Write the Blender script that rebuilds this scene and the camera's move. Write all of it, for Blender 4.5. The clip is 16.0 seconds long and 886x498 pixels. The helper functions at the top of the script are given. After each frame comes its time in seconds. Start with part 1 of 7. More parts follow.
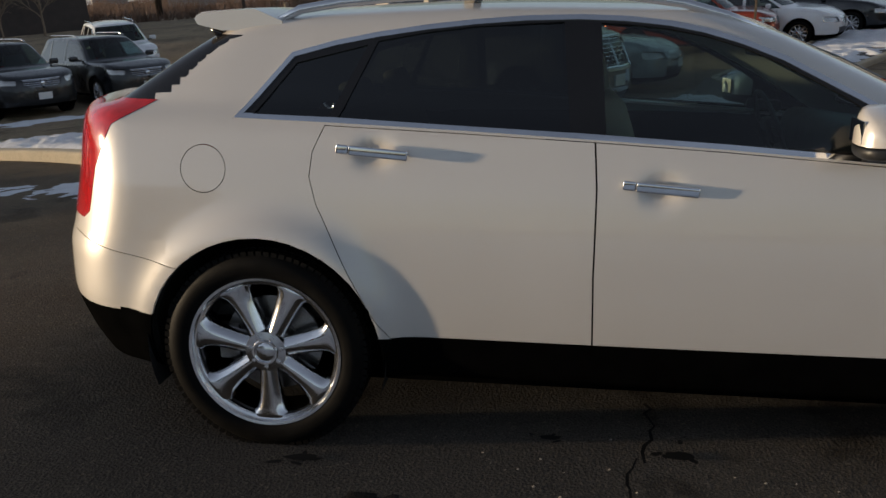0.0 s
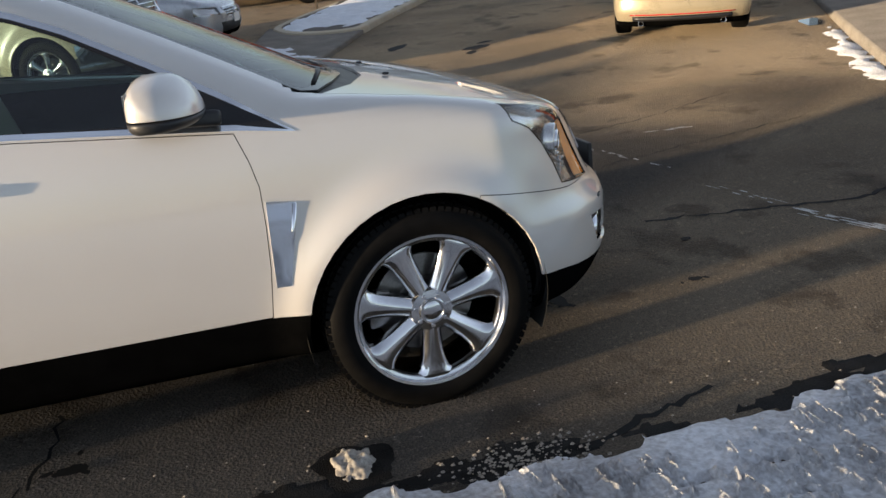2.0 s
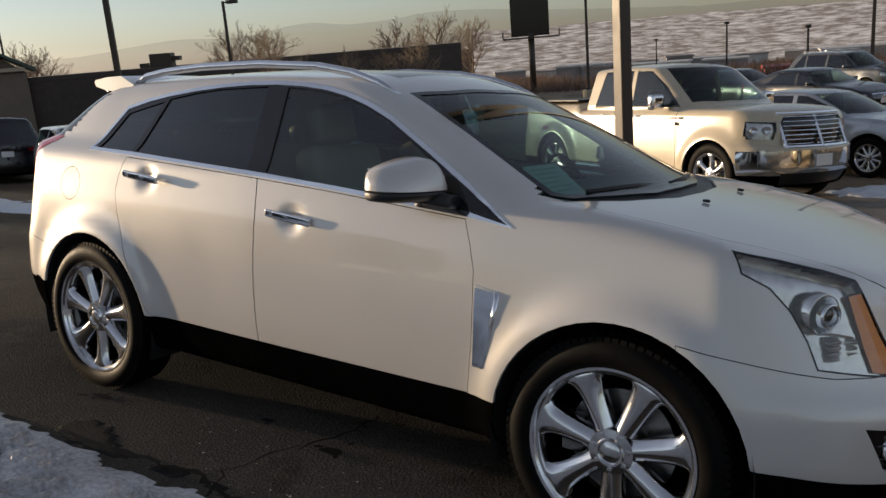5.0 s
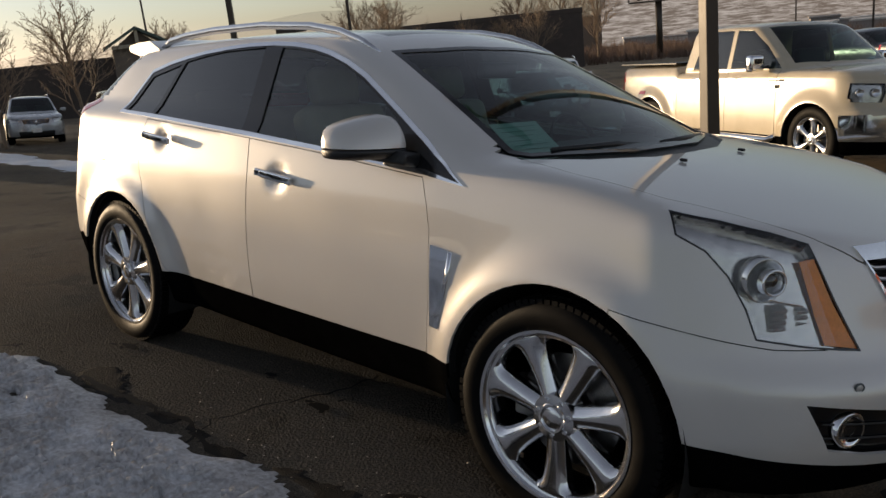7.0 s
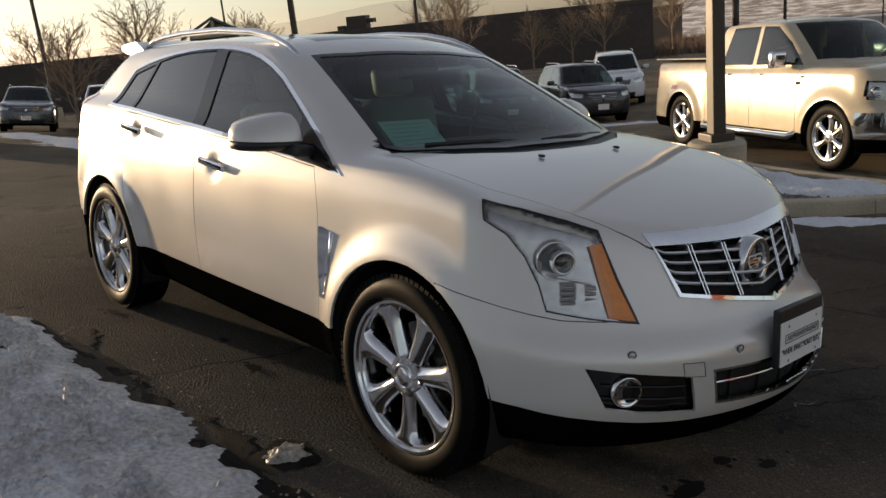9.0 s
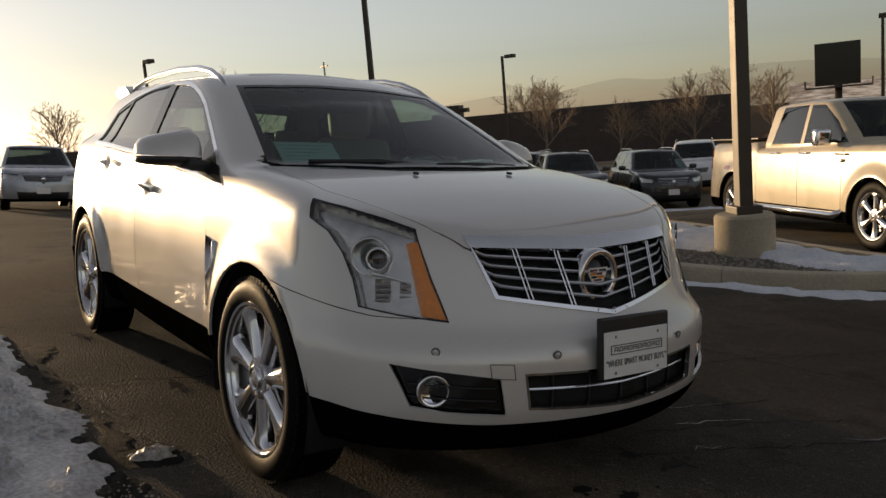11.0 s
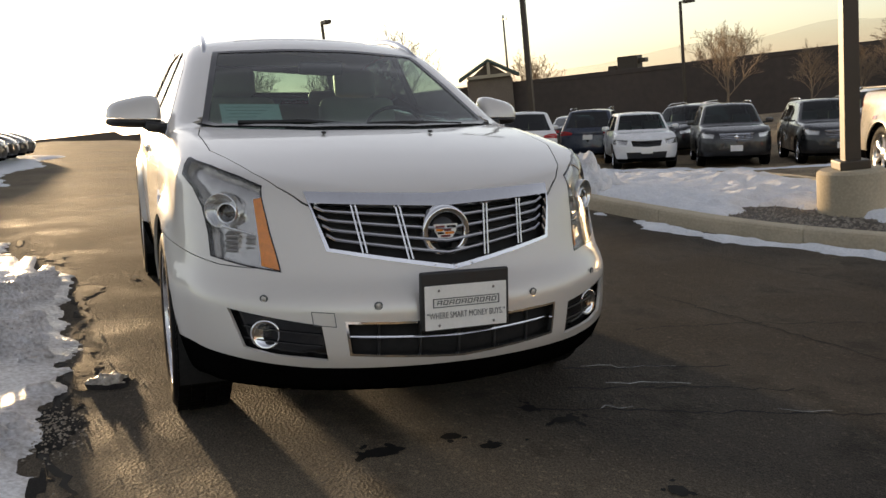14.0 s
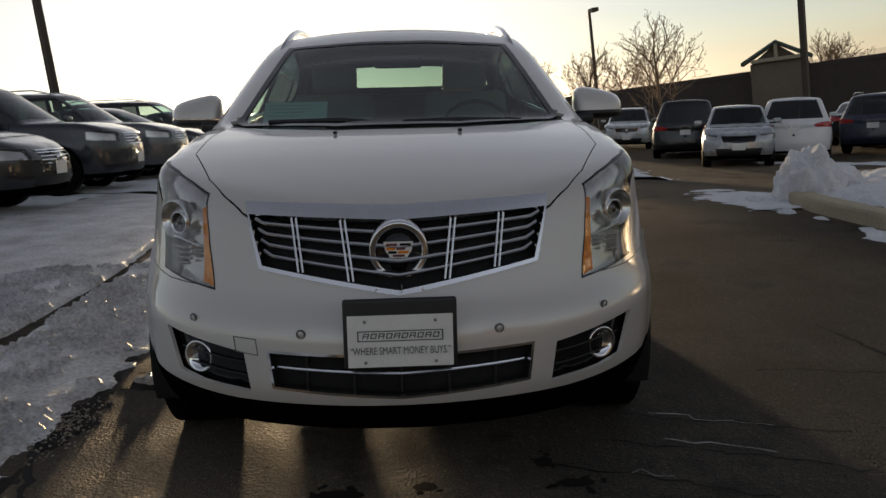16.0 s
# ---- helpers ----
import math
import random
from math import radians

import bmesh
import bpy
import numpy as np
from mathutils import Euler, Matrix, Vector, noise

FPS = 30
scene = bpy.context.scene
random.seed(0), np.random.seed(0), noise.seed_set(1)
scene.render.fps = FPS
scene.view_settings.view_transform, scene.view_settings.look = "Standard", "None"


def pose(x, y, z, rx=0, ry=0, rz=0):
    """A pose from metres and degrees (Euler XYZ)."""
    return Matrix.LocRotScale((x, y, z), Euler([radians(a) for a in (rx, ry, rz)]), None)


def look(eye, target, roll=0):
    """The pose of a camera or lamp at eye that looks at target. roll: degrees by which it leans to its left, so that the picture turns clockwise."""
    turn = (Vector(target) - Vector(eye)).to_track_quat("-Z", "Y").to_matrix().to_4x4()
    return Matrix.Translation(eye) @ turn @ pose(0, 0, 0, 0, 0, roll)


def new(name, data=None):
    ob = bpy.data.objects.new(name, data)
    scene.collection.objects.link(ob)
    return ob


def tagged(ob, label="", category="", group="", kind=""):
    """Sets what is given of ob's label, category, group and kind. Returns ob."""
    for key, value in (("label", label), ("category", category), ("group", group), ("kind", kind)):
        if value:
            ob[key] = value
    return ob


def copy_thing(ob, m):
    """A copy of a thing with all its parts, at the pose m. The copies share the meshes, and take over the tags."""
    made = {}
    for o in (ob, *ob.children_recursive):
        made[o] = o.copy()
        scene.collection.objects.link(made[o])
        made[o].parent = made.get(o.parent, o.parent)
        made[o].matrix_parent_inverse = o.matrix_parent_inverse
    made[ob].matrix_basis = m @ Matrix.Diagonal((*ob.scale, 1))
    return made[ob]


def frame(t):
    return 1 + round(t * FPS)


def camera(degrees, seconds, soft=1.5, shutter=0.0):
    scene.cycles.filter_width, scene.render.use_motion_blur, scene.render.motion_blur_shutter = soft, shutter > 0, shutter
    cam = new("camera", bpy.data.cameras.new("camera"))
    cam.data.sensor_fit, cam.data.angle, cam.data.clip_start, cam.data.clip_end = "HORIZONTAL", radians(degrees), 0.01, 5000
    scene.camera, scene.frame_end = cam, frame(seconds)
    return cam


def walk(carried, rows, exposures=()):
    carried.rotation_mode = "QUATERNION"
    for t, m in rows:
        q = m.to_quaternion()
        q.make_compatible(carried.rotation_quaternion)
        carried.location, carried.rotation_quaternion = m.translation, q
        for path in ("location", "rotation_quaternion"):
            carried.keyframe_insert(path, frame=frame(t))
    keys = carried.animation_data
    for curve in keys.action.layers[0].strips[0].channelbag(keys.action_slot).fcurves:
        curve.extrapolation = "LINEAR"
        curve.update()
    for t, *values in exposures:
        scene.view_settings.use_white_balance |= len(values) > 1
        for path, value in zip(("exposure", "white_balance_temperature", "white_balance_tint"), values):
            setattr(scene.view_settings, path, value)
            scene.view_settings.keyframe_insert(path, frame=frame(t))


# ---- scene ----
from mathutils import Quaternion

cam = camera(57.0, 16.0)
# the car stands on a gentle slope: SLOPE takes the car's own axes to the upright world
SLOPE = Matrix(((1, 0, 0, 0), (0, 1, 0, 0), (0, 0, 1, 0), (0, 0, 0, 1)))
SLOPE = (Euler((radians(-6.1), radians(2.3), 0)).to_matrix()).to_4x4()
PATH = [
    (0, (-0.384, -3.581, 1.529), (-0.639, -1.669, 1.001), -0.2),
    (0.2, (-0.317, -3.484, 1.539), (-0.447, -1.568, 0.98), -1.0),
    (0.5, (-0.179, -3.44, 1.572), (-0.202, -1.534, 0.968), -1.7),
    (1, (0.208, -3.421, 1.555), (0.388, -1.519, 0.962), -4.2),
    (1.5, (0.469, -3.431, 1.552), (0.86, -1.571, 0.93), -4.4),
    (2, (0.666, -3.478, 1.544), (1.22, -1.674, 0.882), -4.0),
    (2.3, (0.813, -3.459, 1.516), (1.369, -1.648, 0.874), -6.8),
    (2.5, (0.93, -3.451, 1.502), (1.431, -1.589, 0.971), -5.1),
    (3, (1.269, -3.482, 1.533), (1.849, -1.637, 1.022), -3.1),
    (3.5, (1.647, -3.551, 1.513), (1.748, -1.607, 1.053), -0.6),
    (4, (1.895, -3.453, 1.48), (1.509, -1.532, 1.079), -0.8),
    (4.5, (2.144, -3.301, 1.514), (1.345, -1.515, 1.101), 0.8),
    (5, (2.333, -3.275, 1.499), (1.238, -1.641, 1.136), 0.8),
    (5.2, (2.421, -3.262, 1.511), (1.247, -1.698, 1.094), 0.8),
    (7.3, (2.881, -2.876, 1.459), (1.517, -1.481, 1.019), -1.2),
    (7.5, (2.976, -2.881, 1.465), (1.585, -1.513, 1.023), -1.9),
    (8, (3.207, -2.823, 1.478), (1.842, -1.425, 1.05), 0.0),
    (8.2, (3.267, -2.797, 1.502), (1.909, -1.402, 1.045), 0.4),
    (10.3, (4.051, -2.332, 1.421), (2.475, -1.167, 1.023), -0.8),
    (10.5, (4.084, -2.256, 1.365), (2.52, -1.067, 0.991), -0.2),
    (11, (4.22, -2.037, 1.248), (2.597, -0.894, 0.999), 1.4),
    (11.5, (4.468, -1.874, 1.265), (2.792, -0.83, 0.945), 1.5),
    (12, (4.632, -1.768, 1.275), (2.945, -0.772, 0.871), 0.5),
    (12.5, (4.61, -1.631, 1.263), (2.916, -0.642, 0.875), 1.5),
    (13, (4.664, -1.519, 1.274), (2.922, -0.625, 0.864), -0.8),
    (13.5, (4.833, -1.313, 1.286), (3.042, -0.515, 0.892), 1.2),
    (14, (4.905, -1.079, 1.29), (3.082, -0.343, 0.924), 0.3),
    (14.5, (4.897, -0.717, 1.312), (3.024, -0.111, 0.955), 0.8),
    (15, (4.892, -0.379, 1.327), (2.951, -0.045, 0.98), -0.7),
    (15.5, (4.8, -0.154, 1.298), (2.843, 0.034, 0.931), -1.2),
    (16, (4.674, 0.038, 1.295), (2.713, 0.116, 0.911), -1.3),
]
EXPOSURE = [(0, 0.55, 6750, 10), (0.6, 0.7, 6750, 10), (1.5, 1.37, 6750, 10), (2.2, 1.47, 6750, 10), (3, 1.4, 6600, 10), (3.6, 1.25, 6600, 10), (4.3, 0.81, 6750, 11), (5, 0.66, 6950, 13), (8, 0.56, 7450, 13), (10.2, 1.21, 7850, 14), (10.6, 1.11, 7850, 14), (11.0, 0.46, 8350, 15), (11.3, 1.01, 8450, 15), (11.5, 1.31, 8550, 15), (12.5, 1.41, 8550, 15), (14, 1.56, 8350, 14), (14.5, 1.07, 7950, 14), (15, 0.77, 7850, 13), (16, 0.57, 7850, 13)]
walk(cam, [(t, SLOPE @ look(eye, target, roll)) for t, eye, target, roll in PATH], EXPOSURE)

# ---- world, sun, exposure ----
SUN_AZ, SUN_EL = radians(-170.8), radians(5.3)
world = bpy.data.worlds.new("sky")
scene.world = world
world.use_nodes = True
wn = world.node_tree.nodes
sky = wn.new("ShaderNodeTexSky")
sky.sky_type, sky.sun_disc = "NISHITA", False
sky.sun_elevation = SUN_EL
sky.sun_rotation = radians(90) - SUN_AZ
sky.air_density, sky.dust_density, sky.ozone_density = 1.0, 0.5, 4.0
# winter haze takes much of the colour out of the low sky
haze = wn.new("ShaderNodeHueSaturation")
haze.inputs["Saturation"].default_value = 0.48
wn["Background"].inputs[1].default_value = 0.15
world.node_tree.links.new(sky.outputs[0], haze.inputs["Color"])
world.node_tree.links.new(haze.outputs[0], wn["Background"].inputs[0])
sun = new("sun", bpy.data.lights.new("sun", "SUN"))
sun.data.energy, sun.data.angle, sun.data.color = 3.7, radians(1.6), (1.0, 0.79, 0.54)
sun.matrix_world = look((0, 0, 0), (-math.cos(SUN_AZ) * math.cos(SUN_EL), -math.sin(SUN_AZ) * math.cos(SUN_EL), -math.sin(SUN_EL)))


# ---- materials ----
def mat(name, color, rough=0.5, metal=0.0, vary=0.15, scale=8.0, fine=60.0, bump=0.0, coat=0.0, color2=None, emit=0.0, dist=0.004, spec=0.5, soft=0.0, coat_ior=1.5):
    """A principled surface with colour and gloss varied at two scales, and a fine relief."""
    m = bpy.data.materials.new(name)
    m.use_nodes = True
    n, l = m.node_tree.nodes, m.node_tree.links
    b = n["Principled BSDF"]
    b.inputs["Base Color"].default_value = (*color, 1)
    b.inputs["Roughness"].default_value = rough
    b.inputs["Metallic"].default_value = metal
    b.inputs["Specular IOR Level"].default_value = spec
    b.inputs["Diffuse Roughness"].default_value = soft
    if coat:
        b.inputs["Coat Weight"].default_value = coat
        b.inputs["Coat Roughness"].default_value = 0.03
        b.inputs["Coat IOR"].default_value = coat_ior
    if emit:
        b.inputs["Emission Color"].default_value = (*color, 1)
        b.inputs["Emission Strength"].default_value = emit
    if vary or bump:
        tc = n.new("ShaderNodeTexCoord")
        a = n.new("ShaderNodeTexNoise")
        a.inputs["Scale"].default_value, a.inputs["Detail"].default_value = scale, 5
        f = n.new("ShaderNodeTexNoise")
        f.inputs["Scale"].default_value, f.inputs["Detail"].default_value = fine, 3
        l.new(tc.outputs["Object"], a.inputs["Vector"])
        l.new(tc.outputs["Object"], f.inputs["Vector"])
        mx = n.new("ShaderNodeMath")
        mx.operation = "MULTIPLY_ADD"
        mx.inputs[1].default_value, mx.inputs[2].default_value = 0.5, 0
        l.new(f.outputs["Fac"], mx.inputs[0])
        ad = n.new("ShaderNodeMath")
        ad.operation = "MULTIPLY_ADD"
        ad.inputs[1].default_value = 0.5
        l.new(a.outputs["Fac"], ad.inputs[0])
        l.new(mx.outputs[0], ad.inputs[2])
        r = n.new("ShaderNodeValToRGB")
        c2 = color2 or tuple(min(1, c * (1 + vary)) for c in color)
        c1 = color if color2 else tuple(c * (1 - vary) for c in color)
        r.color_ramp.elements[0].position, r.color_ramp.elements[0].color = 0.36, (*c1, 1)
        r.color_ramp.elements[1].position, r.color_ramp.elements[1].color = 0.64, (*c2, 1)
        l.new(ad.outputs[0], r.inputs[0])
        l.new(r.outputs[0], b.inputs["Base Color"])
        rr = n.new("ShaderNodeMapRange")
        rr.inputs[1].default_value, rr.inputs[2].default_value = 0.3, 0.7
        rr.inputs[3].default_value, rr.inputs[4].default_value = max(0.02, rough * 0.85), min(1, rough * 1.15)
        l.new(ad.outputs[0], rr.inputs[0])
        l.new(rr.outputs[0], b.inputs["Roughness"])
        if bump:
            bp = n.new("ShaderNodeBump")
            bp.inputs["Strength"].default_value, bp.inputs["Distance"].default_value = bump, dist
            l.new(ad.outputs[0], bp.inputs["Height"])
            l.new(bp.outputs[0], b.inputs["Normal"])
    return m


def glass_mat(name, tint, gloss_rough=0.02, base=0.05, bend=3.6):
    """Thin pane: tinted see-through with a gloss that grows at grazing angles."""
    m = bpy.data.materials.new(name)
    m.use_nodes = True
    n, l = m.node_tree.nodes, m.node_tree.links
    n.remove(n["Principled BSDF"])
    t = n.new("ShaderNodeBsdfTransparent")
    t.inputs[0].default_value = (*tint, 1)
    g = n.new("ShaderNodeBsdfGlossy")
    g.inputs["Roughness"].default_value = gloss_rough
    lw = n.new("ShaderNodeLayerWeight")
    lw.inputs[0].default_value = 0.5
    pw = n.new("ShaderNodeMath")
    pw.operation = "POWER"
    pw.inputs[1].default_value = bend
    l.new(lw.outputs["Facing"], pw.inputs[0])
    fr = n.new("ShaderNodeMath")
    fr.operation = "MULTIPLY_ADD"
    fr.inputs[1].default_value, fr.inputs[2].default_value = 0.9, base
    l.new(pw.outputs[0], fr.inputs[0])
    mx = n.new("ShaderNodeMixShader")
    l.new(fr.outputs[0], mx.inputs[0])
    l.new(t.outputs[0], mx.inputs[1])
    l.new(g.outputs[0], mx.inputs[2])
    l.new(mx.outputs[0], n["Material Output"].inputs[0])
    return m


M = {}
M["pearl"] = mat("pearl white paint", (0.62, 0.59, 0.552), 0.34, 0.20, 0.02, 3, 900, 0.0, 1.0, coat_ior=1.65)
M["black_trim"] = mat("black plastic trim", (0.012, 0.012, 0.013), 0.45, 0, 0.3, 20, 300, 0.15)
M["gloss_black"] = mat("gloss black", (0.008, 0.008, 0.009), 0.12, 0, 0.1, 6, 80)
M["cladding"] = mat("matt black cladding", (0.0025, 0.0025, 0.0025), 0.8, 0, 0.35, 12, 250, 0.2, spec=0.0)
# near-black: the shade behind panel gaps is put into this colour
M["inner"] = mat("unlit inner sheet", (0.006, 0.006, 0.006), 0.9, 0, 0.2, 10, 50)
M["chrome"] = mat("chrome", (0.82, 0.83, 0.85), 0.07, 1.0, 0.04, 12, 90)
M["alloy"] = mat("polished wheel alloy", (0.74, 0.74, 0.75), 0.16, 1.0, 0.06, 20, 140)
M["wheel_chrome"] = mat("bright wheel chrome", (0.86, 0.86, 0.87), 0.055, 1.0, 0.03, 20, 140)
M["tyre"] = mat("tyre rubber", (0.005, 0.0048, 0.0047), 0.55, 0, 0.35, 18, 260, 0.3, spec=0.06)
M["satin"] = mat("satin grey metal", (0.42, 0.42, 0.43), 0.32, 1.0, 0.06, 20, 140)
M["disc"] = mat("brake disc steel", (0.28, 0.27, 0.26), 0.35, 1.0, 0.2, 30, 200)
M["glass_tint"] = glass_mat("privacy glass", (0.06, 0.075, 0.08), base=0.08)
M["glass_door"] = glass_mat("door glass", (0.46, 0.56, 0.54), base=0.075)
M["glass_screen"] = glass_mat("windscreen glass", (0.36, 0.54, 0.53), base=0.06, bend=4.8)
M["glass_rear"] = glass_mat("tinted rear glass", (0.34, 0.40, 0.37))
M["glass_clear"] = glass_mat("clear lens", (0.93, 0.94, 0.95))
M["red_lens"] = mat("red lamp lens", (0.42, 0.012, 0.015), 0.12, 0, 0.2, 30, 200, 0, 0.6)
M["amber"] = mat("amber reflector", (0.80, 0.23, 0.025), 0.22, 0, 0.12, 40, 200, 0, 0.6)
M["lamp_in"] = mat("lamp reflector", (0.58, 0.56, 0.53), 0.16, 0.85, 0.12, 14, 32, 0.45, dist=0.008)
M["lens_dark"] = mat("dark lens glass", (0.035, 0.030, 0.024), 0.05, 0, 0.1, 10, 60, 0, 1.0)
M["lamp_wall"] = mat("pale lamp housing", (0.70, 0.70, 0.69), 0.16, 0.85, 0.08, 30, 100)
M["leather"] = mat("tan leather", (0.42, 0.35, 0.26), 0.55, 0, 0.12, 9, 120, 0.1)
M["dash"] = mat("dark dashboard", (0.022, 0.021, 0.020), 0.6, 0, 0.2, 14, 200, 0.2)
M["paper"] = mat("printed paper", (0.72, 0.75, 0.66), 0.7, 0, 0.03, 10, 60)
M["print"] = mat("pale print", (0.40, 0.42, 0.39), 0.7, 0, 0.05)
M["ink"] = mat("printed grey", (0.10, 0.11, 0.11), 0.7, 0, 0.05)
M["plate"] = mat("white plate", (0.78, 0.77, 0.74), 0.4, 0, 0.04, 12, 90)
M["red_ink"] = mat("dark red print", (0.16, 0.03, 0.03), 0.5, 0, 0.05)
M["asphalt"] = mat("asphalt", (0.040, 0.038, 0.037), 0.8, 0, 0.4, 1.2, 90, 0.6)
M["snow"] = mat("crusted snow", (0.62, 0.64, 0.67), 0.7, 0, 0, 4, 42, 1.0, dist=0.03, color2=(0.80, 0.82, 0.85), spec=0.15, soft=0.6)
M["ice_snow"] = mat("trodden icy snow", (0.34, 0.33, 0.325), 0.45, 0, 0, 2.6, 46, 1.0, dist=0.02, color2=(0.76, 0.77, 0.79), spec=0.2, soft=0.8)
M["concrete"] = mat("concrete", (0.46, 0.40, 0.30), 0.85, 0, 0.14, 2.5, 40, 0.25, spec=0.2, soft=0.5)
# darker copy of the concrete: the pavement's shade is put into its colour
M["shaded_concrete"] = mat("grey concrete darkened for shade", (0.19, 0.17, 0.145), 0.9, 0, 0.3, 2.5, 50, 0.5, spec=0.1, soft=0.8)
M["gravel"] = mat("dark gravel", (0.10, 0.085, 0.07), 0.9, 0, 0.8, 45, 120, 1.0, dist=0.03)
M["pole"] = mat("brown painted steel", (0.050, 0.036, 0.024), 0.5, 0, 0.2, 5, 90, 0.1)
M["wall_dark"] = mat("dark block wall", (0.072, 0.056, 0.048), 0.9, 0, 0.22, 0.25, 2.5, 0.3)
M["bark"] = mat("bark", (0.24, 0.175, 0.12), 0.9, 0, 0.3, 12, 60, 0.4)
PAINT = {"cream": (0.52, 0.445, 0.32), "black": (0.008, 0.009, 0.011), "navy": (0.012, 0.016, 0.024), "red": (0.25, 0.034, 0.011), "white": (0.76, 0.76, 0.76), "silver": (0.42, 0.44, 0.46),
         "gold": (0.52, 0.44, 0.30), "grey": (0.10, 0.105, 0.11), "pearlw": (0.74, 0.71, 0.64), "blue": (0.02, 0.03, 0.055)}
for key, c in PAINT.items():
    M["paint_" + key] = mat(key + " car paint", c, 0.28, 0.5 if key in ("silver", "gold", "grey", "red") else 0.0, 0.04, 3, 700, 0, 0.7)


# ---- making meshes ----
def mesh_of(name, verts, faces, material, smooth=False):
    me = bpy.data.meshes.new(name)
    me.from_pydata([tuple(v) for v in verts], [], [tuple(f) for f in faces])
    me.materials.append(material)
    if smooth:
        me.shade_smooth()
    me.update()
    return me


def part(name, bm, material, parent, label="", smooth=False):
    """Links a bmesh as one mesh object under a thing or a part."""
    if isinstance(bm, bpy.types.Mesh):
        me = bm
    else:
        me = bpy.data.meshes.new(name)
        bm.to_mesh(me)
        bm.free()
        me.materials.append(material)
        if smooth:
            me.shade_smooth()
    ob = new(name, me)
    ob.parent = parent
    if label:
        ob["label"] = label
    return ob


def thing(name, label, category, group="", kind="", m=None):
    ob = new(name)
    ob.empty_display_size = 0.1
    if m is not None:
        ob.matrix_world = m
    return tagged(ob, label, category, group, kind)


def box(bm, lo, hi, bevel=0.0, m=None, segs=2):
    """Adds a box with rounded edges to bm."""
    g = bmesh.ops.create_cube(bm, size=1)
    c, s = (Vector(lo) + Vector(hi)) / 2, Vector(hi) - Vector(lo)
    bmesh.ops.scale(bm, vec=s, verts=g["verts"])
    bmesh.ops.translate(bm, vec=c, verts=g["verts"])
    vs = g["verts"]
    if bevel:
        r = bmesh.ops.bevel(bm, geom=list({e for v in vs for e in v.link_edges}), offset=bevel, segments=segs, affect="EDGES", profile=0.6)
        vs = list({v for f in r["faces"] for v in f.verts} | {v for v in vs if v.is_valid})
    if m is not None:
        bmesh.ops.transform(bm, matrix=m, verts=vs)
    return vs


def boxes(*args):
    bm = bmesh.new()
    for a in args:
        box(bm, *a)
    return bm


def lathe(profile, n=48, a0=0.0, a1=2 * math.pi, axis="y"):
    """A bmesh turned from (radius, along) pairs round the y or z axis."""
    bm = bmesh.new()
    full = abs(a1 - a0 - 2 * math.pi) < 1e-6
    rings = []
    for i in range(n if full else n + 1):
        a = a0 + (a1 - a0) * i / n
        rings.append([bm.verts.new((r * math.cos(a), h, r * math.sin(a)) if axis == "y" else (r * math.cos(a), r * math.sin(a), h)) for r, h in profile])
    for i in range(n):
        p, q = rings[i], rings[(i + 1) % len(rings)]
        for j in range(len(profile) - 1):
            if profile[j][0] < 1e-6 and profile[j + 1][0] < 1e-6:
                continue
            vs = [p[j], q[j], q[j + 1], p[j + 1]]
            bm.faces.new(vs)
    bmesh.ops.remove_doubles(bm, verts=bm.verts, dist=1e-5)
    bmesh.ops.recalc_face_normals(bm, faces=bm.faces)
    return bm


def tube(points, radius, n=8, close=False):
    """A round bar along points; radius one number or one per point."""
    bm = bmesh.new()
    pts = [Vector(p) for p in points]
    rings = []
    up = Vector((0, 0, 1))
    for i, p in enumerate(pts):
        d = (pts[min(i + 1, len(pts) - 1)] - pts[max(i - 1, 0)]).normalized()
        a = d.cross(up)
        a = (a if a.length > 1e-3 else d.cross(Vector((1, 0, 0)))).normalized()
        b = d.cross(a)
        r = radius[i] if isinstance(radius, (list, tuple)) else radius
        rings.append([bm.verts.new(p + (a * math.cos(t) + b * math.sin(t)) * r) for t in (2 * math.pi * k / n for k in range(n))])
    for p, q in zip(rings, rings[1:]):
        for k in range(n):
            bm.faces.new((p[k], p[(k + 1) % n], q[(k + 1) % n], q[k]))
    bm.faces.new(rings[0][::-1])
    bm.faces.new(rings[-1])
    bmesh.ops.recalc_face_normals(bm, faces=bm.faces)
    return bm


def merge(*bms):
    """Several bmeshes joined into the first."""
    out = bms[0]
    for b in bms[1:]:
        me = bpy.data.meshes.new("tmp")
        b.to_mesh(me)
        b.free()
        out.from_mesh(me)
        bpy.data.meshes.remove(me)
    return out


def curve_at(table, x):
    """A smooth curve through (x, value) pairs, monotone between them."""
    xs, ys = np.array(table, float).T
    h, d = np.diff(xs), np.diff(ys) / np.diff(xs)
    m = np.zeros(len(xs))
    m[0], m[-1] = d[0], d[-1]
    for i in range(1, len(xs) - 1):
        m[i] = 0 if d[i - 1] * d[i] <= 0 else 2 * d[i - 1] * d[i] / (d[i - 1] + d[i])
    x = np.clip(x, xs[0], xs[-1])
    k = np.clip(np.searchsorted(xs, x, side="right") - 1, 0, len(xs) - 2)
    t = (x - xs[k]) / h[k]
    return (ys[k] * (1 + 2 * t) * (1 - t) ** 2 + m[k] * h[k] * t * (1 - t) ** 2 + ys[k + 1] * t * t * (3 - 2 * t) + m[k + 1] * h[k] * t * t * (t - 1))


def smax(a, b, k):
    h = np.maximum(k - np.abs(a - b), 0) / k
    return np.maximum(a, b) + h * h * k / 4


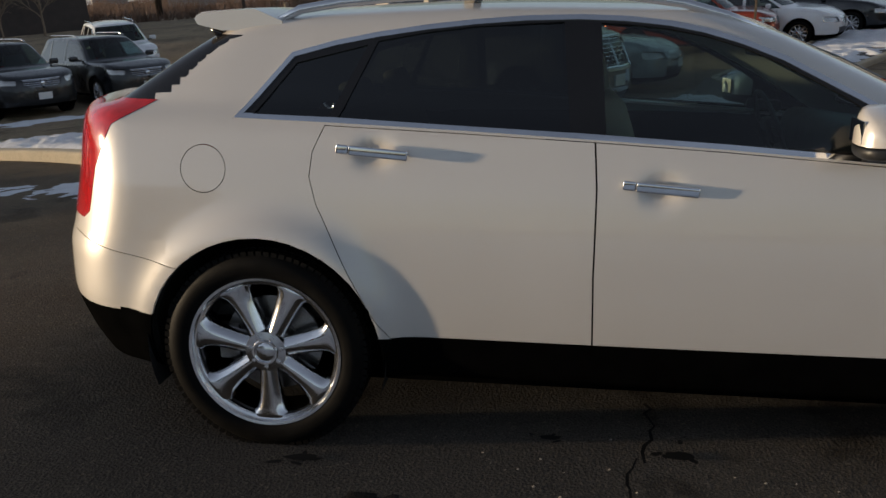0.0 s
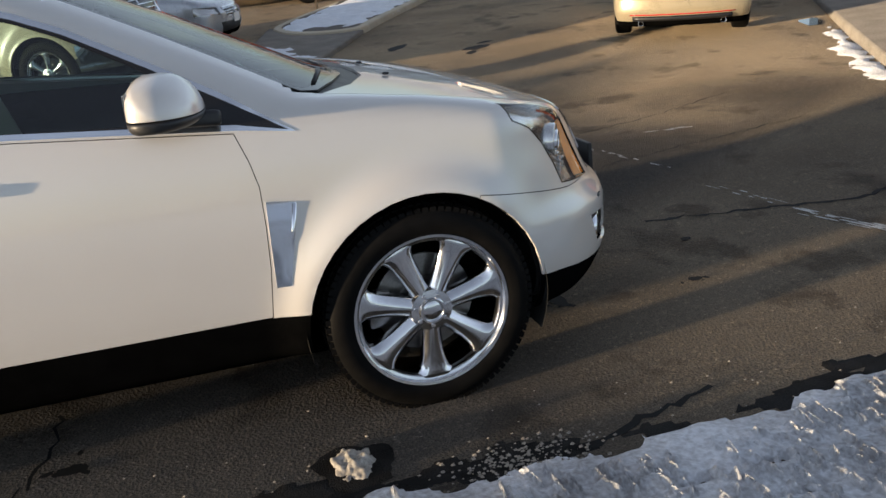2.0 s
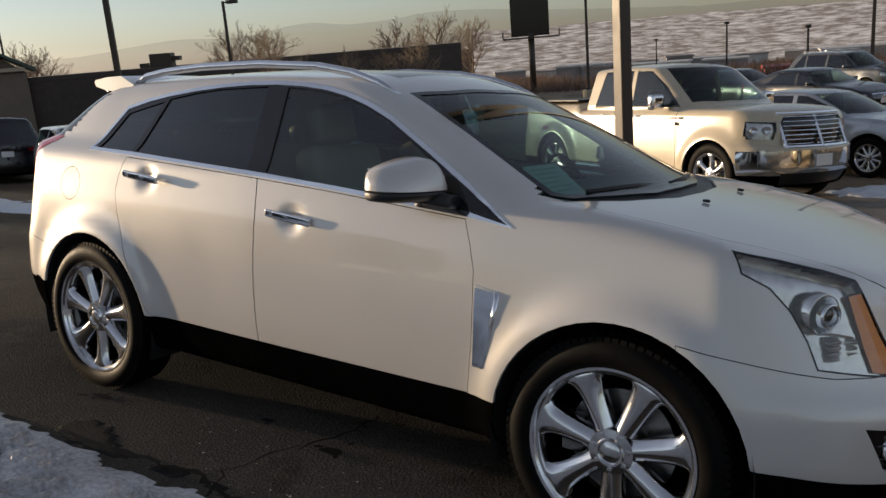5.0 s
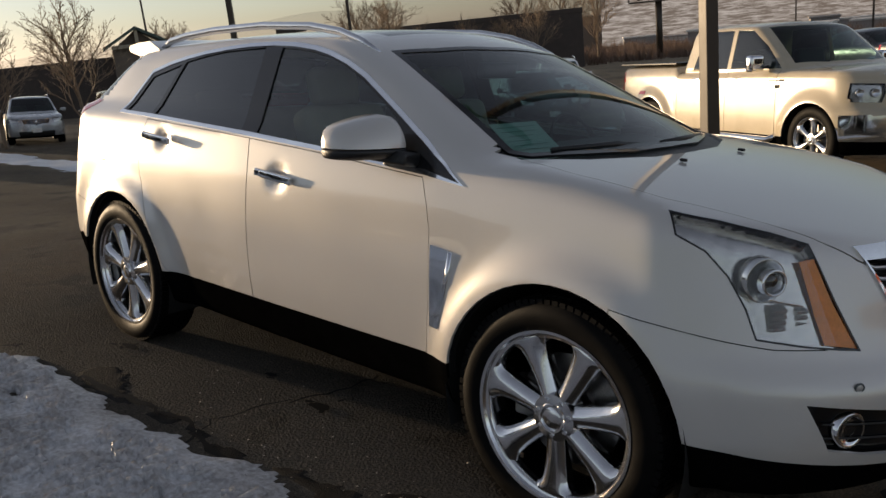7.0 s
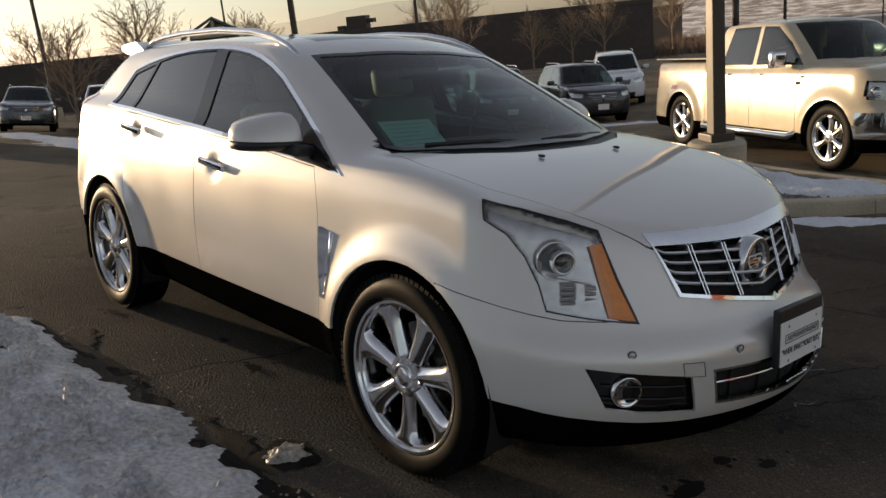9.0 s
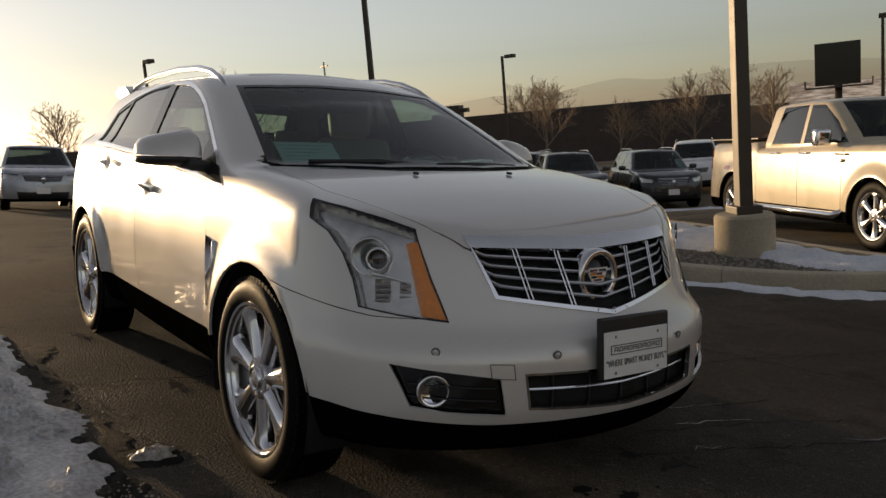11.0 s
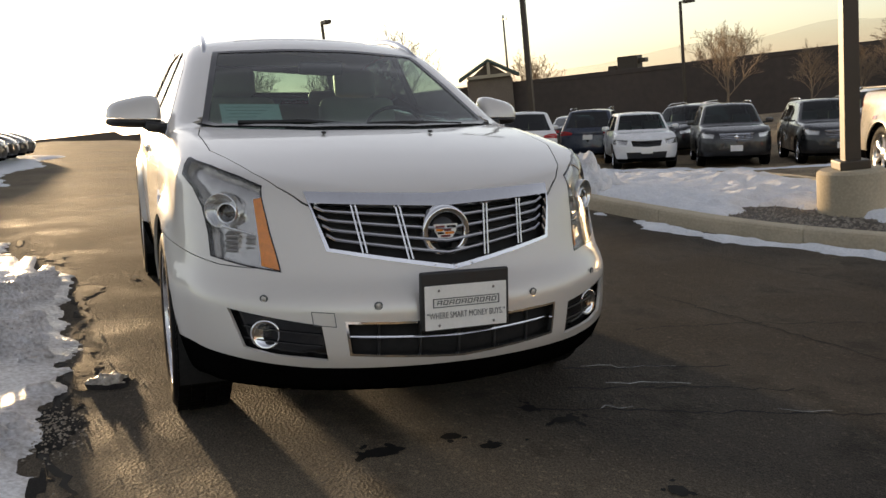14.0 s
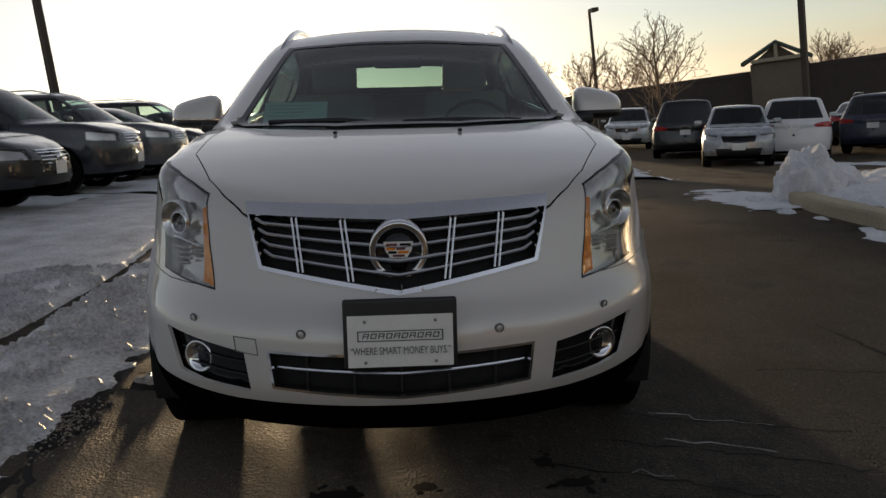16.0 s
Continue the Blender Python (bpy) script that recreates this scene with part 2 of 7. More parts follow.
# ---- car bodies ----
def shell_distance(S, x, y, z):
    """How far a point lies outside the body that the spec S gives (metres, about)."""
    ay = np.abs(y)
    w = curve_at(S["plan"], x) + curve_at(S["side"], z)
    for hx in S["hubs"]:
        r = np.hypot(x - hx, z - S["hub_z"])
        w = w + S["flare"] * np.exp(-((np.maximum(r - S["arch"], 0)) / S.get("lip", 0.11)) ** 2) * (r > 0.1)
    side = ay - w
    top = z - (curve_at(S["deck"], x) - S["crown"] * ay ** 2)
    a, b = S["nose_plan"]
    front = x - (curve_at(S["nose"], z) - a * ay ** 2 - b * ay ** 6)
    a, b = S["tail_plan"]
    rear = (curve_at(S["tail"], z) + a * ay ** 2 + b * ay ** 6) - x
    k = S["round"]
    low = smax(smax(smax(side, top, S.get("shoulder", k)), smax(front, rear, k), S.get("corner", k)), S["floor"] - z, 0.04)
    gw = curve_at(S["gplan"], x) + np.maximum(z - S["belt_z"], 0) * S["tumble"] - np.maximum(S["belt_z"] - z, 0) * 0.6
    gside = (ay - gw) * 0.9
    roof = z - (curve_at(S["roof"], x) - S["roof_crown"] * ay ** 2)
    x0, z0, slope, bow = S["screen"]
    ws = (x - (x0 + bow * (1 - (ay / 0.62) ** 2) - (z - z0) * slope - 0.15 * (z - z0) ** 2)) / math.hypot(1, slope)
    x0, z0, slope, bow = S["backlight"]
    rg = ((x0 - bow * (1 - (ay / 0.6) ** 2) + (z - z0) * slope) - x) / math.hypot(1, slope)
    g = smax(smax(gside, roof, S["groove"]), smax(ws, rg, 0.03), 0.07)
    g = smax(g, S["belt_z"] - 0.15 - z, 0.05)
    if S.get("tail_clip"):
        g = smax(g, rear + 0.02, 0.03)
    d = -smax(-low, -g, 0.035)
    for bx, bz, bw, bh, depth in S.get("bowls", ()):
        q = np.clip(1 - ((x - bx) / bw) ** 2 - ((z - bz) / bh) ** 2, 0, 1)
        d = d + depth * q * q * (ay > 0.6)
    return d


def shell_mesh(S, dx=0.025, nt=112, nf=46):
    """The right half (y <= 0) of the body, as a bmesh grid."""
    ax, az = S["axis"]
    th = np.linspace(0, math.pi, nt)
    # denser over the sides than over roof and floor
    th = th + 0.16 * np.sin(2 * th) * np.sign(1) * -1 * 0.5
    rays = []
    for ph in np.linspace(2, 89, nf):
        rays.append((ax[0], ph, -1))
    for x in np.arange(ax[0], ax[1] + dx / 2, dx):
        rays.append((x, 90, 1))
    for ph in np.linspace(89, 2, nf):
        rays.append((ax[1], ph, 1))
    x0 = np.array([r[0] for r in rays])[:, None]
    ph = np.radians([r[1] for r in rays])[:, None]
    sg = np.array([r[2] for r in rays])[:, None]
    dxv = np.cos(ph) * sg * np.ones_like(th)
    dy = -np.sin(ph) * np.sin(th)
    dz = -np.sin(ph) * np.cos(th)
    lo, hi = np.zeros_like(dy), np.full_like(dy, 2.6)
    for _ in range(26):
        mid = (lo + hi) / 2
        out = shell_distance(S, x0 + mid * dxv, mid * dy, az + mid * dz) > 0
        hi, lo = np.where(out, mid, hi), np.where(out, lo, mid)
    P = np.stack([x0 + lo * dxv, lo * dy, az + lo * dz], -1)
    P[:, 0, 1] = P[:, -1, 1] = 0
    n, m = P.shape[:2]
    bm = bmesh.new()
    vs = [bm.verts.new(p) for p in P.reshape(-1, 3)]
    for i in range(n - 1):
        for j in range(m - 1):
            bm.faces.new((vs[i * m + j], vs[i * m + j + 1], vs[(i + 1) * m + j + 1], vs[(i + 1) * m + j]))
    bmesh.ops.recalc_face_normals(bm, faces=bm.faces)
    if sum(f.normal.y for f in bm.faces) > 0:
        bmesh.ops.reverse_faces(bm, faces=bm.faces)
    return bm


VIEWS = {"side": (lambda p: (p.x, p.z), lambda f, c: f.normal.y < -0.12 and c.y < -0.3, lambda u, v: Vector((u, 0, v))),
         "front": (lambda p: (p.y, p.z), lambda f, c: f.normal.x > 0.12 and c.x > 1.3, lambda u, v: Vector((0, u, v))),
         "back": (lambda p: (p.y, p.z), lambda f, c: f.normal.x < -0.1 and c.x < -1.0, lambda u, v: Vector((0, u, v))),
         "top": (lambda p: (p.x, p.y), lambda f, c: f.normal.z > 0.1, lambda u, v: Vector((u, v, 0))),
         "corner": (lambda p: (0.8 * p.x + 0.6 * p.y, p.z), lambda f, c: c.x > 1.4 and f.normal.dot(Vector((0.6, -0.8, 0))) > 0.1, lambda u, v: Vector((0.8 * u, 0.6 * u, v)))}


def inside(poly, u, v):
    hit = False
    for (x0, y0), (x1, y1) in zip(poly, poly[1:] + poly[:1]):
        if (y0 > v) != (y1 > v) and u < (x1 - x0) * (v - y0) / (y1 - y0) + x0:
            hit = not hit
    return hit


def cut(bm, view, poly):
    """Cuts the sheet along the outline poly as seen in that view, so that its edges are crisp."""
    to2, ok, to3 = VIEWS[view]
    us, vs = [p[0] for p in poly], [p[1] for p in poly]
    pad = 0.06
    near = []
    for f in bm.faces:
        c = f.calc_center_median()
        u, v = to2(c)
        if min(us) - pad < u < max(us) + pad and min(vs) - pad < v < max(vs) + pad and ok(f, c):
            near.append(f)
    for (u0, v0), (u1, v1) in zip(poly, poly[1:] + poly[:1]):
        a, d = to3(u0, v0), to3(u1 - u0, v1 - v0)
        across = to3(-(v1 - v0), u1 - u0)
        if view == "corner":
            n2 = Vector((-(v1 - v0), u1 - u0)).normalized()
            across = Vector((0.8 * n2.x, 0.6 * n2.x, n2.y))
        sel = []
        for f in near:
            if not f.is_valid:
                continue
            q = [to2(v.co) for v in f.verts]
            if min(p[0] for p in q) <= max(u0, u1) and max(p[0] for p in q) >= min(u0, u1) and min(p[1] for p in q) <= max(v0, v1) and max(p[1] for p in q) >= min(v0, v1):
                sd = [(p[0] - u0) * -(v1 - v0) + (p[1] - v0) * (u1 - u0) for p in q]
                if min(sd) < 0 < max(sd):
                    sel.append(f)
        if not sel:
            continue
        geom = list({g for f in sel for g in (*f.verts, *f.edges)}) + sel
        keep = set(near)
        r = bmesh.ops.bisect_plane(bm, geom=geom, dist=1e-5, plane_co=a, plane_no=across)
        near = [f for f in near if f.is_valid] + [g for g in r["geom"] if isinstance(g, bmesh.types.BMFace) and g not in keep]


def split(bm, regions):
    """Faces by region name; regions are (name, view, outline, test of centre and normal)."""
    out = {}
    for f in bm.faces:
        c = f.calc_center_median()
        name = "body"
        for rname, view, poly, test in regions:
            if view and not VIEWS[view][1](f, c):
                continue
            if test and not test(c, f.normal):
                continue
            if poly and not inside(poly, *VIEWS[view][0](c)):
                continue
            name = rname
            break
        out.setdefault(name, []).append(f)
    return out


def sheet(faces, mirror="", grow=0.0, rim=0.0):
    """A new bmesh from those faces; mirror: '' right, 'left', or 'both'."""
    bm = bmesh.new()
    for side in {"": (1,), "left": (-1,), "both": (1, -1)}[mirror]:
        vmap = {}
        for f in faces:
            vs = []
            for v in f.verts:
                if v not in vmap:
                    co = v.co + v.normal * grow
                    vmap[v] = bm.verts.new((co.x, co.y * side, co.z))
                vs.append(vmap[v])
            try:
                bm.faces.new(vs if side == 1 else vs[::-1])
            except ValueError:
                pass
    if mirror == "both":
        bmesh.ops.remove_doubles(bm, verts=[v for v in bm.verts if abs(v.co.y) < 1e-4], dist=2e-4)
    if rim:
        bm.normal_update()
        for e in [e for e in bm.edges if e.is_boundary]:
            a, b = e.verts
            q = [bm.verts.new(p) for p in (b.co, a.co, a.co - a.normal * rim, b.co - b.normal * rim)]
            bm.faces.new(q)
    return bm


def panel(name, faces, material, parent, mirror="", label="", thick=0.012, grow=0.0):
    return part(name, sheet(faces, mirror, grow, thick), material, parent, label, smooth=True)


def circle(cx, cy, r, n=40, squash=1.0):
    return [(cx + r * math.cos(2 * math.pi * i / n), cy + r * squash * math.sin(2 * math.pi * i / n)) for i in range(n)]


def inset(poly, d):
    """The outline moved inwards by d."""
    area = sum(a[0] * b[1] - b[0] * a[1] for a, b in zip(poly, poly[1:] + poly[:1]))
    s = 1 if area > 0 else -1
    out = []
    for p, q, r in zip(poly[-1:] + poly[:-1], poly, poly[1:] + poly[:1]):
        a = Vector((q[0] - p[0], q[1] - p[1])).normalized()
        b = Vector((r[0] - q[0], r[1] - q[1])).normalized()
        na, nb = Vector((-a.y, a.x)) * s, Vector((-b.y, b.x)) * s
        m = (na + nb)
        m = m / max(m.dot(na), 0.35)
        out.append((q[0] + m.x * d, q[1] + m.y * d))
    return out


def wheel(parent, hub, R=0.383, rim=0.268, width=0.235, spokes=7, style="wide", left=False, detail=1, metal="alloy"):
    """A road wheel as a part: tyre, rim with spokes, cap, disc. Its outer face looks to -y."""
    w = part("wheel", wheel_mesh("tyre", R, rim, width, spokes, style, detail), M["tyre"], parent)
    w.location = hub
    if left:
        w.rotation_euler = (0, 0, math.pi)
    if detail:
        tagged(part("tread", wheel_mesh("tread", R, rim, width, spokes, style, detail), M["tyre"], w), kind="stuff")
    for nm, mt in (("rim", metal), ("spokes", metal), ("hub_cap", metal), ("brake_disc", "disc")):
        part(nm, wheel_mesh(nm, R, rim, width, spokes, style, detail), M[mt], w)
    return w


WHEELS = {}


def wheel_mesh(what, R, rim, width, spokes, style, detail):
    key = (what, R, rim, width, spokes, style, detail)
    if key in WHEELS:
        return WHEELS[key]
    h = width / 2
    n = 64 if detail else 28
    if what == "tyre":
        bm = lathe([(rim - 0.012, -h * 0.78), (rim + 0.012, -h * 0.93), (rim + (R - rim) * 0.45, -h), (R - 0.03, -h * 0.95), (R - 0.009, -h * 0.83), (R, -h * 0.68), (R + 0.001, 0), (R, h * 0.68), (R - 0.009, h * 0.83), (R - 0.03, h * 0.95), (rim, h * 0.8)], n)
        mt = M["tyre"]
    elif what == "tread":
        bm = bmesh.new()
        if detail:
            for k in range(84):
                a = 2 * math.pi * k / 84
                for row, (y0, y1) in enumerate(((-0.86, -0.5), (-0.44, -0.05), (0.05, 0.44), (0.5, 0.86))):
                    off = a + (0.02 if row % 2 else 0)
                    m = Matrix.Rotation(-off, 4, "Y")
                    box(bm, (R - 0.014 if row in (0, 3) else R - 0.004, h * y0, -0.0105), (R + (0.003 if row in (0, 3) else 0.006), h * y1, 0.0105), 0, m)
        mt = M["tyre"]
    elif what == "rim":
        bm = lathe([(rim - 0.004, -h * 0.80), (rim + 0.006, -h * 0.86), (rim + 0.004, -h * 0.92), (rim - 0.006, -h * 0.90), (rim - 0.012, -h * 0.81), (rim * 0.925, -h * 0.78), (rim * 0.905, -h * 0.70), (rim * 0.90, -h * 0.45), (rim * 0.905, -h * 0.3), (rim - 0.035, h * 0.3), (rim - 0.02, h * 0.8)], n)
        mt = M["alloy"]
    elif what == "spokes":
        bm = bmesh.new()
        ro, ri = rim - 0.006, rim * 0.22
        face, deep = -h * 0.80, -h * 0.30
        for k in range(spokes):
            a = 2 * math.pi * k / spokes - math.pi / 2
            cols = []
            stations = [(ri, 0.034, 0.002), (rim * 0.38, 0.036, 0.004), (rim * 0.60, 0.041, 0.004), (rim * 0.74, 0.046, 0.002), (rim * 0.83, 0.055, 0.0), (rim * 0.885, 0.074, -0.002), (rim * 0.925, 0.100, -0.002), (ro - 0.010, 0.108, 0.0)]
            if style == "thin":
                stations = [(r, hw * 0.55, d) for r, hw, d in stations]
            for r, hw, dish in stations:
                f0 = face + dish + 0.004
                k = 0.36 + 0.30 * (r - ri) / (ro - ri)
                prof = [(-hw, deep), (-hw, f0 + 0.020), (-hw * 0.93, f0 + 0.015), (-hw * k, f0 + 0.001), (-hw * k * 0.6, f0 - 0.002), (0, f0 - 0.004), (hw * k * 0.6, f0 - 0.002), (hw * k, f0 + 0.001), (hw * 0.93, f0 + 0.015), (hw, f0 + 0.020), (hw, deep)]
                ring = []
                for t, yy in prof:
                    ring.append(bm.verts.new((r * math.cos(a) - t * math.sin(a), yy, r * math.sin(a) + t * math.cos(a))))
                cols.append(ring)
            for p, q in zip(cols, cols[1:]):
                for j in range(len(p) - 1):
                    bm.faces.new((p[j], p[j + 1], q[j + 1], q[j]))
        bmesh.ops.recalc_face_normals(bm, faces=bm.faces)
        mt = M["alloy"]
    elif what == "hub_cap":
        f0 = -h * 0.80
        bm = lathe([(0.0, f0 - 0.008), (0.030, f0 - 0.008), (0.036, f0 - 0.004), (0.040, f0 - 0.010), (0.046, f0 - 0.010), (0.050, f0), (rim * 0.27, f0 + 0.004), (rim * 0.29, f0 + 0.02), (rim * 0.29, -h * 0.2)], 32)
        for k in range(spokes if detail else 0):
            a = 2 * math.pi * (k + 0.5) / spokes + math.pi / 2
            b2 = lathe([(0.0, f0 - 0.004), (0.008, f0 - 0.003), (0.010, f0 + 0.006)], 10)
            bmesh.ops.translate(b2, vec=(0.060 * math.cos(a), 0, 0.060 * math.sin(a)), verts=b2.verts)
            bm = merge(bm, b2)
        mt = M["alloy"]
    else:
        bm = lathe([(0.0, -h * 0.05), (rim * 0.35, -h * 0.05), (rim * 0.36, h * 0.05), (rim * 0.66, h * 0.05), (rim * 0.66, h * 0.15), (0, h * 0.15)], 32)
        bm = merge(bm, boxes(((-rim * 0.75, -h * 0.1, -0.07), (-rim * 0.45, h * 0.3, 0.07), 0.012)))
        mt = M["disc"]
    me = bpy.data.meshes.new(what)
    bm.to_mesh(me)
    bm.free()
    me.materials.append(mt)
    if what in ("tyre", "rim", "hub_cap", "brake_disc"):
        me.shade_smooth()
        me.set_sharp_from_angle(angle=radians(38))
    else:
        me.shade_smooth()
        me.set_sharp_from_angle(angle=radians(30))
    WHEELS[key] = me
    return me


# ---- the white crossover ----
SRX = dict(hubs=(-1.4035, 1.4035), hub_z=0.372, arch=0.44, flare=0.036, lip=0.075, corner=0.08, floor=0.27, round=0.075, shoulder=0.06, crown=0.035, axis=((-1.55, 1.50), 0.80),
           plan=[(-2.5, 0.86), (-1.9, 0.880), (-1.4, 0.888), (-0.8, 0.893), (0, 0.900), (0.8, 0.896), (1.4, 0.885), (1.9, 0.875), (2.4, 0.85)],
           side=[(0.25, -0.07), (0.40, -0.022), (0.47, -0.008), (0.60, 0.002), (0.75, 0.004), (0.95, -0.008), (1.08, -0.030), (1.20, -0.062), (1.3, -0.10)],
           deck=[(-2.5, 1.268), (-1.5, 1.268), (-0.2, 1.215), (0.8, 1.165), (1.1, 1.170), (1.4, 1.143), (1.7, 1.095), (1.95, 1.035), (2.1, 0.985), (2.2, 0.935), (2.35, 0.80)],
           nose=[(0.25, 2.30), (0.34, 2.385), (0.44, 2.425), (0.59, 2.418), (0.635, 2.398), (0.67, 2.358), (0.72, 2.328), (0.82, 2.285), (0.92, 2.245), (1.0, 2.222), (1.1, 2.17)], nose_plan=(0.43, 0.35),
           tail=[(0.25, -2.30), (0.40, -2.40), (0.55, -2.45), (0.70, -2.445), (0.80, -2.415), (1.0, -2.365), (1.2, -2.325), (1.3, -2.30)], tail_plan=(0.36, 0.30), tail_clip=True,
           gplan=[(-2.3, 0.765), (-1.5, 0.826), (-0.5, 0.846), (0.5, 0.842), (1.1, 0.825)], belt_z=1.15, tumble=-0.46,
           roof=[(-2.2, 1.50), (-1.7, 1.566), (-1.2, 1.612), (-0.5, 1.634), (0.0, 1.625), (0.35, 1.585), (0.6, 1.50)], roof_crown=0.13, groove=0.06,
           bowls=((-0.985, 1.106, 0.085, 0.060, 0.022), (-0.020, 1.004, 0.085, 0.060, 0.022)), screen=(1.135, 1.15, 2.13, 0.15), backlight=(-2.12, 1.20, 1.62, 0.10))

DLO = [(-1.495, 1.219), (-1.305, 1.440), (-1.15, 1.480), (-1.0, 1.508), (-0.82, 1.533), (-0.66, 1.549), (-0.48, 1.561), (-0.3, 1.564), (-0.15, 1.558), (0.0, 1.542), (0.12, 1.518), (0.24, 1.482), (0.37, 1.430), (0.6, 1.310), (0.79, 1.205), (1.004, 1.067), (0.82, 1.089), (0.19, 1.137), (-0.24, 1.163), (-0.7, 1.187), (-1.145, 1.207)]
GLASS_Q = [(-1.425, 1.232), (-1.285, 1.405), (-1.03, 1.466), (-1.155, 1.224)]
GLASS_R = [(-1.118, 1.223), (-0.995, 1.478), (-0.82, 1.508), (-0.66, 1.526), (-0.352, 1.541), (-0.322, 1.184), (-0.7, 1.202)]
GLASS_F = [(-0.205, 1.180), (-0.228, 1.537), (-0.12, 1.530), (0.0, 1.516), (0.12, 1.492), (0.24, 1.455), (0.36, 1.405), (0.55, 1.305), (0.615, 1.262), (0.635, 1.13), (0.19, 1.156)]
DOOR_F = [(0.812, 1.083), (0.846, 0.99), (0.866, 0.907), (0.869, 0.78), (0.866, 0.64), (0.850, 0.452), (-0.222, 0.452), (-0.230, 0.70), (-0.230, 1.004), (-0.240, 1.157), (0.19, 1.131)]
DOOR_R = [(-0.240, 1.157), (-0.230, 1.004), (-0.230, 0.70), (-0.222, 0.452), (-0.930, 0.452), (-0.985, 0.52), (-1.07, 0.68), (-1.133, 0.808), (-1.19, 0.925), (-1.216, 1.025), (-1.205, 1.11), (-1.162, 1.20), (-0.7, 1.180)]
ARCH_F, ARCH_R = circle(1.4035, 0.372, 0.440, 44), circle(-1.4035, 0.372, 0.440, 44)
HEAD = [(0.885, 1.066), (0.897, 1.005), (0.975, 0.965), (1.035, 0.900), (1.083, 0.815), (1.112, 0.735), (1.25, 0.716), (1.405, 0.700), (1.335, 0.83), (1.262, 0.982), (1.16, 1.012), (1.02, 1.043)]
AMBER = [(1.396, 0.708), (1.330, 0.83), (1.276, 0.945), (1.252, 0.935), (1.292, 0.83), (1.335, 0.713)]
TAILL = [(-2.6, 1.275), (-1.80, 1.275), (-1.957, 1.192), (-2.044, 1.028), (-2.085, 0.865), (-2.13, 0.835), (-2.6, 0.835)]
GRILLE = [(0.05, 0.945), (-0.475, 0.962), (-0.425, 0.770), (0.0, 0.700), (0.05, 0.700)]
GRILLE_IN = [(0.05, 0.905), (-0.460, 0.926), (-0.414, 0.780), (0.0, 0.714), (0.05, 0.714)]
LOWGR = [(0.05, 0.545), (-0.398, 0.553), (-0.384, 0.436), (0.0, 0.412), (0.05, 0.412)]
FOG = [(-0.750, 0.577), (-0.470, 0.540), (-0.452, 0.418), (-0.62, 0.430), (-0.705, 0.447)]
SCREEN = [(0.335, -0.556), (0.385, -0.35), (0.415, 0.05), (1.30, 0.05), (1.285, -0.25), (1.21, -0.47), (1.125, -0.655), (1.06, -0.70)]
HOOD = [(1.12, -0.715), (1.265, -0.52), (1.365, -0.25), (1.385, 0.05), (2.26, 0.05), (2.235, -0.20), (2.175, -0.42), (2.13, -0.485), (2.06, -0.555), (1.96, -0.62), (1.66, -0.735), (1.35, -0.745)]
BUMPL = [(1.60, 0.778), (2.02, 0.713), (2.7, 0.70), (2.7, 0.1), (1.60, 0.1)]
BUMPR = [(-1.70, 0.690), (-1.745, 0.697), (-2.15, 0.775), (-2.8, 0.79), (-2.8, 0.1), (-1.70, 0.1)]
SKIRT_R = [(-1.70, 0.505), (-2.24, 0.515), (-2.8, 0.52), (-2.8, 0.0), (-1.70, 0.0)]
SKIRT_F = [(1.70, 0.440), (1.83, 0.430), (2.1, 0.410), (2.7, 0.350), (2.7, 0.0), (1.70, 0.0)]
SUNROOF = [(0.18, -0.42), (0.22, 0.05), (-1.05, 0.05), (-1.05, -0.42)]
BACKLIGHT = [(-0.755, 1.275), (-0.66, 1.50), (0.05, 1.535), (0.05, 1.27)]
VENT = [(0.876, 0.857), (0.972, 0.844), (0.956, 0.74), (0.921, 0.563), (0.874, 0.562)]
FUEL = circle(-1.602, 1.045, 0.085, 28)


def nose_x(S, y, z):
    a, b = S["nose_plan"]
    return float(curve_at(S["nose"], z)) - a * y * y - b * y ** 6


def skin_x(S, y, z):
    """Where the nose's skin lies at that width and height."""
    lo, hi = 1.5, 3.2
    for _ in range(30):
        mid = (lo + hi) / 2
        lo, hi = (lo, mid) if float(shell_distance(S, np.array([mid]), np.array([y]), np.array([z]))[0]) > 0 else (mid, hi)
    return lo


def tail_x(S, y, z):
    """Where the tail's skin lies at that width and height."""
    lo, hi = -3.4, -1.2
    for _ in range(30):
        mid = (lo + hi) / 2
        lo, hi = (mid, hi) if float(shell_distance(S, np.array([mid]), np.array([y]), np.array([z]))[0]) > 0 else (lo, mid)
    return hi


def surface_bar(S, pts, depth, w, h):
    """A flat bar laid over the nose through (y, z) points, its face depth behind the skin."""
    bm = bmesh.new()
    rings = []
    for i, (y, z) in enumerate(pts):
        y0, z0 = pts[max(i - 1, 0)]
        y1, z1 = pts[min(i + 1, len(pts) - 1)]
        d = Vector((y1 - y0, z1 - z0)).normalized()
        n = Vector((-d.y, d.x)) * h / 2
        x = (skin_x(S, y, z) if S.get("bars_on_skin") else nose_x(S, y, z)) - depth
        rings.append([bm.verts.new(p) for p in ((x, y + n.x, z + n.y), (x + 0.25 * h, y, z), (x, y - n.x, z - n.y), (x - w, y - n.x, z - n.y), (x - w, y + n.x, z + n.y))])
    for p, q in zip(rings, rings[1:]):
        for k in range(5):
            bm.faces.new((p[k], p[(k + 1) % 5], q[(k + 1) % 5], q[k]))
    bm.faces.new(rings[0][::-1])
    bm.faces.new(rings[-1])
    bmesh.ops.recalc_face_normals(bm, faces=bm.faces)
    return bm


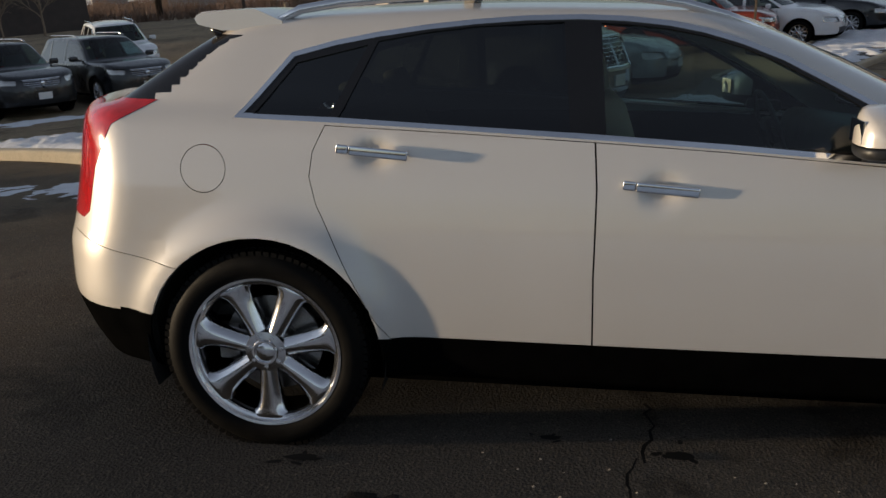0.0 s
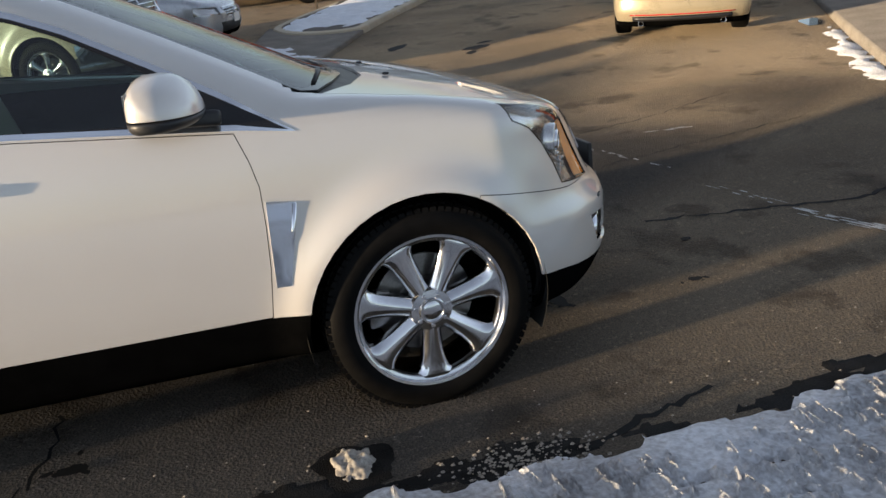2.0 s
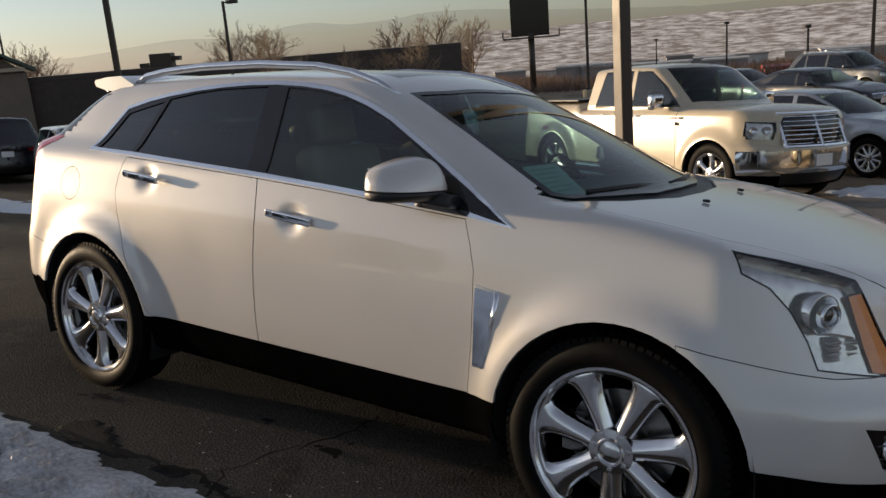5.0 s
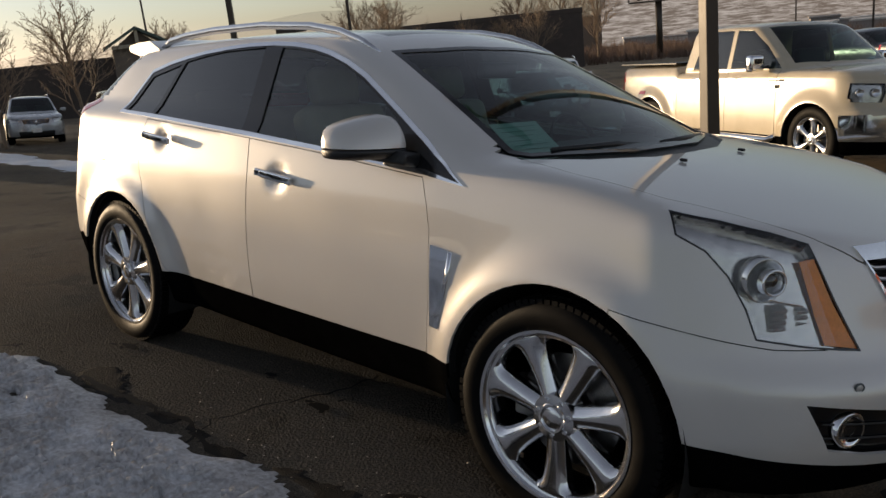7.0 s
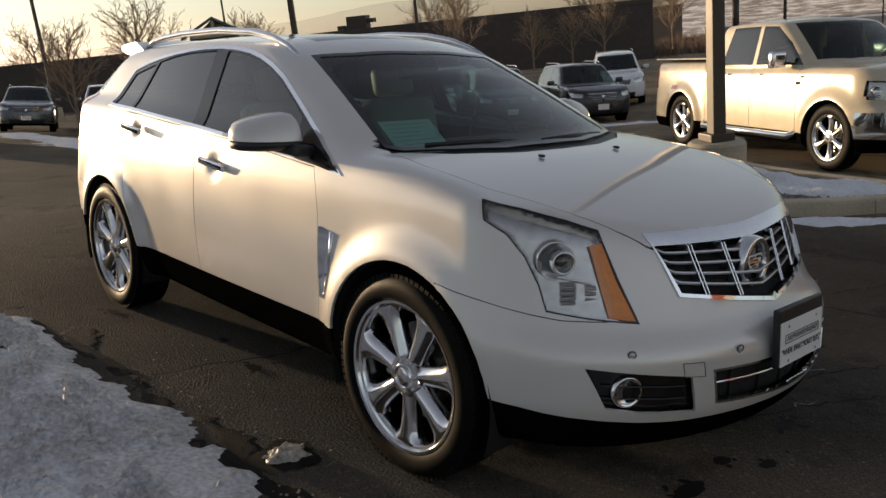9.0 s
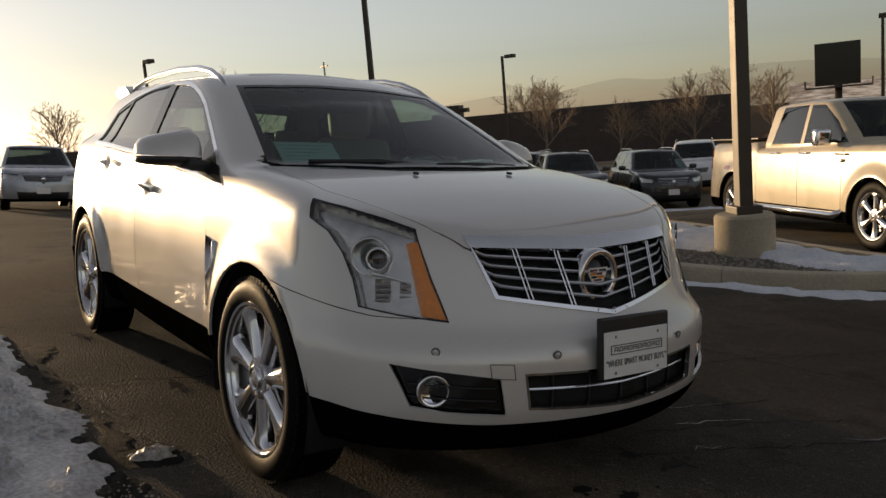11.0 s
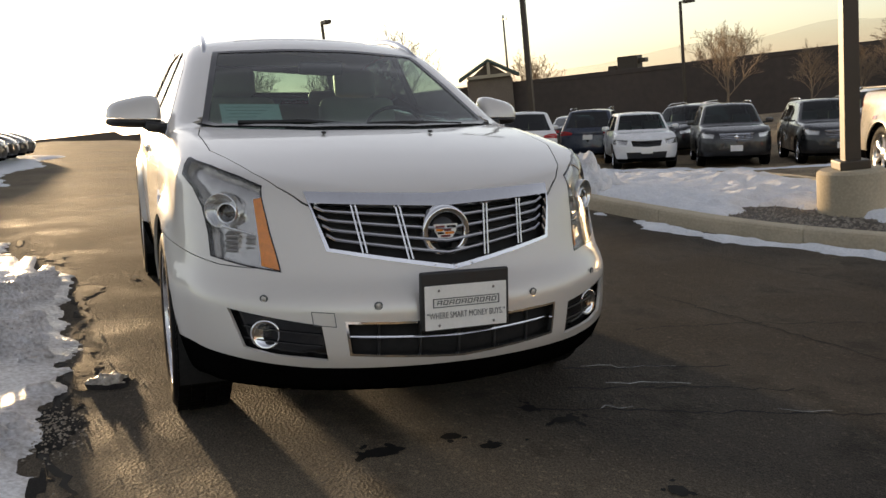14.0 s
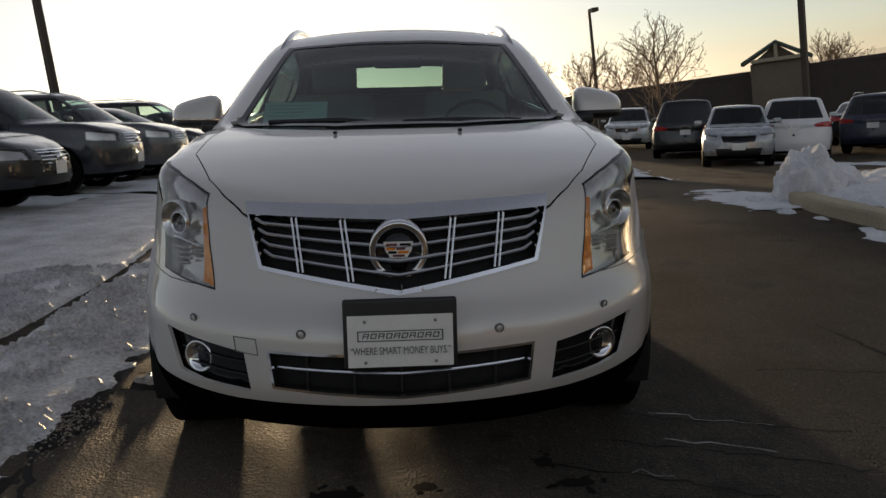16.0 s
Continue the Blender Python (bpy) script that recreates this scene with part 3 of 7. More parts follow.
def rounded(size, bevel, m=None, segs=4):
    bm = bmesh.new()
    box(bm, tuple(-v / 2 for v in size), tuple(v / 2 for v in size), bevel, None, segs)
    if m is not None:
        bmesh.ops.transform(bm, matrix=m, verts=bm.verts)
    return bm


def flipped(bm):
    """The same on the other side of the car."""
    bmesh.ops.scale(bm, vec=(1, -1, 1), verts=bm.verts)
    bmesh.ops.reverse_faces(bm, faces=bm.faces)
    return bm


def mirror_shell(lower=False):
    """A door mirror's painted upper shell, or the black shell under it, on the right side."""
    bm = bmesh.new()
    rings = []
    for y, w, h, dx in ((-0.850, 0.030, 0.060, 0.050), (-0.857, 0.060, 0.100, 0.044), (-0.875, 0.080, 0.120, 0.034), (-0.905, 0.090, 0.125, 0.022), (-0.950, 0.094, 0.117, 0.010), (-1.00, 0.092, 0.105, 0.0), (-1.045, 0.082, 0.091, -0.010), (-1.076, 0.064, 0.075, -0.018), (-1.094, 0.040, 0.051, -0.022), (-1.101, 0.010, 0.020, -0.022)):
        ring = []
        for k in range(24):
            a = 2 * math.pi * k / 24
            c, q = math.cos(a), math.sin(a)
            # flat at the back, round in front, a flat seam between the two shells
            px = 0.605 + dx + (w * 1.25 * abs(c) if c > 0 else -w * 0.95 * abs(c) ** 0.35)
            up = max(q, 0) ** (1.15 if c > 0 else 0.7) if not lower else max(-q, 0) ** 0.7
            if lower:
                pz = 1.178 - (0.020 + 0.022 * min(1, h / 0.1)) * up + (0.0 if q <= 0 else -0.001)
            else:
                pz = 1.182 + (h * 0.90 * up if q > 0 else 0.0)
            ring.append(bm.verts.new((px, y, pz + 0.06 * (-0.97 - y) * 0.2)))
        rings.append(ring)
    for p, q in zip(rings, rings[1:]):
        for k in range(24):
            bm.faces.new((p[k], p[(k + 1) % 24], q[(k + 1) % 24], q[k]))
    bm.faces.new(rings[-1])
    bm.faces.new(rings[0][::-1])
    bmesh.ops.recalc_face_normals(bm, faces=bm.faces)
    return bm


def seat(parent, x, y, name="front_seat"):
    s = part(name, rounded((0.50, 0.50, 0.16), 0.06, pose(x, y, 0.72, 0, -8, 0)), M["leather"], parent, "tan leather seat", True)
    part("backrest", rounded((0.16, 0.48, 0.60), 0.07, pose(x - 0.30, y, 0.99, 0, -18, 0)), M["leather"], s, "", True)
    part("headrest", rounded((0.10, 0.26, 0.17), 0.045, pose(x - 0.42, y, 1.37, 0, -14, 0)), M["leather"], s, "", True)
    return s


def text_mesh(words, size, m):
    """Flat raised letters as a bmesh, centred, in the local xy plane, then moved by m."""
    cu = bpy.data.curves.new("letters", "FONT")
    cu.body, cu.size, cu.align_x, cu.align_y, cu.extrude = words, size, "CENTER", "CENTER", 0.0006
    ob = bpy.data.objects.new("letters", cu)
    me = bpy.data.meshes.new_from_object(ob)
    bm = bmesh.new()
    bm.from_mesh(me)
    bpy.data.objects.remove(ob)
    bpy.data.curves.remove(cu)
    bpy.data.meshes.remove(me)
    bmesh.ops.transform(bm, matrix=m, verts=bm.verts)
    return bm


def build_srx():
    car = thing("crossover_car", "pearl white crossover car with chrome wheels, parked on asphalt", "car", m=SLOPE)
    bm = shell_mesh(SRX)
    chrome_in = inset(DLO, 0.017)
    J = 0.003
    cuts = [("side", ARCH_F), ("side", ARCH_R), ("side", DLO), ("side", chrome_in), ("side", GLASS_Q), ("side", GLASS_R), ("side", GLASS_F), ("side", DOOR_F), ("side", inset(DOOR_F, J)), ("side", DOOR_R), ("side", inset(DOOR_R, J)),
            ("side", FUEL), ("side", inset(FUEL, J)), ("side", VENT), ("side", TAILL), ("side", BUMPL), ("side", inset(BUMPL, J)), ("side", BUMPR), ("side", inset(BUMPR, J)), ("side", SKIRT_R), ("side", SKIRT_F),
            ("corner", HEAD), ("corner", inset(HEAD, 0.005)), ("corner", AMBER), ("front", GRILLE), ("front", GRILLE_IN), ("front", LOWGR), ("front", inset(LOWGR, 0.008)), ("front", FOG),
            ("top", SCREEN), ("top", inset(SCREEN, 0.03)), ("top", HOOD), ("top", inset(HOOD, 0.004)), ("top", SUNROOF), ("back", BACKLIGHT), ("back", inset(BACKLIGHT, 0.05))]
    for view, poly in cuts:
        cut(bm, view, poly)
    for z0 in (0.452, 0.39):
        bmesh.ops.bisect_plane(bm, geom=list(bm.verts) + list(bm.edges) + list(bm.faces), dist=1e-5, plane_co=(0, 0, z0), plane_no=(0, 0, 1))
    R = split(bm, [
        ("arch", "side", ARCH_F, None), ("arch", "side", ARCH_R, None),
        ("glass_quarter", "side", GLASS_Q, None), ("glass_rear", "side", GLASS_R, None), ("glass_front", "side", GLASS_F, None),
        ("pillar_black", "side", chrome_in, None), ("chrome_dlo", "side", DLO, None), ("vent", "side", VENT, None),
        ("amber", "corner", AMBER, None), ("head", "corner", inset(HEAD, 0.005), None), ("head_rim", "corner", HEAD, None),
        ("tail", "side", TAILL, lambda c, n: c.x < -1.7),
        ("grille", "front", GRILLE_IN, None), ("grille_frame", "front", GRILLE, None), ("low_grille", "front", inset(LOWGR, 0.008), None), ("low_frame", "front", LOWGR, None), ("fog", "front", FOG, None),
        ("screen", "top", inset(SCREEN, 0.03), None), ("screen_edge", "top", SCREEN, None),
        ("hood", "top", inset(HOOD, 0.004), lambda c, n: n.z > 0.45), ("gap", "top", HOOD, lambda c, n: n.z > 0.45),
        ("cowl", "", None, lambda c, n: 1.0 < c.x < 1.40 and abs(c.y) < 0.72 and c.z > 1.08 and n.z > 0.4),
        ("sunroof", "top", SUNROOF, lambda c, n: c.z > 1.4),
        ("backlight", "back", inset(BACKLIGHT, 0.05), lambda c, n: c.x < -1.4), ("back_edge", "back", BACKLIGHT, lambda c, n: c.x < -1.4),
        ("skirt", "side", SKIRT_R, None), ("skirt", "side", SKIRT_F, None),
        ("skirt", "", None, lambda c, n: c.x > 1.7 and c.z < 0.43 - 0.13 * (c.x - 1.83)),
        ("skirt", "", None, lambda c, n: c.x < -1.7 and c.z < 0.515),
        ("under", "", None, lambda c, n: c.z < 0.39), ("skirt", "", None, lambda c, n: c.z < 0.452 and -1.75 < c.x < 1.75),
        ("door_front", "side", inset(DOOR_F, J), None), ("door_rear", "side", inset(DOOR_R, J), None), ("gap", "side", DOOR_F, None), ("gap", "side", DOOR_R, None),
        ("fuel", "side", inset(FUEL, J), None), ("gap", "side", FUEL, None),
        ("bumper", "side", inset(BUMPL, J), None), ("gap", "side", BUMPL, lambda c, n: n.x < 0.75 and c.y < -0.66),
        ("bumper", "", None, lambda c, n: c.x > 1.95 and (c.z < 0.70 or abs(c.y) < 0.62)),
        ("rear_bumper", "side", inset(BUMPR, J), None), ("gap", "side", BUMPR, lambda c, n: n.x > -0.75),
        ("rear_bumper", "", None, lambda c, n: c.x < -1.75 and c.z < 0.775),
    ])
    P = M["pearl"]
    panel("body", R["body"], P, car, "both")
    panel("hood", R["hood"], P, car, "both")
    panel("front_bumper", R["bumper"], P, car, "both")
    panel("rear_bumper", R["rear_bumper"], P, car, "both")
    for mir in ("", "left"):
        fl = flipped if mir else (lambda b: b)
        sg = 1 if mir else -1
        d1 = panel("front_door", R["door_front"], P, car, mir)
        d2 = panel("rear_door", R["door_rear"], P, car, mir)
        panel("window", R["glass_front"], M["glass_door"], d1, mir, "clear door window", 0, -0.006)
        panel("window", R["glass_rear"], M["glass_tint"], d2, mir, "dark tinted window", 0, -0.006)
        panel("quarter_window", R["glass_quarter"], M["glass_tint"], car, mir, "dark tinted quarter window", 0, -0.006)
        panel("pillar_trim", R["pillar_black"], M["gloss_black"], car, mir, "gloss black window pillars", 0.008)
        panel("window_trim", R["chrome_dlo"], M["chrome"], car, mir, "chrome strip round the windows", 0.01, 0.003)
        panel("tail_light", R["tail"], M["red_lens"], car, mir, "tall red tail light", 0.02, 0.002)
        if not mir:
            panel("fuel_flap", R["fuel"], P, car, mir)
        v = panel("fender_vent", R["vent"], M["chrome"], car, mir, "chrome fender vent", 0.01, 0.004)
        part("vent_blade", fl(tube([(0.966, -0.892, 0.842), (0.950, -0.897, 0.74), (0.917, -0.897, 0.567)], [0.011, 0.009, 0.006], 8)), M["chrome"], v, "", True)
        # headlight: clear cover, bright bowl behind it, projector, amber band
        h = panel("headlight", R["head"], M["glass_clear"], car, mir, "large clear headlight with an amber reflector", 0, 0.001)
        panel("lamp_bowl", R["head"] + R["amber"], M["lamp_in"], h, mir, "bright lamp bowl", 0, -0.036)
        wall = sheet(R["head"] + R["amber"], mir, -0.003, 0.05)
        bmesh.ops.delete(wall, geom=[f for f in list(wall.faces)[:len(R["head"]) + len(R["amber"])]], context="FACES")
        part("lamp_housing", wall, M["lamp_in"], h, "pale lamp housing wall")
        amb = sheet(R["amber"], mir, -0.004)
        for v in amb.verts:
            across = (1.396 - (v.co.z - 0.708) * 0.506 - (0.8 * v.co.x - 0.6 * abs(v.co.y))) / 0.05
            v.co.x -= 0.030 * min(max(across, 0), 1)
        part("amber_reflector", amb, M["amber"], h, "amber side reflector")
        panel("lamp_bezel", R["head_rim"], M["gloss_black"], h, mir, "thin dark edge", 0.02, 0.001)
        lamp = lambda x, y, z: pose(x, y, z, 0, 0, 58)
        for nm, (px, py, pz), r in (("reflector_dish", (1.968, -0.736, 0.893), 0.060),):
            b = lathe([(0.0, 0.030), (r * 0.45, 0.024), (r * 0.75, 0.010), (r * 0.96, -0.006), (r, -0.010), (r * 1.04, -0.006), (r * 1.06, 0.03)], 32)
            bmesh.ops.transform(b, matrix=lamp(px, py, pz), verts=b.verts)
            part(nm, fl(b), M["lamp_wall"], h, "", True)
        b = lathe([(0.030, 0.012), (0.031, -0.010), (0.034, -0.014), (0.038, -0.011), (0.040, 0.012)], 32)
        bmesh.ops.transform(b, matrix=lamp(1.984, -0.716, 0.886), verts=b.verts)
        part("projector", fl(b), M["chrome"], h, "bright projector ring", True)
        b = lathe([(0.0, -0.010), (0.012, -0.008), (0.022, -0.002), (0.030, 0.006)], 24)
        bmesh.ops.transform(b, matrix=lamp(1.982, -0.717, 0.886), verts=b.verts)
        part("projector_lens", fl(b), M["lens_dark"], h, "dark glass lens", True)
        for j in range(2):
            for k in range(4):
                b = rounded((0.050 - 0.014 * j, 0.030, 0.011), 0.003, lamp(1.998 + 0.040 * j, -0.704 + 0.060 * j, 0.810 - 0.017 * k - 0.006 * j) @ pose(0, 0, 0, 24, 0, 0), 2)
                part("reflector_step", fl(b), M["lamp_in"], h)
        part("light_bar", fl(rounded((0.115, 0.012, 0.007), 0.002, lamp(2.012, -0.69, 0.828) @ pose(0, 0, 0, 0, 14, 0), 2)), M["chrome"], h, "bright slanting bar", True)
        # fog lamp in its black recess
        f = panel("fog_recess", R["fog"], M["gloss_black"], car, mir, "black fog lamp recess", 0, -0.03)
        for zz in (0.475, 0.515):
            part("fin", fl(surface_bar(SRX, [(-0.70, zz), (-0.62, zz - 0.004), (-0.54, zz - 0.010), (-0.47, zz - 0.014)], 0.024, 0.005, 0.004)), M["black_trim"], f)
        b = lathe([(0.0, 0.004), (0.036, -0.002), (0.040, -0.006), (0.047, -0.013), (0.053, -0.010), (0.055, 0.02)], 32)
        bmesh.ops.transform(b, matrix=pose(2.190, -0.632, 0.492, 0, 0, 65), verts=b.verts)
        g = part("fog_lamp", fl(b), M["chrome"], f, "round chrome fog lamp", True)
        b = lathe([(0.0, -0.008), (0.02, -0.007), (0.037, 0.0)], 24)
        bmesh.ops.transform(b, matrix=pose(2.190, -0.632, 0.492, 0, 0, 65), verts=b.verts)
        part("fog_lens", fl(b), M["glass_clear"], g, "", True)
        # door mirror
        mi = part("door_mirror", fl(mirror_shell()), P, car, "white door mirror with black base", True)
        mi.data.set_sharp_from_angle(angle=radians(50))
        part("mirror_base", fl(mirror_shell(True)), M["black_trim"], mi, "black lower shell", True)
        part("mirror_arm", fl(rounded((0.17, 0.15, 0.050), 0.018, pose(0.690, -0.86, 1.142, -8, 4, 6))), M["black_trim"], mi, "", True)
        part("mirror_glass", fl(rounded((0.006, 0.15, 0.07), 0.002, pose(0.528, -0.975, 1.220, 0, 0, -6))), M["chrome"], mi, "mirror glass")
        # handles
        for d, hx, hz in ((d2, -0.975, 1.116), (d1, -0.015, 1.012)):
            yy = -0.903 if d is d1 else -0.898
            grip = rounded((0.205, 0.020, 0.034), 0.008, pose(hx + 0.012, yy + 0.001, hz - 0.001, 0, 5, 0))
            for v in grip.verts:
                v.co.y += 0.35 * (v.co.x - hx) ** 2
            g = part("handle", fl(grip), M["chrome"], d, "chrome door handle", True)
            part("key_cap", fl(rounded((0.042, 0.018, 0.032), 0.007, pose(hx - 0.112, yy + 0.006, hz + 0.010, 0, 5, 0))), M["chrome"], g, "", True)
        # roof rail
        rail = tube([(-1.40, -0.60, 1.540), (-1.30, -0.59, 1.588), (-1.15, -0.58, 1.612), (-0.9, -0.575, 1.632), (-0.5, -0.57, 1.643), (-0.15, -0.57, 1.630), (0.05, -0.575, 1.602), (0.2, -0.585, 1.560), (0.32, -0.597, 1.508)], [0.012, 0.017, 0.018, 0.018, 0.018, 0.018, 0.017, 0.015, 0.010], 10)
        rr = part("roof_rail", fl(rail), M["alloy"], car, "bright silver roof rail", True)
        for hx in (-1.4035, 1.4035):
            wheel(car, (hx, sg * 0.80, 0.372), rim=0.284, left=bool(mir), metal="wheel_chrome")
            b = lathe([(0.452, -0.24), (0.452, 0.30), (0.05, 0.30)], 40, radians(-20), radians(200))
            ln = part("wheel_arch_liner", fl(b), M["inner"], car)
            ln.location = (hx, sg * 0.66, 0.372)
        # parking sensors and cover
        for yy, zz in ((0.29, 0.605), (0.64, 0.620)):
            at = pose(skin_x(SRX, -yy, zz) + 0.003, -yy, zz, 0, 0, 90 - (14 if yy < 0.5 else 40)) @ pose(0, 0, 0, 9, 0, 0)
            b = lathe([(0.0, -0.0015), (0.0095, -0.0015), (0.0105, 0.0005)], 18)
            bmesh.ops.transform(b, matrix=at, verts=b.verts)
            ps = part("parking_sensor", fl(b), P, car, "", True)
            b = lathe([(0.0105, 0.002), (0.0110, -0.0022), (0.0140, -0.0018), (0.0145, 0.004)], 20)
            bmesh.ops.transform(b, matrix=at, verts=b.verts)
            part("sensor_ring", fl(b), M["ink"], ps, "grey ring", True)
        seat(car, 0.18, sg * 0.38)
        part("washer_jet", fl(rounded((0.026, 0.016, 0.011), 0.005, pose(1.47, -0.242, 1.140, 0, 4, 0))), M["black_trim"], car, "", True)
    panel("windscreen", R["screen"], M["glass_screen"], car, "both", "sloping clear windscreen", 0, -0.003)
    panel("windscreen_border", R["screen_edge"], M["gloss_black"], car, "both", "black border of the windscreen", 0.01)
    panel("cowl", R["cowl"], M["black_trim"], car, "both", "black plastic cowl", 0.01, -0.012)
    panel("sunroof", R["sunroof"], M["gloss_black"], car, "both", "dark glass sunroof", 0.01)
    panel("rear_window", R["backlight"], M["glass_rear"], car, "both", "rear window", 0)
    panel("rear_window_border", R["back_edge"], M["gloss_black"], car, "both", "black border of the rear window", 0)
    panel("lower_skirt", R["skirt"], M["cladding"], car, "both", "black plastic lower skirt")
    panel("underbody", R["under"], M["cladding"], car, "both", "", 0)
    # added sheet behind the skin; its black stands for the shade in the gaps
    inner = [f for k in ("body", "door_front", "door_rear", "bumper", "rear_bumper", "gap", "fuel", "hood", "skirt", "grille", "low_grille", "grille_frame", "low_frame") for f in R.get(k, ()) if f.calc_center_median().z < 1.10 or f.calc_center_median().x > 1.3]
    part("inner_sheet", sheet(inner, "both", -0.045), M["inner"], car, "near-black sheet darkening the panel gaps")
    # grille: frame, slats, bars, emblem
    gr = panel("grille", R["grille_frame"], M["chrome"], car, "both", "chrome grille with cross bars", 0.02, 0.006)
    top_z = lambda y: 0.905 + 0.021 * abs(y) / 0.460
    low_z = lambda y: 0.714 + 0.066 * abs(y) / 0.414
    for f in (0.17, 0.38, 0.59, 0.80):
        zz = 0.915 - 0.150 * f
        w = 0.414 + 0.046 * (zz - 0.780) / 0.146 - 0.003
        at_y = lambda y: top_z(y) + f * (low_z(y) - top_z(y)) + 0.012 * max(0, (abs(y) / w - 0.93) / 0.07)
        part("slat", surface_bar(SRX, [(w * t, at_y(w * t)) for t in np.linspace(-1, 1, 31)], 0.022, 0.050, 0.010), M["satin"], gr)
    for yy in (-0.305, -0.155, 0.155, 0.305):
        for o in (-0.007, 0.007):
            part("cross_bar", surface_bar(SRX, [(yy + o + 0.014 * (zz - 0.82) / 0.1 * np.sign(yy), zz) for zz in np.linspace(top_z(yy), low_z(yy), 6)], 0.014, 0.03, 0.0060), M["alloy"], gr)
    ex = nose_x(SRX, 0, 0.82) - 0.040
    b = lathe([(0.066, 0.0), (0.069, -0.012), (0.076, -0.020), (0.080, -0.016), (0.083, -0.020), (0.089, -0.014), (0.093, 0.0), (0.093, 0.03)], 48)
    bmesh.ops.transform(b, matrix=pose(ex + 0.004, 0, 0.822, 0, -8, 90), verts=b.verts)
    em = part("emblem", b, M["chrome"], gr, "round chrome emblem with a small shield", True)
    b = lathe([(0.0, -0.004), (0.068, -0.002), (0.068, 0.03)], 32)
    bmesh.ops.transform(b, matrix=pose(ex + 0.004, 0, 0.822, 0, -8, 90), verts=b.verts)
    part("emblem_ground", b, M["gloss_black"], em, "", True)
    shield = [(-0.045, 0.026), (0.045, 0.026), (0.040, 0.0), (0.026, -0.022), (0.0, -0.036), (-0.026, -0.022), (-0.040, 0.0)]
    def plate_shape(poly, x, dz, thick, s=1.0):
        q = bmesh.new()
        f = [q.verts.new((x, -u * s, 0.822 + dz + v * s)) for u, v in poly]
        k = [q.verts.new((x - thick, -u * s, 0.822 + dz + v * s)) for u, v in poly]
        q.faces.new(f)
        for i in range(len(f)):
            q.faces.new((f[i], k[i], k[(i + 1) % len(f)], f[(i + 1) % len(f)]))
        bmesh.ops.recalc_face_normals(q, faces=q.faces)
        return q
    part("shield", plate_shape(shield, ex + 0.012, 0.0, 0.006), M["plate"], em)
    crest = (("red_ink", 0.004, 0.038, 0.012, 0.021), ("gloss_black", -0.038, -0.004, 0.012, 0.021), ("amber", 0.010, 0.037, 0.001, 0.009), ("red_ink", -0.020, 0.006, 0.001, 0.009), ("plate", -0.037, -0.023, 0.001, 0.009), ("gloss_black", 0.006, 0.031, -0.010, -0.002), ("amber", -0.031, 0.002, -0.010, -0.002), ("red_ink", -0.018, 0.018, -0.020, -0.013), ("gloss_black", -0.008, 0.008, -0.028, -0.023))
    for col, u0, u1, v0, v1 in crest:
        part("shield_field", plate_shape([(u0, v0), (u1, v0), (u1, v1), (u0, v1)], ex + 0.0135, 0.0, 0.003), M[col], em)
    # lower grille
    lg = panel("lower_grille", R["low_frame"], M["chrome"], car, "both", "lower grille with a chrome edge", 0.015, 0.001)
    for zz in (0.490,):
        part("slat", surface_bar(SRX, [(0.375 * t, zz + 0.012 * abs(t) - 0.008) for t in np.linspace(-1, 1, 15)], 0.030, 0.02, 0.007), M["alloy"], lg)
    for yy in np.linspace(-0.28, 0.28, 5):
        part("cross_bar", surface_bar(SRX, [(yy, 0.54), (yy, 0.42)], 0.034, 0.02, 0.008), M["black_trim"], lg)
    # tow cover outline, plate holder and plate
    for (y0, z0), (y1, z1) in zip([(-0.50, 0.585), (-0.43, 0.582), (-0.425, 0.535), (-0.495, 0.540)], [(-0.43, 0.582), (-0.425, 0.535), (-0.495, 0.540), (-0.50, 0.585)]):
        part("cover_joint", tube([(skin_x(SRX, y0 + (y1 - y0) * t, z0 + (z1 - z0) * t) + 0.0002, y0 + (y1 - y0) * t, z0 + (z1 - z0) * t) for t in (0, 0.25, 0.5, 0.75, 1)], 0.0016, 5), M["ink"], car)
    px = 2.440
    pb = part("plate_holder", rounded((0.022, 0.325, 0.20), 0.009, pose(px - 0.008, 0.0, 0.617, 0, -4, 0)), M["black_trim"], car, "black plate holder", True)
    pl = part("number_plate", rounded((0.004, 0.300, 0.150), 0.0015, pose(px + 0.006, 0.0, 0.597, 0, -4, 0)), M["plate"], pb, "white dealer plate with printed slogan")
    face = pose(px + 0.0092, 0.0, 0.597, 0, -4, 0) @ pose(0, 0, 0, 90, 0, 90)
    part("lettering", text_mesh("\u201cWHERE SMART MONEY BUYS.\u201d", 0.0235, face @ pose(0, -0.028, 0) @ Matrix.Diagonal((0.86, 1.3, 1, 1))), M["ink"], pl, "dark slogan lettering")
    q = bmesh.new()
    for y0, y1, z0, z1 in ((-0.122, 0.122, 0.0285, 0.0315), (-0.122, 0.122, 0.0005, 0.0035), (-0.122, -0.118, 0.0005, 0.0315), (0.118, 0.122, 0.0005, 0.0315)):
        box(q, (y0, z0, 0), (y1, z1, 0.0008), 0, face)
    part("logo_frame", q, M["ink"], pl)
    q = bmesh.new()
    lean = Matrix(((1, 0.28, 0, 0), (0, 1, 0, 0), (0, 0, 1, 0), (0, 0, 0, 1)))
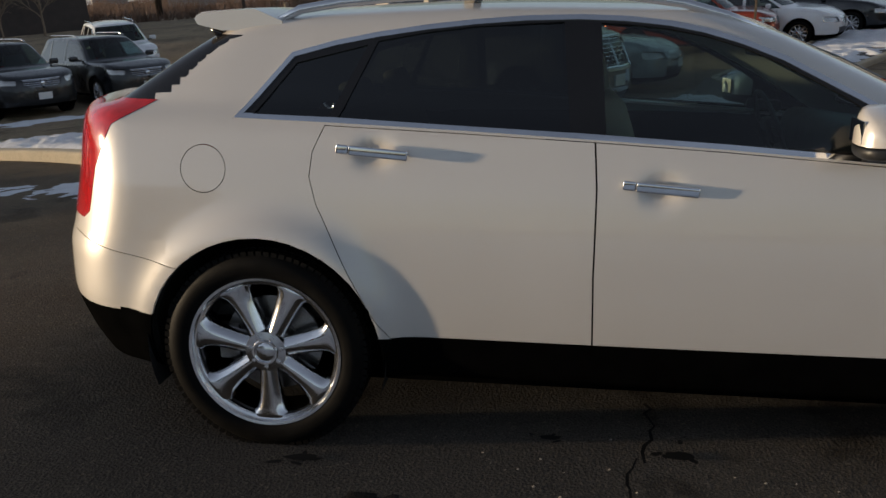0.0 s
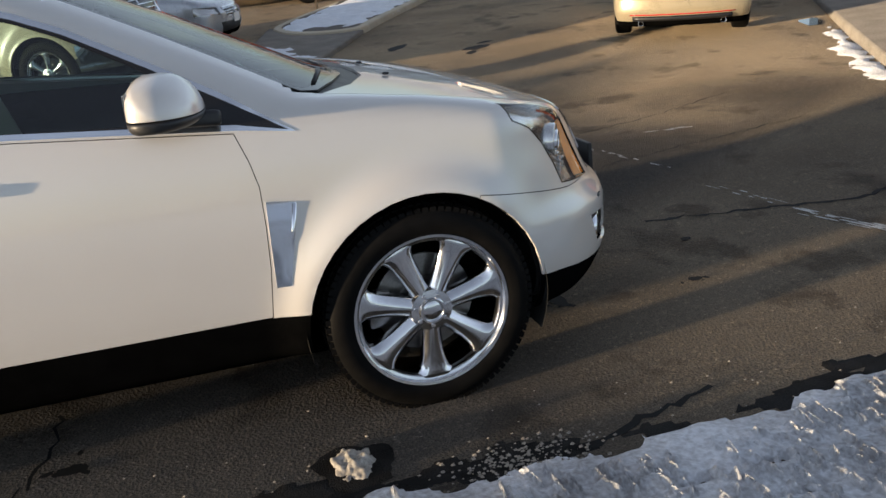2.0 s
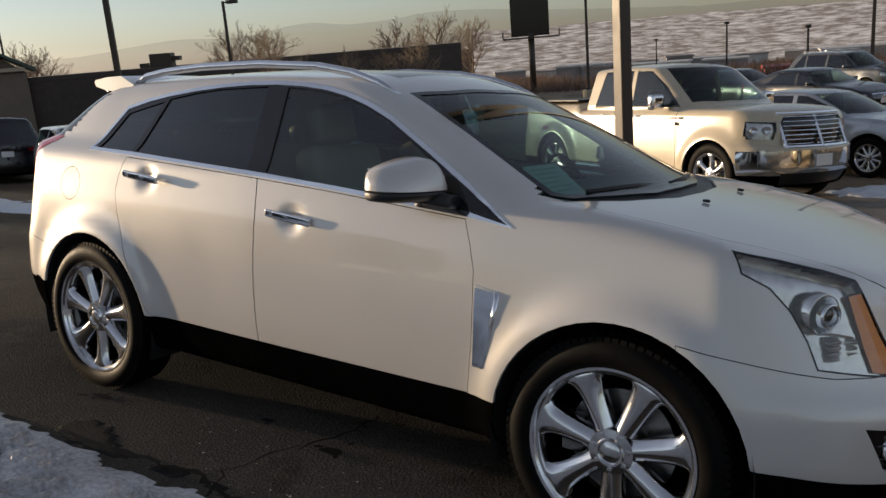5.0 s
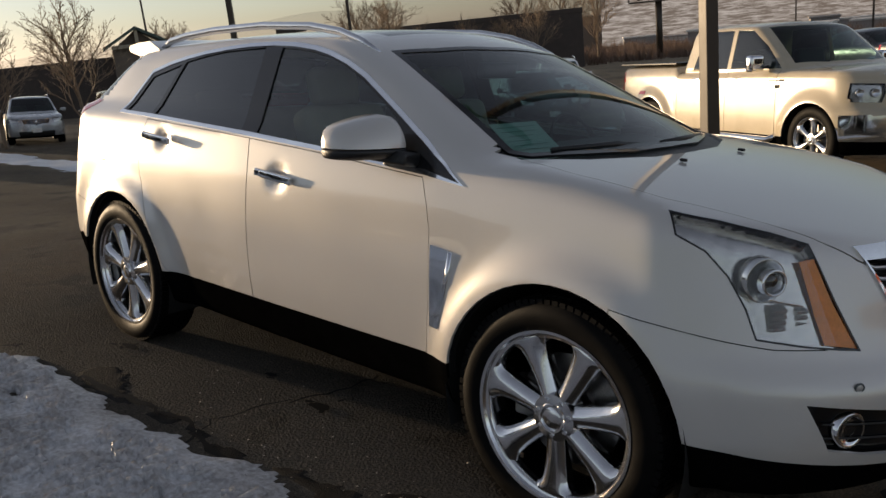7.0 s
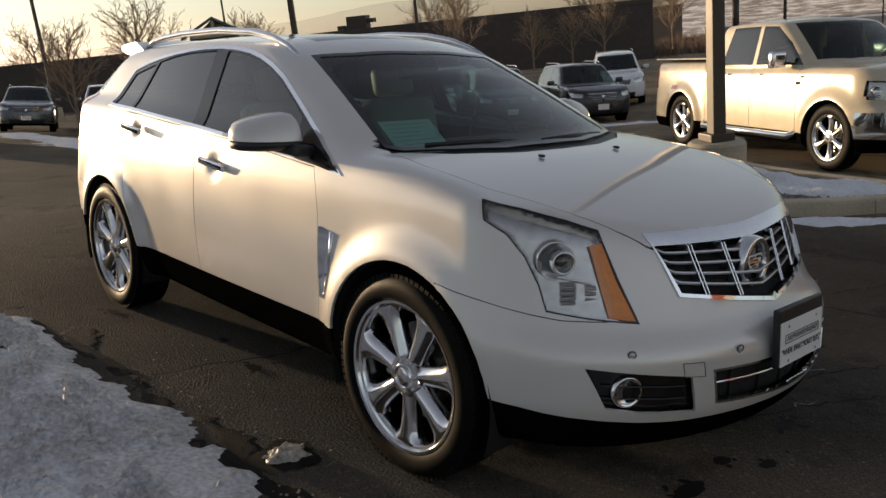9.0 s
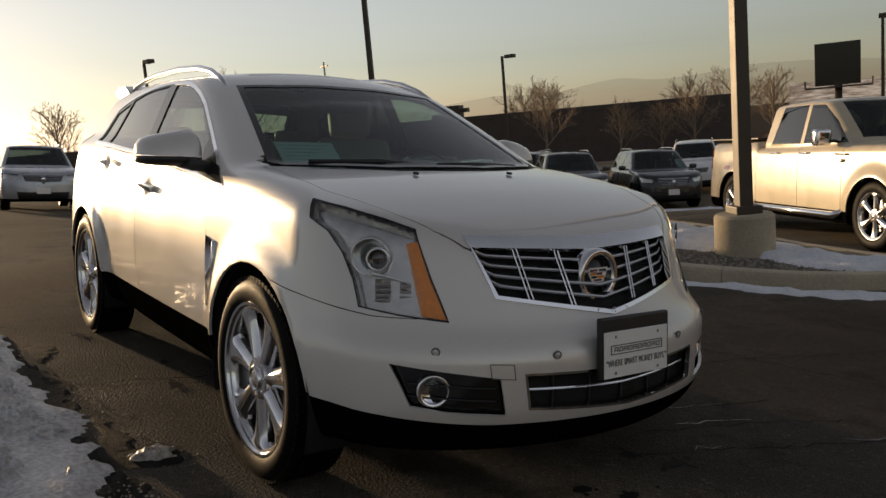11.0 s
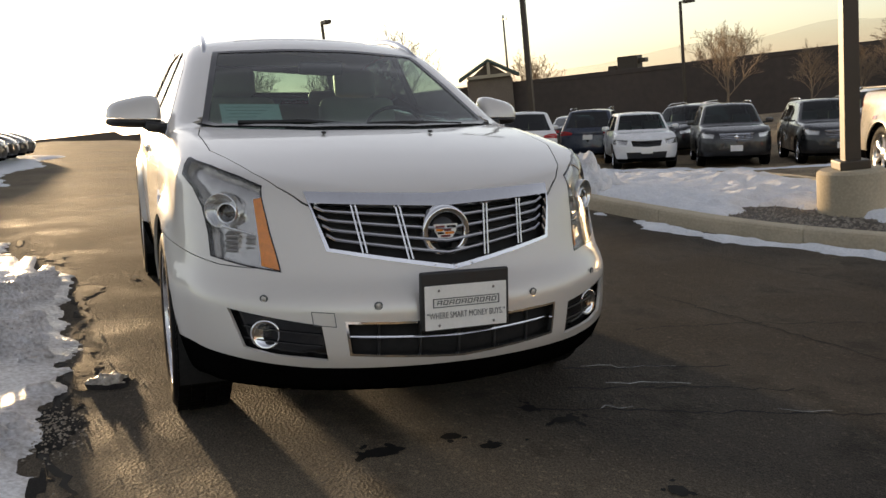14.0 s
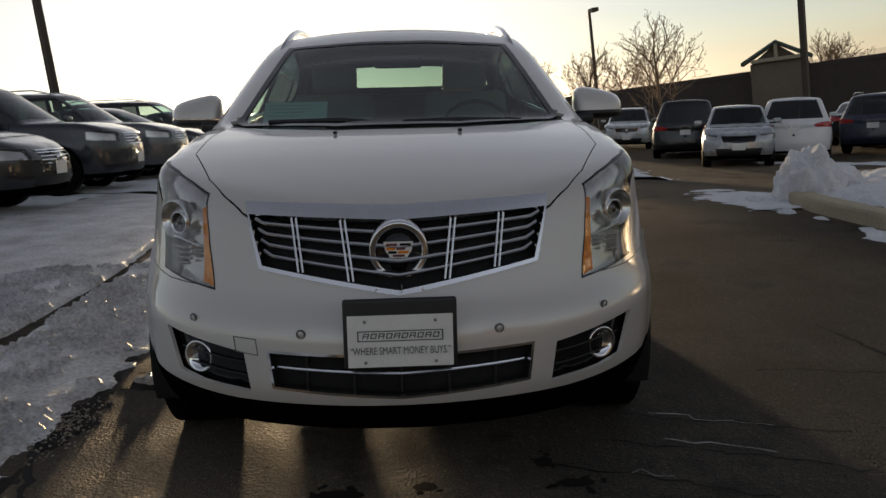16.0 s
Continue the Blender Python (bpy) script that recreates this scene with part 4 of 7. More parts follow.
    for k in range(10):
        u = -0.111 + 0.0222 * k
        for y0, y1, z0, z1 in ((0, 0.017, 0.0215, 0.0245), (0, 0.0035, 0.0085, 0.0245), (0.0135, 0.017, 0.0085, 0.0245), (0, 0.017, 0.0085, 0.0115) if k % 2 else (0, 0.017, 0.0145, 0.0170)):
            box(q, (u + y0, z0, 0), (u + y1, z1, 0.0008), 0, face @ lean)
    part("logo", q, M["ink"], pl, "dark slanting logo blocks")
    for u in (-0.1, 0.1):
        for v in (0.058, -0.060):
            b = lathe([(0.0, 0.002), (0.004, 0.0015), (0.005, 0.0)], 10, axis="z")
            bmesh.ops.transform(b, matrix=face @ pose(u, v, 0.001), verts=b.verts)
            part("screw", b, M["disc"], pl, "", True)
    # wipers
    for pts in ([(1.235, 0.05, 1.150), (1.20, -0.25, 1.178), (1.13, -0.55, 1.175)], [(1.16, 0.52, 1.155), (1.225, 0.25, 1.170), (1.24, 0.02, 1.168)]):
        w = part("wiper", tube(pts, [0.017, 0.012, 0.009], 6), M["black_trim"], car, "black wiper", True)
    # spoiler over the rear window
    bmx = bmesh.new()
    rows = []
    for yy in np.linspace(-0.63, 0.63, 17):
        f = (yy / 0.63) ** 2
        prof = [(-1.36, 1.597 - 0.050 * f), (-1.46, 1.606 - 0.016 * f), (-1.60 + 0.02 * f, 1.606 - 0.022 * f), (-1.80 + 0.12 * f, 1.596 - 0.027 * f), (-1.812 + 0.12 * f, 1.585 - 0.028 * f), (-1.80 + 0.12 * f, 1.566 - 0.030 * f), (-1.62 + 0.03 * f, 1.545 - 0.03 * f), (-1.36, 1.51)]
        rows.append([bmx.verts.new((u, yy, w)) for u, w in prof])
    for a, b in zip(rows, rows[1:]):
        for k in range(len(prof)):
            bmx.faces.new((a[k], b[k], b[(k + 1) % len(prof)], a[(k + 1) % len(prof)]))
    bmx.faces.new(rows[0])
    bmx.faces.new(rows[-1][::-1])
    bmesh.ops.recalc_face_normals(bmx, faces=bmx.faces)
    sp = part("roof_spoiler", bmx, P, car, "", True)
    sp.data.set_sharp_from_angle(angle=radians(40))
    low = bmesh.new()
    rows = []
    for yy in np.linspace(-0.60, 0.60, 13):
        f = (yy / 0.63) ** 2
        rows.append([low.verts.new(p) for p in ((-1.77 + 0.12 * f, yy, 1.562 - 0.030 * f), (-1.62 + 0.03 * f, yy, 1.541 - 0.03 * f), (-1.60 + 0.03 * f, yy, 1.505 - 0.03 * f), (-1.72 + 0.10 * f, yy, 1.525 - 0.03 * f))])
    for a, b in zip(rows, rows[1:]):
        for k in range(4):
            low.faces.new((a[k], b[k], b[(k + 1) % 4], a[(k + 1) % 4]))
    low.faces.new(rows[0])
    low.faces.new(rows[-1][::-1])
    bmesh.ops.recalc_face_normals(low, faces=low.faces)
    part("spoiler_underside", low, M["gloss_black"], sp, "black underside", True)
    # two unseen blocks, added to keep low sun from streaking under the car
    part("undertray", boxes(((-1.30, -0.50, 0.10), (1.55, 0.64, 0.36), 0.04)), M["cladding"], car, "unseen black block that stops low sun under the floor")
    part("rear_axle", boxes(((-1.62, -0.42, 0.06), (-1.20, 0.74, 0.34), 0.05)), M["cladding"], car, "unseen dark block that stops low sun between the rear wheels")
    # cabin
    cab = part("dashboard", rounded((0.42, 1.36, 0.30), 0.09, pose(0.92, 0, 0.98, 0, 8, 0)), M["dash"], car, "dark dashboard", True)
    part("cabin_floor", boxes(((-1.9, -0.74, 0.45), (0.9, 0.74, 0.50), 0.01)), M["dash"], car)
    part("centre_console", rounded((0.9, 0.24, 0.40), 0.05, pose(0.35, 0, 0.68)), M["dash"], car, "", True)
    part("rear_bench", rounded((0.5, 1.30, 0.18), 0.07, pose(-0.72, 0, 0.74)), M["leather"], car, "tan rear bench", True)
    part("bench_back", rounded((0.16, 1.28, 0.62), 0.07, pose(-1.05, 0, 0.93, 0, -18, 0)), M["leather"], car, "", True)
    for yy in (-0.42, 0.42):
        part("rear_headrest", rounded((0.09, 0.26, 0.13), 0.04, pose(-1.14, yy, 1.265, 0, -12, 0)), M["leather"], car, "", True)
    wheel_bm = lathe([(0.178, 0.0), (0.188, -0.012), (0.198, 0.0), (0.188, 0.012), (0.178, 0.0)], 32)
    box(wheel_bm, (-0.18, -0.006, -0.02), (0.18, 0.006, 0.02), 0.004)
    box(wheel_bm, (-0.06, -0.02, -0.06), (0.06, 0.015, 0.06), 0.012)
    bmesh.ops.transform(wheel_bm, matrix=pose(0.62, 0.38, 1.06, 0, 0, 90) @ pose(0, 0, 0, -22, 0, 0), verts=wheel_bm.verts)
    part("steering_wheel", wheel_bm, M["dash"], car, "", True)
    part("rear_view_mirror", rounded((0.04, 0.24, 0.07), 0.018, pose(0.44, 0.0, 1.44, 0, 10, 0)), M["dash"], car, "", True)
    pa = part("window_sheet", boxes(((-0.001, -0.14, -0.10), (0.001, 0.14, 0.10), 0)), M["paper"], car, "pale printed price sheet behind the windscreen")
    pa.matrix_basis = pose(0.965, -0.46, 1.190, 0, -52, 0)
    q = bmesh.new()
    for k in range(7):
        box(q, (0.0012, -0.12 + 0.01 * (k % 3), 0.075 - 0.024 * k), (0.002, 0.11 - 0.03 * (k % 4), 0.0775 - 0.024 * k), 0)
    part("print_lines", q, M["print"], pa)
    return car


# ---- the other cars: one builder, several body shapes ----
def car_spec(front, rear, W, roof_h, belt, hood_h, hood_f, wb, hub_z, cowl, roof0, roof1, tailb, trunk=None, tumble=-0.38, arch=0.40, bed=None):
    zb = trunk or belt
    deck = [(rear - 0.1, zb - 0.04), (tailb, zb), (tailb + 0.5, belt + 0.05), (cowl - 0.25, hood_h), (cowl, hood_h), ((cowl + front) / 2, (hood_h + hood_f) / 2 + 0.035), (front - 0.28, hood_f + 0.01), (front - 0.1, hood_f - 0.06), (front + 0.1, hood_f - 0.3)]
    if bed:
        deck = [(rear - 0.1, bed), (tailb - 0.1, bed), (tailb + 0.1, belt + 0.03)] + deck[3:]
    return dict(hubs=(-wb / 2, wb / 2), hub_z=hub_z, arch=arch, flare=0.03, floor=hub_z * 0.65, round=0.09, shoulder=0.07, crown=0.03, axis=((-wb / 2 - 0.05, wb / 2), 0.55 * belt + 0.12),
                plan=[(rear, W - 0.05), (-wb / 2, W - 0.025), (0, W - 0.02), (wb / 2, W - 0.03), (front, W - 0.07)],
                side=[(0.2, -0.06), (0.45, -0.01), (0.7, 0.0), (belt - 0.1, -0.015), (belt + 0.05, -0.05), (belt + 0.2, -0.09)],
                deck=deck, nose=[(0.2, front - 0.10), (0.42, front), (0.62, front - 0.005), (hood_f - 0.12, front - 0.05), (hood_f + 0.05, front - 0.14), (hood_f + 0.2, front - 0.3)], nose_plan=(0.26, 0.32),
                tail=[(0.2, rear + 0.12), (0.45, rear), (0.75, rear + 0.02), (zb - 0.05, rear + 0.06), (zb + 0.2, rear + 0.2)], tail_plan=(0.16, 0.16),
                gplan=[(rear, W - 0.17), (tailb + 0.3, W - 0.10), (0, W - 0.075), (cowl, W - 0.11)], belt_z=belt + 0.02, tumble=tumble,
                roof=[(roof1 - 0.5, roof_h - 0.06), (roof1, roof_h - 0.025), ((roof0 + roof1) / 2, roof_h), (roof0, roof_h - 0.03), (roof0 + 0.4, roof_h - 0.14)], roof_crown=0.10, groove=0.07,
                screen=(cowl - 0.02, hood_h, (cowl - roof0) / (roof_h - 0.04 - hood_h), 0.14), backlight=(tailb, zb, (roof1 - tailb) / (roof_h - 0.04 - zb), 0.08),
                W=W, front=front, rear=rear, belt=belt, roof_h=roof_h, cowl=cowl, roof0=roof0, roof1=roof1, tailb=tailb, zb=zb, hood_h=hood_h, hood_f=hood_f, wb=wb)


SPECS = {
    "suv": car_spec(2.32, -2.36, 0.93, 1.66, 1.04, 1.08, 0.96, 2.72, 0.36, 1.02, 0.28, -1.75, -2.20),
    "crossover": car_spec(2.22, -2.28, 0.92, 1.66, 1.05, 1.10, 0.98, 2.66, 0.36, 1.05, 0.30, -1.60, -2.12),
    "sedan": car_spec(2.40, -2.44, 0.92, 1.45, 0.93, 0.99, 0.80, 2.78, 0.33, 1.05, 0.20, -0.95, -1.85, trunk=1.05),
    "hatch": car_spec(1.98, -2.00, 0.86, 1.52, 0.98, 1.00, 0.86, 2.60, 0.32, 0.98, 0.45, -1.80, -1.98),
    "van": car_spec(2.55, -2.60, 0.99, 1.76, 1.03, 1.06, 0.92, 3.05, 0.35, 1.45, 0.55, -2.20, -2.50),
    "pickup": car_spec(2.78, -3.03, 1.01, 1.94, 1.27, 1.33, 1.25, 3.57, 0.42, 1.32, 0.58, -0.95, -1.12, tumble=-0.24, arch=0.47, bed=1.40),
}


PK = SPECS["pickup"]
PK["nose"] = [(0.2, 2.60), (0.42, 2.74), (0.52, 2.78), (0.76, 2.775), (0.80, 2.75), (0.83, 2.68), (1.0, 2.670), (1.14, 2.64), (1.24, 2.57), (1.32, 2.42), (1.44, 2.1)]
PK["bars_on_skin"] = True
PK["nose_plan"], PK["flare"], PK["crown"] = (0.27, 0.22), 0.055, 0.075


def build_car(kind, name, label, paint, m, group="", grille="dark", wheel_style="thin", spokes=10, res=1.0, plate=True, chrome=False, rails=False, wheel_metal="alloy", rear_trim=False):
    S = SPECS[kind]
    car = thing(name, label, "pickup truck" if kind == "pickup" else "car", group, m=m)
    bm = shell_mesh(S, 0.055 / res, int(56 * res), int(20 * res))
    W, zb, zt = S["W"], S["belt"] + 0.035, S["roof_h"] - 0.105
    back = S["tailb"] + (0.34 if kind in ("suv", "crossover", "van", "hatch") else 0.62 if kind == "sedan" else 0.14)
    backt = S["roof1"] + (0.22 if kind != "pickup" else 0.10)
    fx, ft = S["cowl"] - 0.16, S["roof0"] - 0.02
    if kind == "pickup":
        fx, ft, back, backt = 1.13, 0.44, -0.76, -0.62
    xb = 0.5 * (fx + back) + 0.12 if kind != "pickup" else 0.10
    win = [[(xb + 0.04, zb), (xb + 0.03, zt), (ft, zt - 0.015), (ft + (fx - ft) * 0.5, (zb + zt) / 2 + 0.03), (fx, zb)]]
    xc = back + 0.55 if kind in ("suv", "van") else None
    rear_end = (xc + 0.05) if xc else back
    win.append([(rear_end, zb), (max(backt, rear_end + 0.05) if not xc else xc + 0.02, zt), (xb - 0.05, zt), (xb - 0.04, zb)])
    if xc:
        win.append([(back, zb + 0.03), (backt, zt - 0.03), (xc - 0.05, zt), (xc - 0.02, zb)])
    r = S["arch"]
    arches = [circle(hx, S["hub_z"], r, 30) for hx in S["hubs"]]
    def wsx(y, z):
        x0, z0, sl, bow = S["screen"]
        return x0 + bow * (1 - (y / 0.62) ** 2) - (z - z0) * sl - 0.15 * (z - z0) ** 2
    z1, z2 = S["hood_h"] + 0.035, S["roof_h"] - 0.075
    ys = 0.20 if kind != "pickup" else 0.27
    y1, y2 = W - ys, W - ys + (z2 - z1) * S["tumble"] * 0.8
    screen = [(wsx(y2, z2), -y2), (wsx(y2 * 0.5, z2), -y2 * 0.5), (wsx(0, z2), 0.05), (wsx(0, z1), 0.05), (wsx(y1 * 0.5, z1), -y1 * 0.5), (wsx(y1, z1), -y1)]
    z3, z4 = S["zb"] + 0.05, S["roof_h"] - 0.10
    backl = [(-(W - 0.24), z3), (-(W - 0.24) - (z4 - z3) * S["tumble"], z4), (0.05, z4 + 0.01), (0.05, z3)] if kind != "x" else []
    backl = [(-(W - 0.24), z3), (-(W - 0.22) + (z4 - z3) * abs(S["tumble"]), z4), (0.05, z4 + 0.01), (0.05, z3)]
    hf = S["hood_f"]
    head = [(-W - 0.1, hf - 0.03), (-W * 0.56, hf - 0.075), (-W * 0.60, hf - 0.20), (-W - 0.1, hf - 0.17)]
    if kind == "pickup":
        head = [(-W - 0.1, hf - 0.12), (-0.62, hf - 0.14), (-0.62, hf - 0.25), (-0.66, hf - 0.36), (-W - 0.1, hf - 0.34)]
    gril = [(0.05, hf - 0.10), (-W * 0.47, hf - 0.09), (-W * 0.42, hf - 0.24), (0.05, hf - 0.27)]
    if kind == "pickup":
        gril = [(0.05, hf - 0.05), (-0.50, hf - 0.06), (-0.58, hf - 0.15), (-0.53, hf - 0.43), (0.05, hf - 0.45)]
    lowg = [(0.05, 0.46), (-W * 0.62, 0.47), (-W * 0.58, 0.30), (0.05, 0.29)]
    tl = [(-W - 0.1, S["zb"] - 0.03), (-W * 0.70, S["zb"] - 0.05), (-W * 0.50, S["zb"] - 0.10), (-W * 0.54, S["zb"] - 0.16), (-W - 0.1, S["zb"] - 0.19)]
    if kind == "sedan":
        tl = [(-W - 0.1, 0.985), (-0.66, 0.975), (-0.42, 0.925), (-0.44, 0.855), (-W * 0.8, 0.815), (-W - 0.1, 0.825)]
    if kind == "pickup":
        tl = [(-W - 0.1, 1.28), (-W * 0.84, 1.28), (-W * 0.84, 0.92), (-W - 0.1, 0.92)]
    gz0, gz1 = 0.34, zb - 0.015
    gaps = [[(x - 0.005, gz0), (x + 0.005, gz0), (x + 0.005, gz1), (x - 0.005, gz1)] for x in (xb, fx - 0.08 if kind != "pickup" else fx)]
    xr = rear_end + 0.02 if kind != "pickup" else -1.08
    gaps.append([(xr + 0.20, gz0), (xr + 0.21, gz0), (xr + 0.01, 0.8), (xr + 0.01, gz1), (xr, gz1), (xr, 0.8)] if kind != "pickup" else [(xr - 0.005, gz0), (xr + 0.005, gz0), (xr + 0.005, 1.36), (xr - 0.005, 1.36)])
    sills = 0.30 if kind != "pickup" else 0.44
    for p in arches + win + gaps:
        cut(bm, "side", p)
    for v, p in (("top", screen), ("back", backl), ("front", head), ("front", gril), ("front", lowg), ("back", tl)):
        cut(bm, v, p)
    bmesh.ops.bisect_plane(bm, geom=list(bm.verts) + list(bm.edges) + list(bm.faces), dist=1e-5, plane_co=(0, 0, sills), plane_no=(0, 0, 1))
    reg = [("arch", "side", a, None) for a in arches] + [("win%d" % k, "side", p, None) for k, p in enumerate(win)] + [("gap", "side", p, None) for p in gaps]
    reg += [("screen", "top", screen, lambda c, n: c.z > S["hood_h"]), ("backlight", "back", backl, lambda c, n: c.z > S["zb"] and c.x < S["roof1"] + 0.3),
            ("head", "front", head, lambda c, n: c.x > S["front"] - 0.48), ("grille", "front", gril, None), ("low", "front", lowg, None), ("tail", "back", tl, None), ("sill", "", None, lambda c, n: c.z < sills)]
    if chrome:
        reg.append(("bumper", "", None, lambda c, n: c.x > S["front"] - 0.55 and c.z < 0.75))
        reg.append(("bumper_rear", "", None, lambda c, n: c.x < S["rear"] + 0.30 and c.z < 0.72))
    R = split(bm, reg)
    bmat = M["paint_" + paint]
    panel("body", R["body"], bmat, car, "both")
    if chrome:
        panel("front_bumper", R["bumper"], M["chrome"], car, "both", "chrome bumper")
        if "bumper_rear" in R:
            panel("rear_bumper", R["bumper_rear"], M["chrome"], car, "both", "chrome bumper")
    panel("windscreen", R["screen"], M["glass_screen"], car, "both", "", 0)
    if "backlight" in R:
        panel("rear_window", R["backlight"], M["glass_tint"], car, "both", "", 0)
    panel("sill", R["sill"], M["cladding"], car, "both", "", 0)
    g = panel("grille", R["grille"], M["gloss_black"], car, "both", "", 0, -0.02)
    if "low" in R:
        panel("air_intake", R["low"], M["black_trim"], car, "both", "", 0, -0.012)
    gw, gt, gb = 0.95 * max(-p[0] for p in gril), gril[0][1], gril[-1][1]
    for k in range(4 if grille != "cross" else 7):
        zz = gt - (gt - gb) * (k + 0.5) / (4 if grille != "cross" else 7)
        part("slat", surface_bar(S, [(gw * 0.96 * t, zz) for t in np.linspace(-1, 1, 9)], 0.008, 0.03, 0.012), M["chrome"] if grille != "dark" else M["black_trim"], g)
    if grille == "cross":
        for yy in (-0.56, 0.0, 0.56):
            part("cross_bar", surface_bar(S, [(yy, gt + 0.02), (yy, gb - 0.01)], -0.006, 0.03, 0.05), M["chrome"], g)
        for zz in (gt + 0.012, gb - 0.002):
            part("frame_bar", surface_bar(S, [(gw * t, zz) for t in np.linspace(-1, 1, 9)], -0.006, 0.03, 0.04), M["chrome"], g)
    elif grille == "bright":
        part("frame_bar", surface_bar(S, [(gw * t, gt + 0.005) for t in np.linspace(-1, 1, 9)], -0.004, 0.02, 0.02), M["chrome"], g)
        part("badge", lathe([(0, -0.01), (0.04, -0.008), (0.05, 0.0), (0.05, 0.02)], 18), M["chrome"], g, "", True).matrix_basis = pose(nose_x(S, 0, (gt + gb) / 2) + 0.006, 0, (gt + gb) / 2, 0, 0, 90)
    for mir in ("", "left"):
        fl = flipped if mir else (lambda b: b)
        for k in range(len(win)):
            panel("window", R["win%d" % k], M["glass_door"] if k == 0 else M["glass_tint"], car, mir, "", 0, -0.004)
        if "head" in R:
            h = panel("headlight", R["head"], M["glass_clear"], car, mir, "", 0)
            panel("lamp_bowl", R["head"], M["lamp_in"], h, mir, "", 0, -0.035 if kind != "pickup" else -0.07)
            for yy in (0.70, 0.83) if kind == "pickup" else ():
                b = lathe([(0.0, 0.02), (0.025, 0.012), (0.042, -0.004), (0.048, -0.010), (0.052, -0.004), (0.054, 0.03)], 24)
                bmesh.ops.transform(b, matrix=pose(skin_x(S, -yy, hf - 0.245) - 0.035, -yy, hf - 0.245, 0, 0, 72), verts=b.verts)
                part("lamp_ring", fl(b), M["chrome"], h, "", True)
        if "tail" in R:
            panel("tail_light", R["tail"], M["red_lens"], car, mir, "", 0, 0.004)
        mm = rounded((0.12, 0.20, 0.13) if kind != "pickup" else (0.14, 0.22, 0.22), 0.05, pose(fx - 0.28, -(W + 0.09), zb + 0.07))
        part("door_mirror", fl(mm), M["chrome"] if chrome else bmat, car, "", True)
        part("mirror_arm", fl(rounded((0.08, 0.14, 0.04), 0.015, pose(fx - 0.25, -(W - 0.02), zb + 0.02))), M["black_trim"], car, "", True)
        for hx in (xb + 0.16, rear_end + 0.24):
            part("handle", fl(rounded((0.20, 0.03, 0.028), 0.012, pose(hx, -(W - 0.012), zb - 0.13))), M["chrome"] if chrome else bmat, car, "", True)
        for hx in S["hubs"]:
            wheel(car, (hx, (1 if mir else -1) * (W - 0.135), S["hub_z"]), R=S["hub_z"], rim=S["hub_z"] * 0.68, width=0.23, spokes=spokes, style=wheel_style, left=bool(mir), detail=0, metal=wheel_metal)
            b = lathe([(r + 0.01, -0.22), (r + 0.01, 0.25), (0.05, 0.25)], 24, radians(-20), radians(200))
            part("wheel_arch_liner", fl(b), M["inner"], car).location = (hx, (1 if mir else -1) * (W - 0.27), S["hub_z"])
        if rails:
            part("roof_rail", fl(tube([(S["roof1"] + 0.1, -(W - 0.33), S["roof_h"] - 0.02), (S["roof1"] + 0.3, -(W - 0.32), S["roof_h"] + 0.025), (S["roof0"] - 0.4, -(W - 0.32), S["roof_h"] + 0.025), (S["roof0"] - 0.15, -(W - 0.33), S["roof_h"] - 0.03)], 0.014, 6)), M["alloy"], car, "", True)
        part("front_seat", fl(rounded((0.16, 0.48, 0.62), 0.07, pose(-0.15 if kind != "pickup" else 0.25, -0.38, S["belt"] - 0.02, 0, -16, 0))), M["dash"], car, "", True)
    part("dashboard", rounded((0.5, 2 * W - 0.42, 0.2), 0.07, pose(S["cowl"] - 0.30, 0, S["hood_h"] - 0.10)), M["dash"], car, "", True)
    part("cabin_floor", boxes(((S["tailb"] + 0.2, -W + 0.15, S["floor"] + 0.05), (S["cowl"], W - 0.15, S["floor"] + 0.10), 0.01)), M["dash"], car)
    # the same added sheet, its black giving the gaps their shade
    inner = [f for k in ("body", "gap") for f in R.get(k, ()) if f.calc_center_median().z < S["belt"] - 0.03]
    part("inner_sheet", sheet(inner, "both", -0.04), M["inner"], car)
    if plate:
        part("number_plate", rounded((0.008, 0.30, 0.15), 0.003, pose(S["front"] + 0.004, 0, 0.50 if kind != "pickup" else 0.62)), M["plate"], car, "white dealer plate")
        pz = 0.86 if kind == "sedan" else 0.80
        part("number_plate", rounded((0.008, 0.30, 0.15), 0.003, pose(min(tail_x(S, 0.15, pz), tail_x(S, 0, pz)) - 0.014, 0, pz, 0, 6, 0)), M["plate"], car, "white dealer plate")
    if rear_trim:
        px = min(tail_x(S, 0.17, 0.86), tail_x(S, 0, 0.86))
        part("plate_frame", rounded((0.012, 0.36, 0.205), 0.006, pose(px - 0.004, 0, 0.86, 0, 6, 0)), M["black_trim"], car, "dark plate frame")
        part("plate_print", boxes(((-0.001, -0.12, -0.010), (0.001, 0.12, 0.016)), ((-0.001, -0.09, -0.045), (0.001, 0.09, -0.034))), M["print"], car, "grey printed bars").matrix_basis = pose(px - 0.019, 0, 0.86, 0, 6, 0)
        lay = lambda pts, r: tube([(tail_x(S, y, z) - 0.002, y, z) for y, z in pts], r, 6)
        part("trunk_trim", lay([(0.44 * t, 0.985) for t in np.linspace(-1, 1, 15)], 0.013), M["chrome"], car, "chrome strip across the boot lid", True)
        part("bumper_joint", lay([(0.72 * t, 0.745 + 0.03 * t * t) for t in np.linspace(-1, 1, 21)], 0.004), M["inner"], car)
        part("bumper_crease", lay([(0.80 * t, 0.585) for t in np.linspace(-1, 1, 21)], 0.010), bmat, car, "", True)
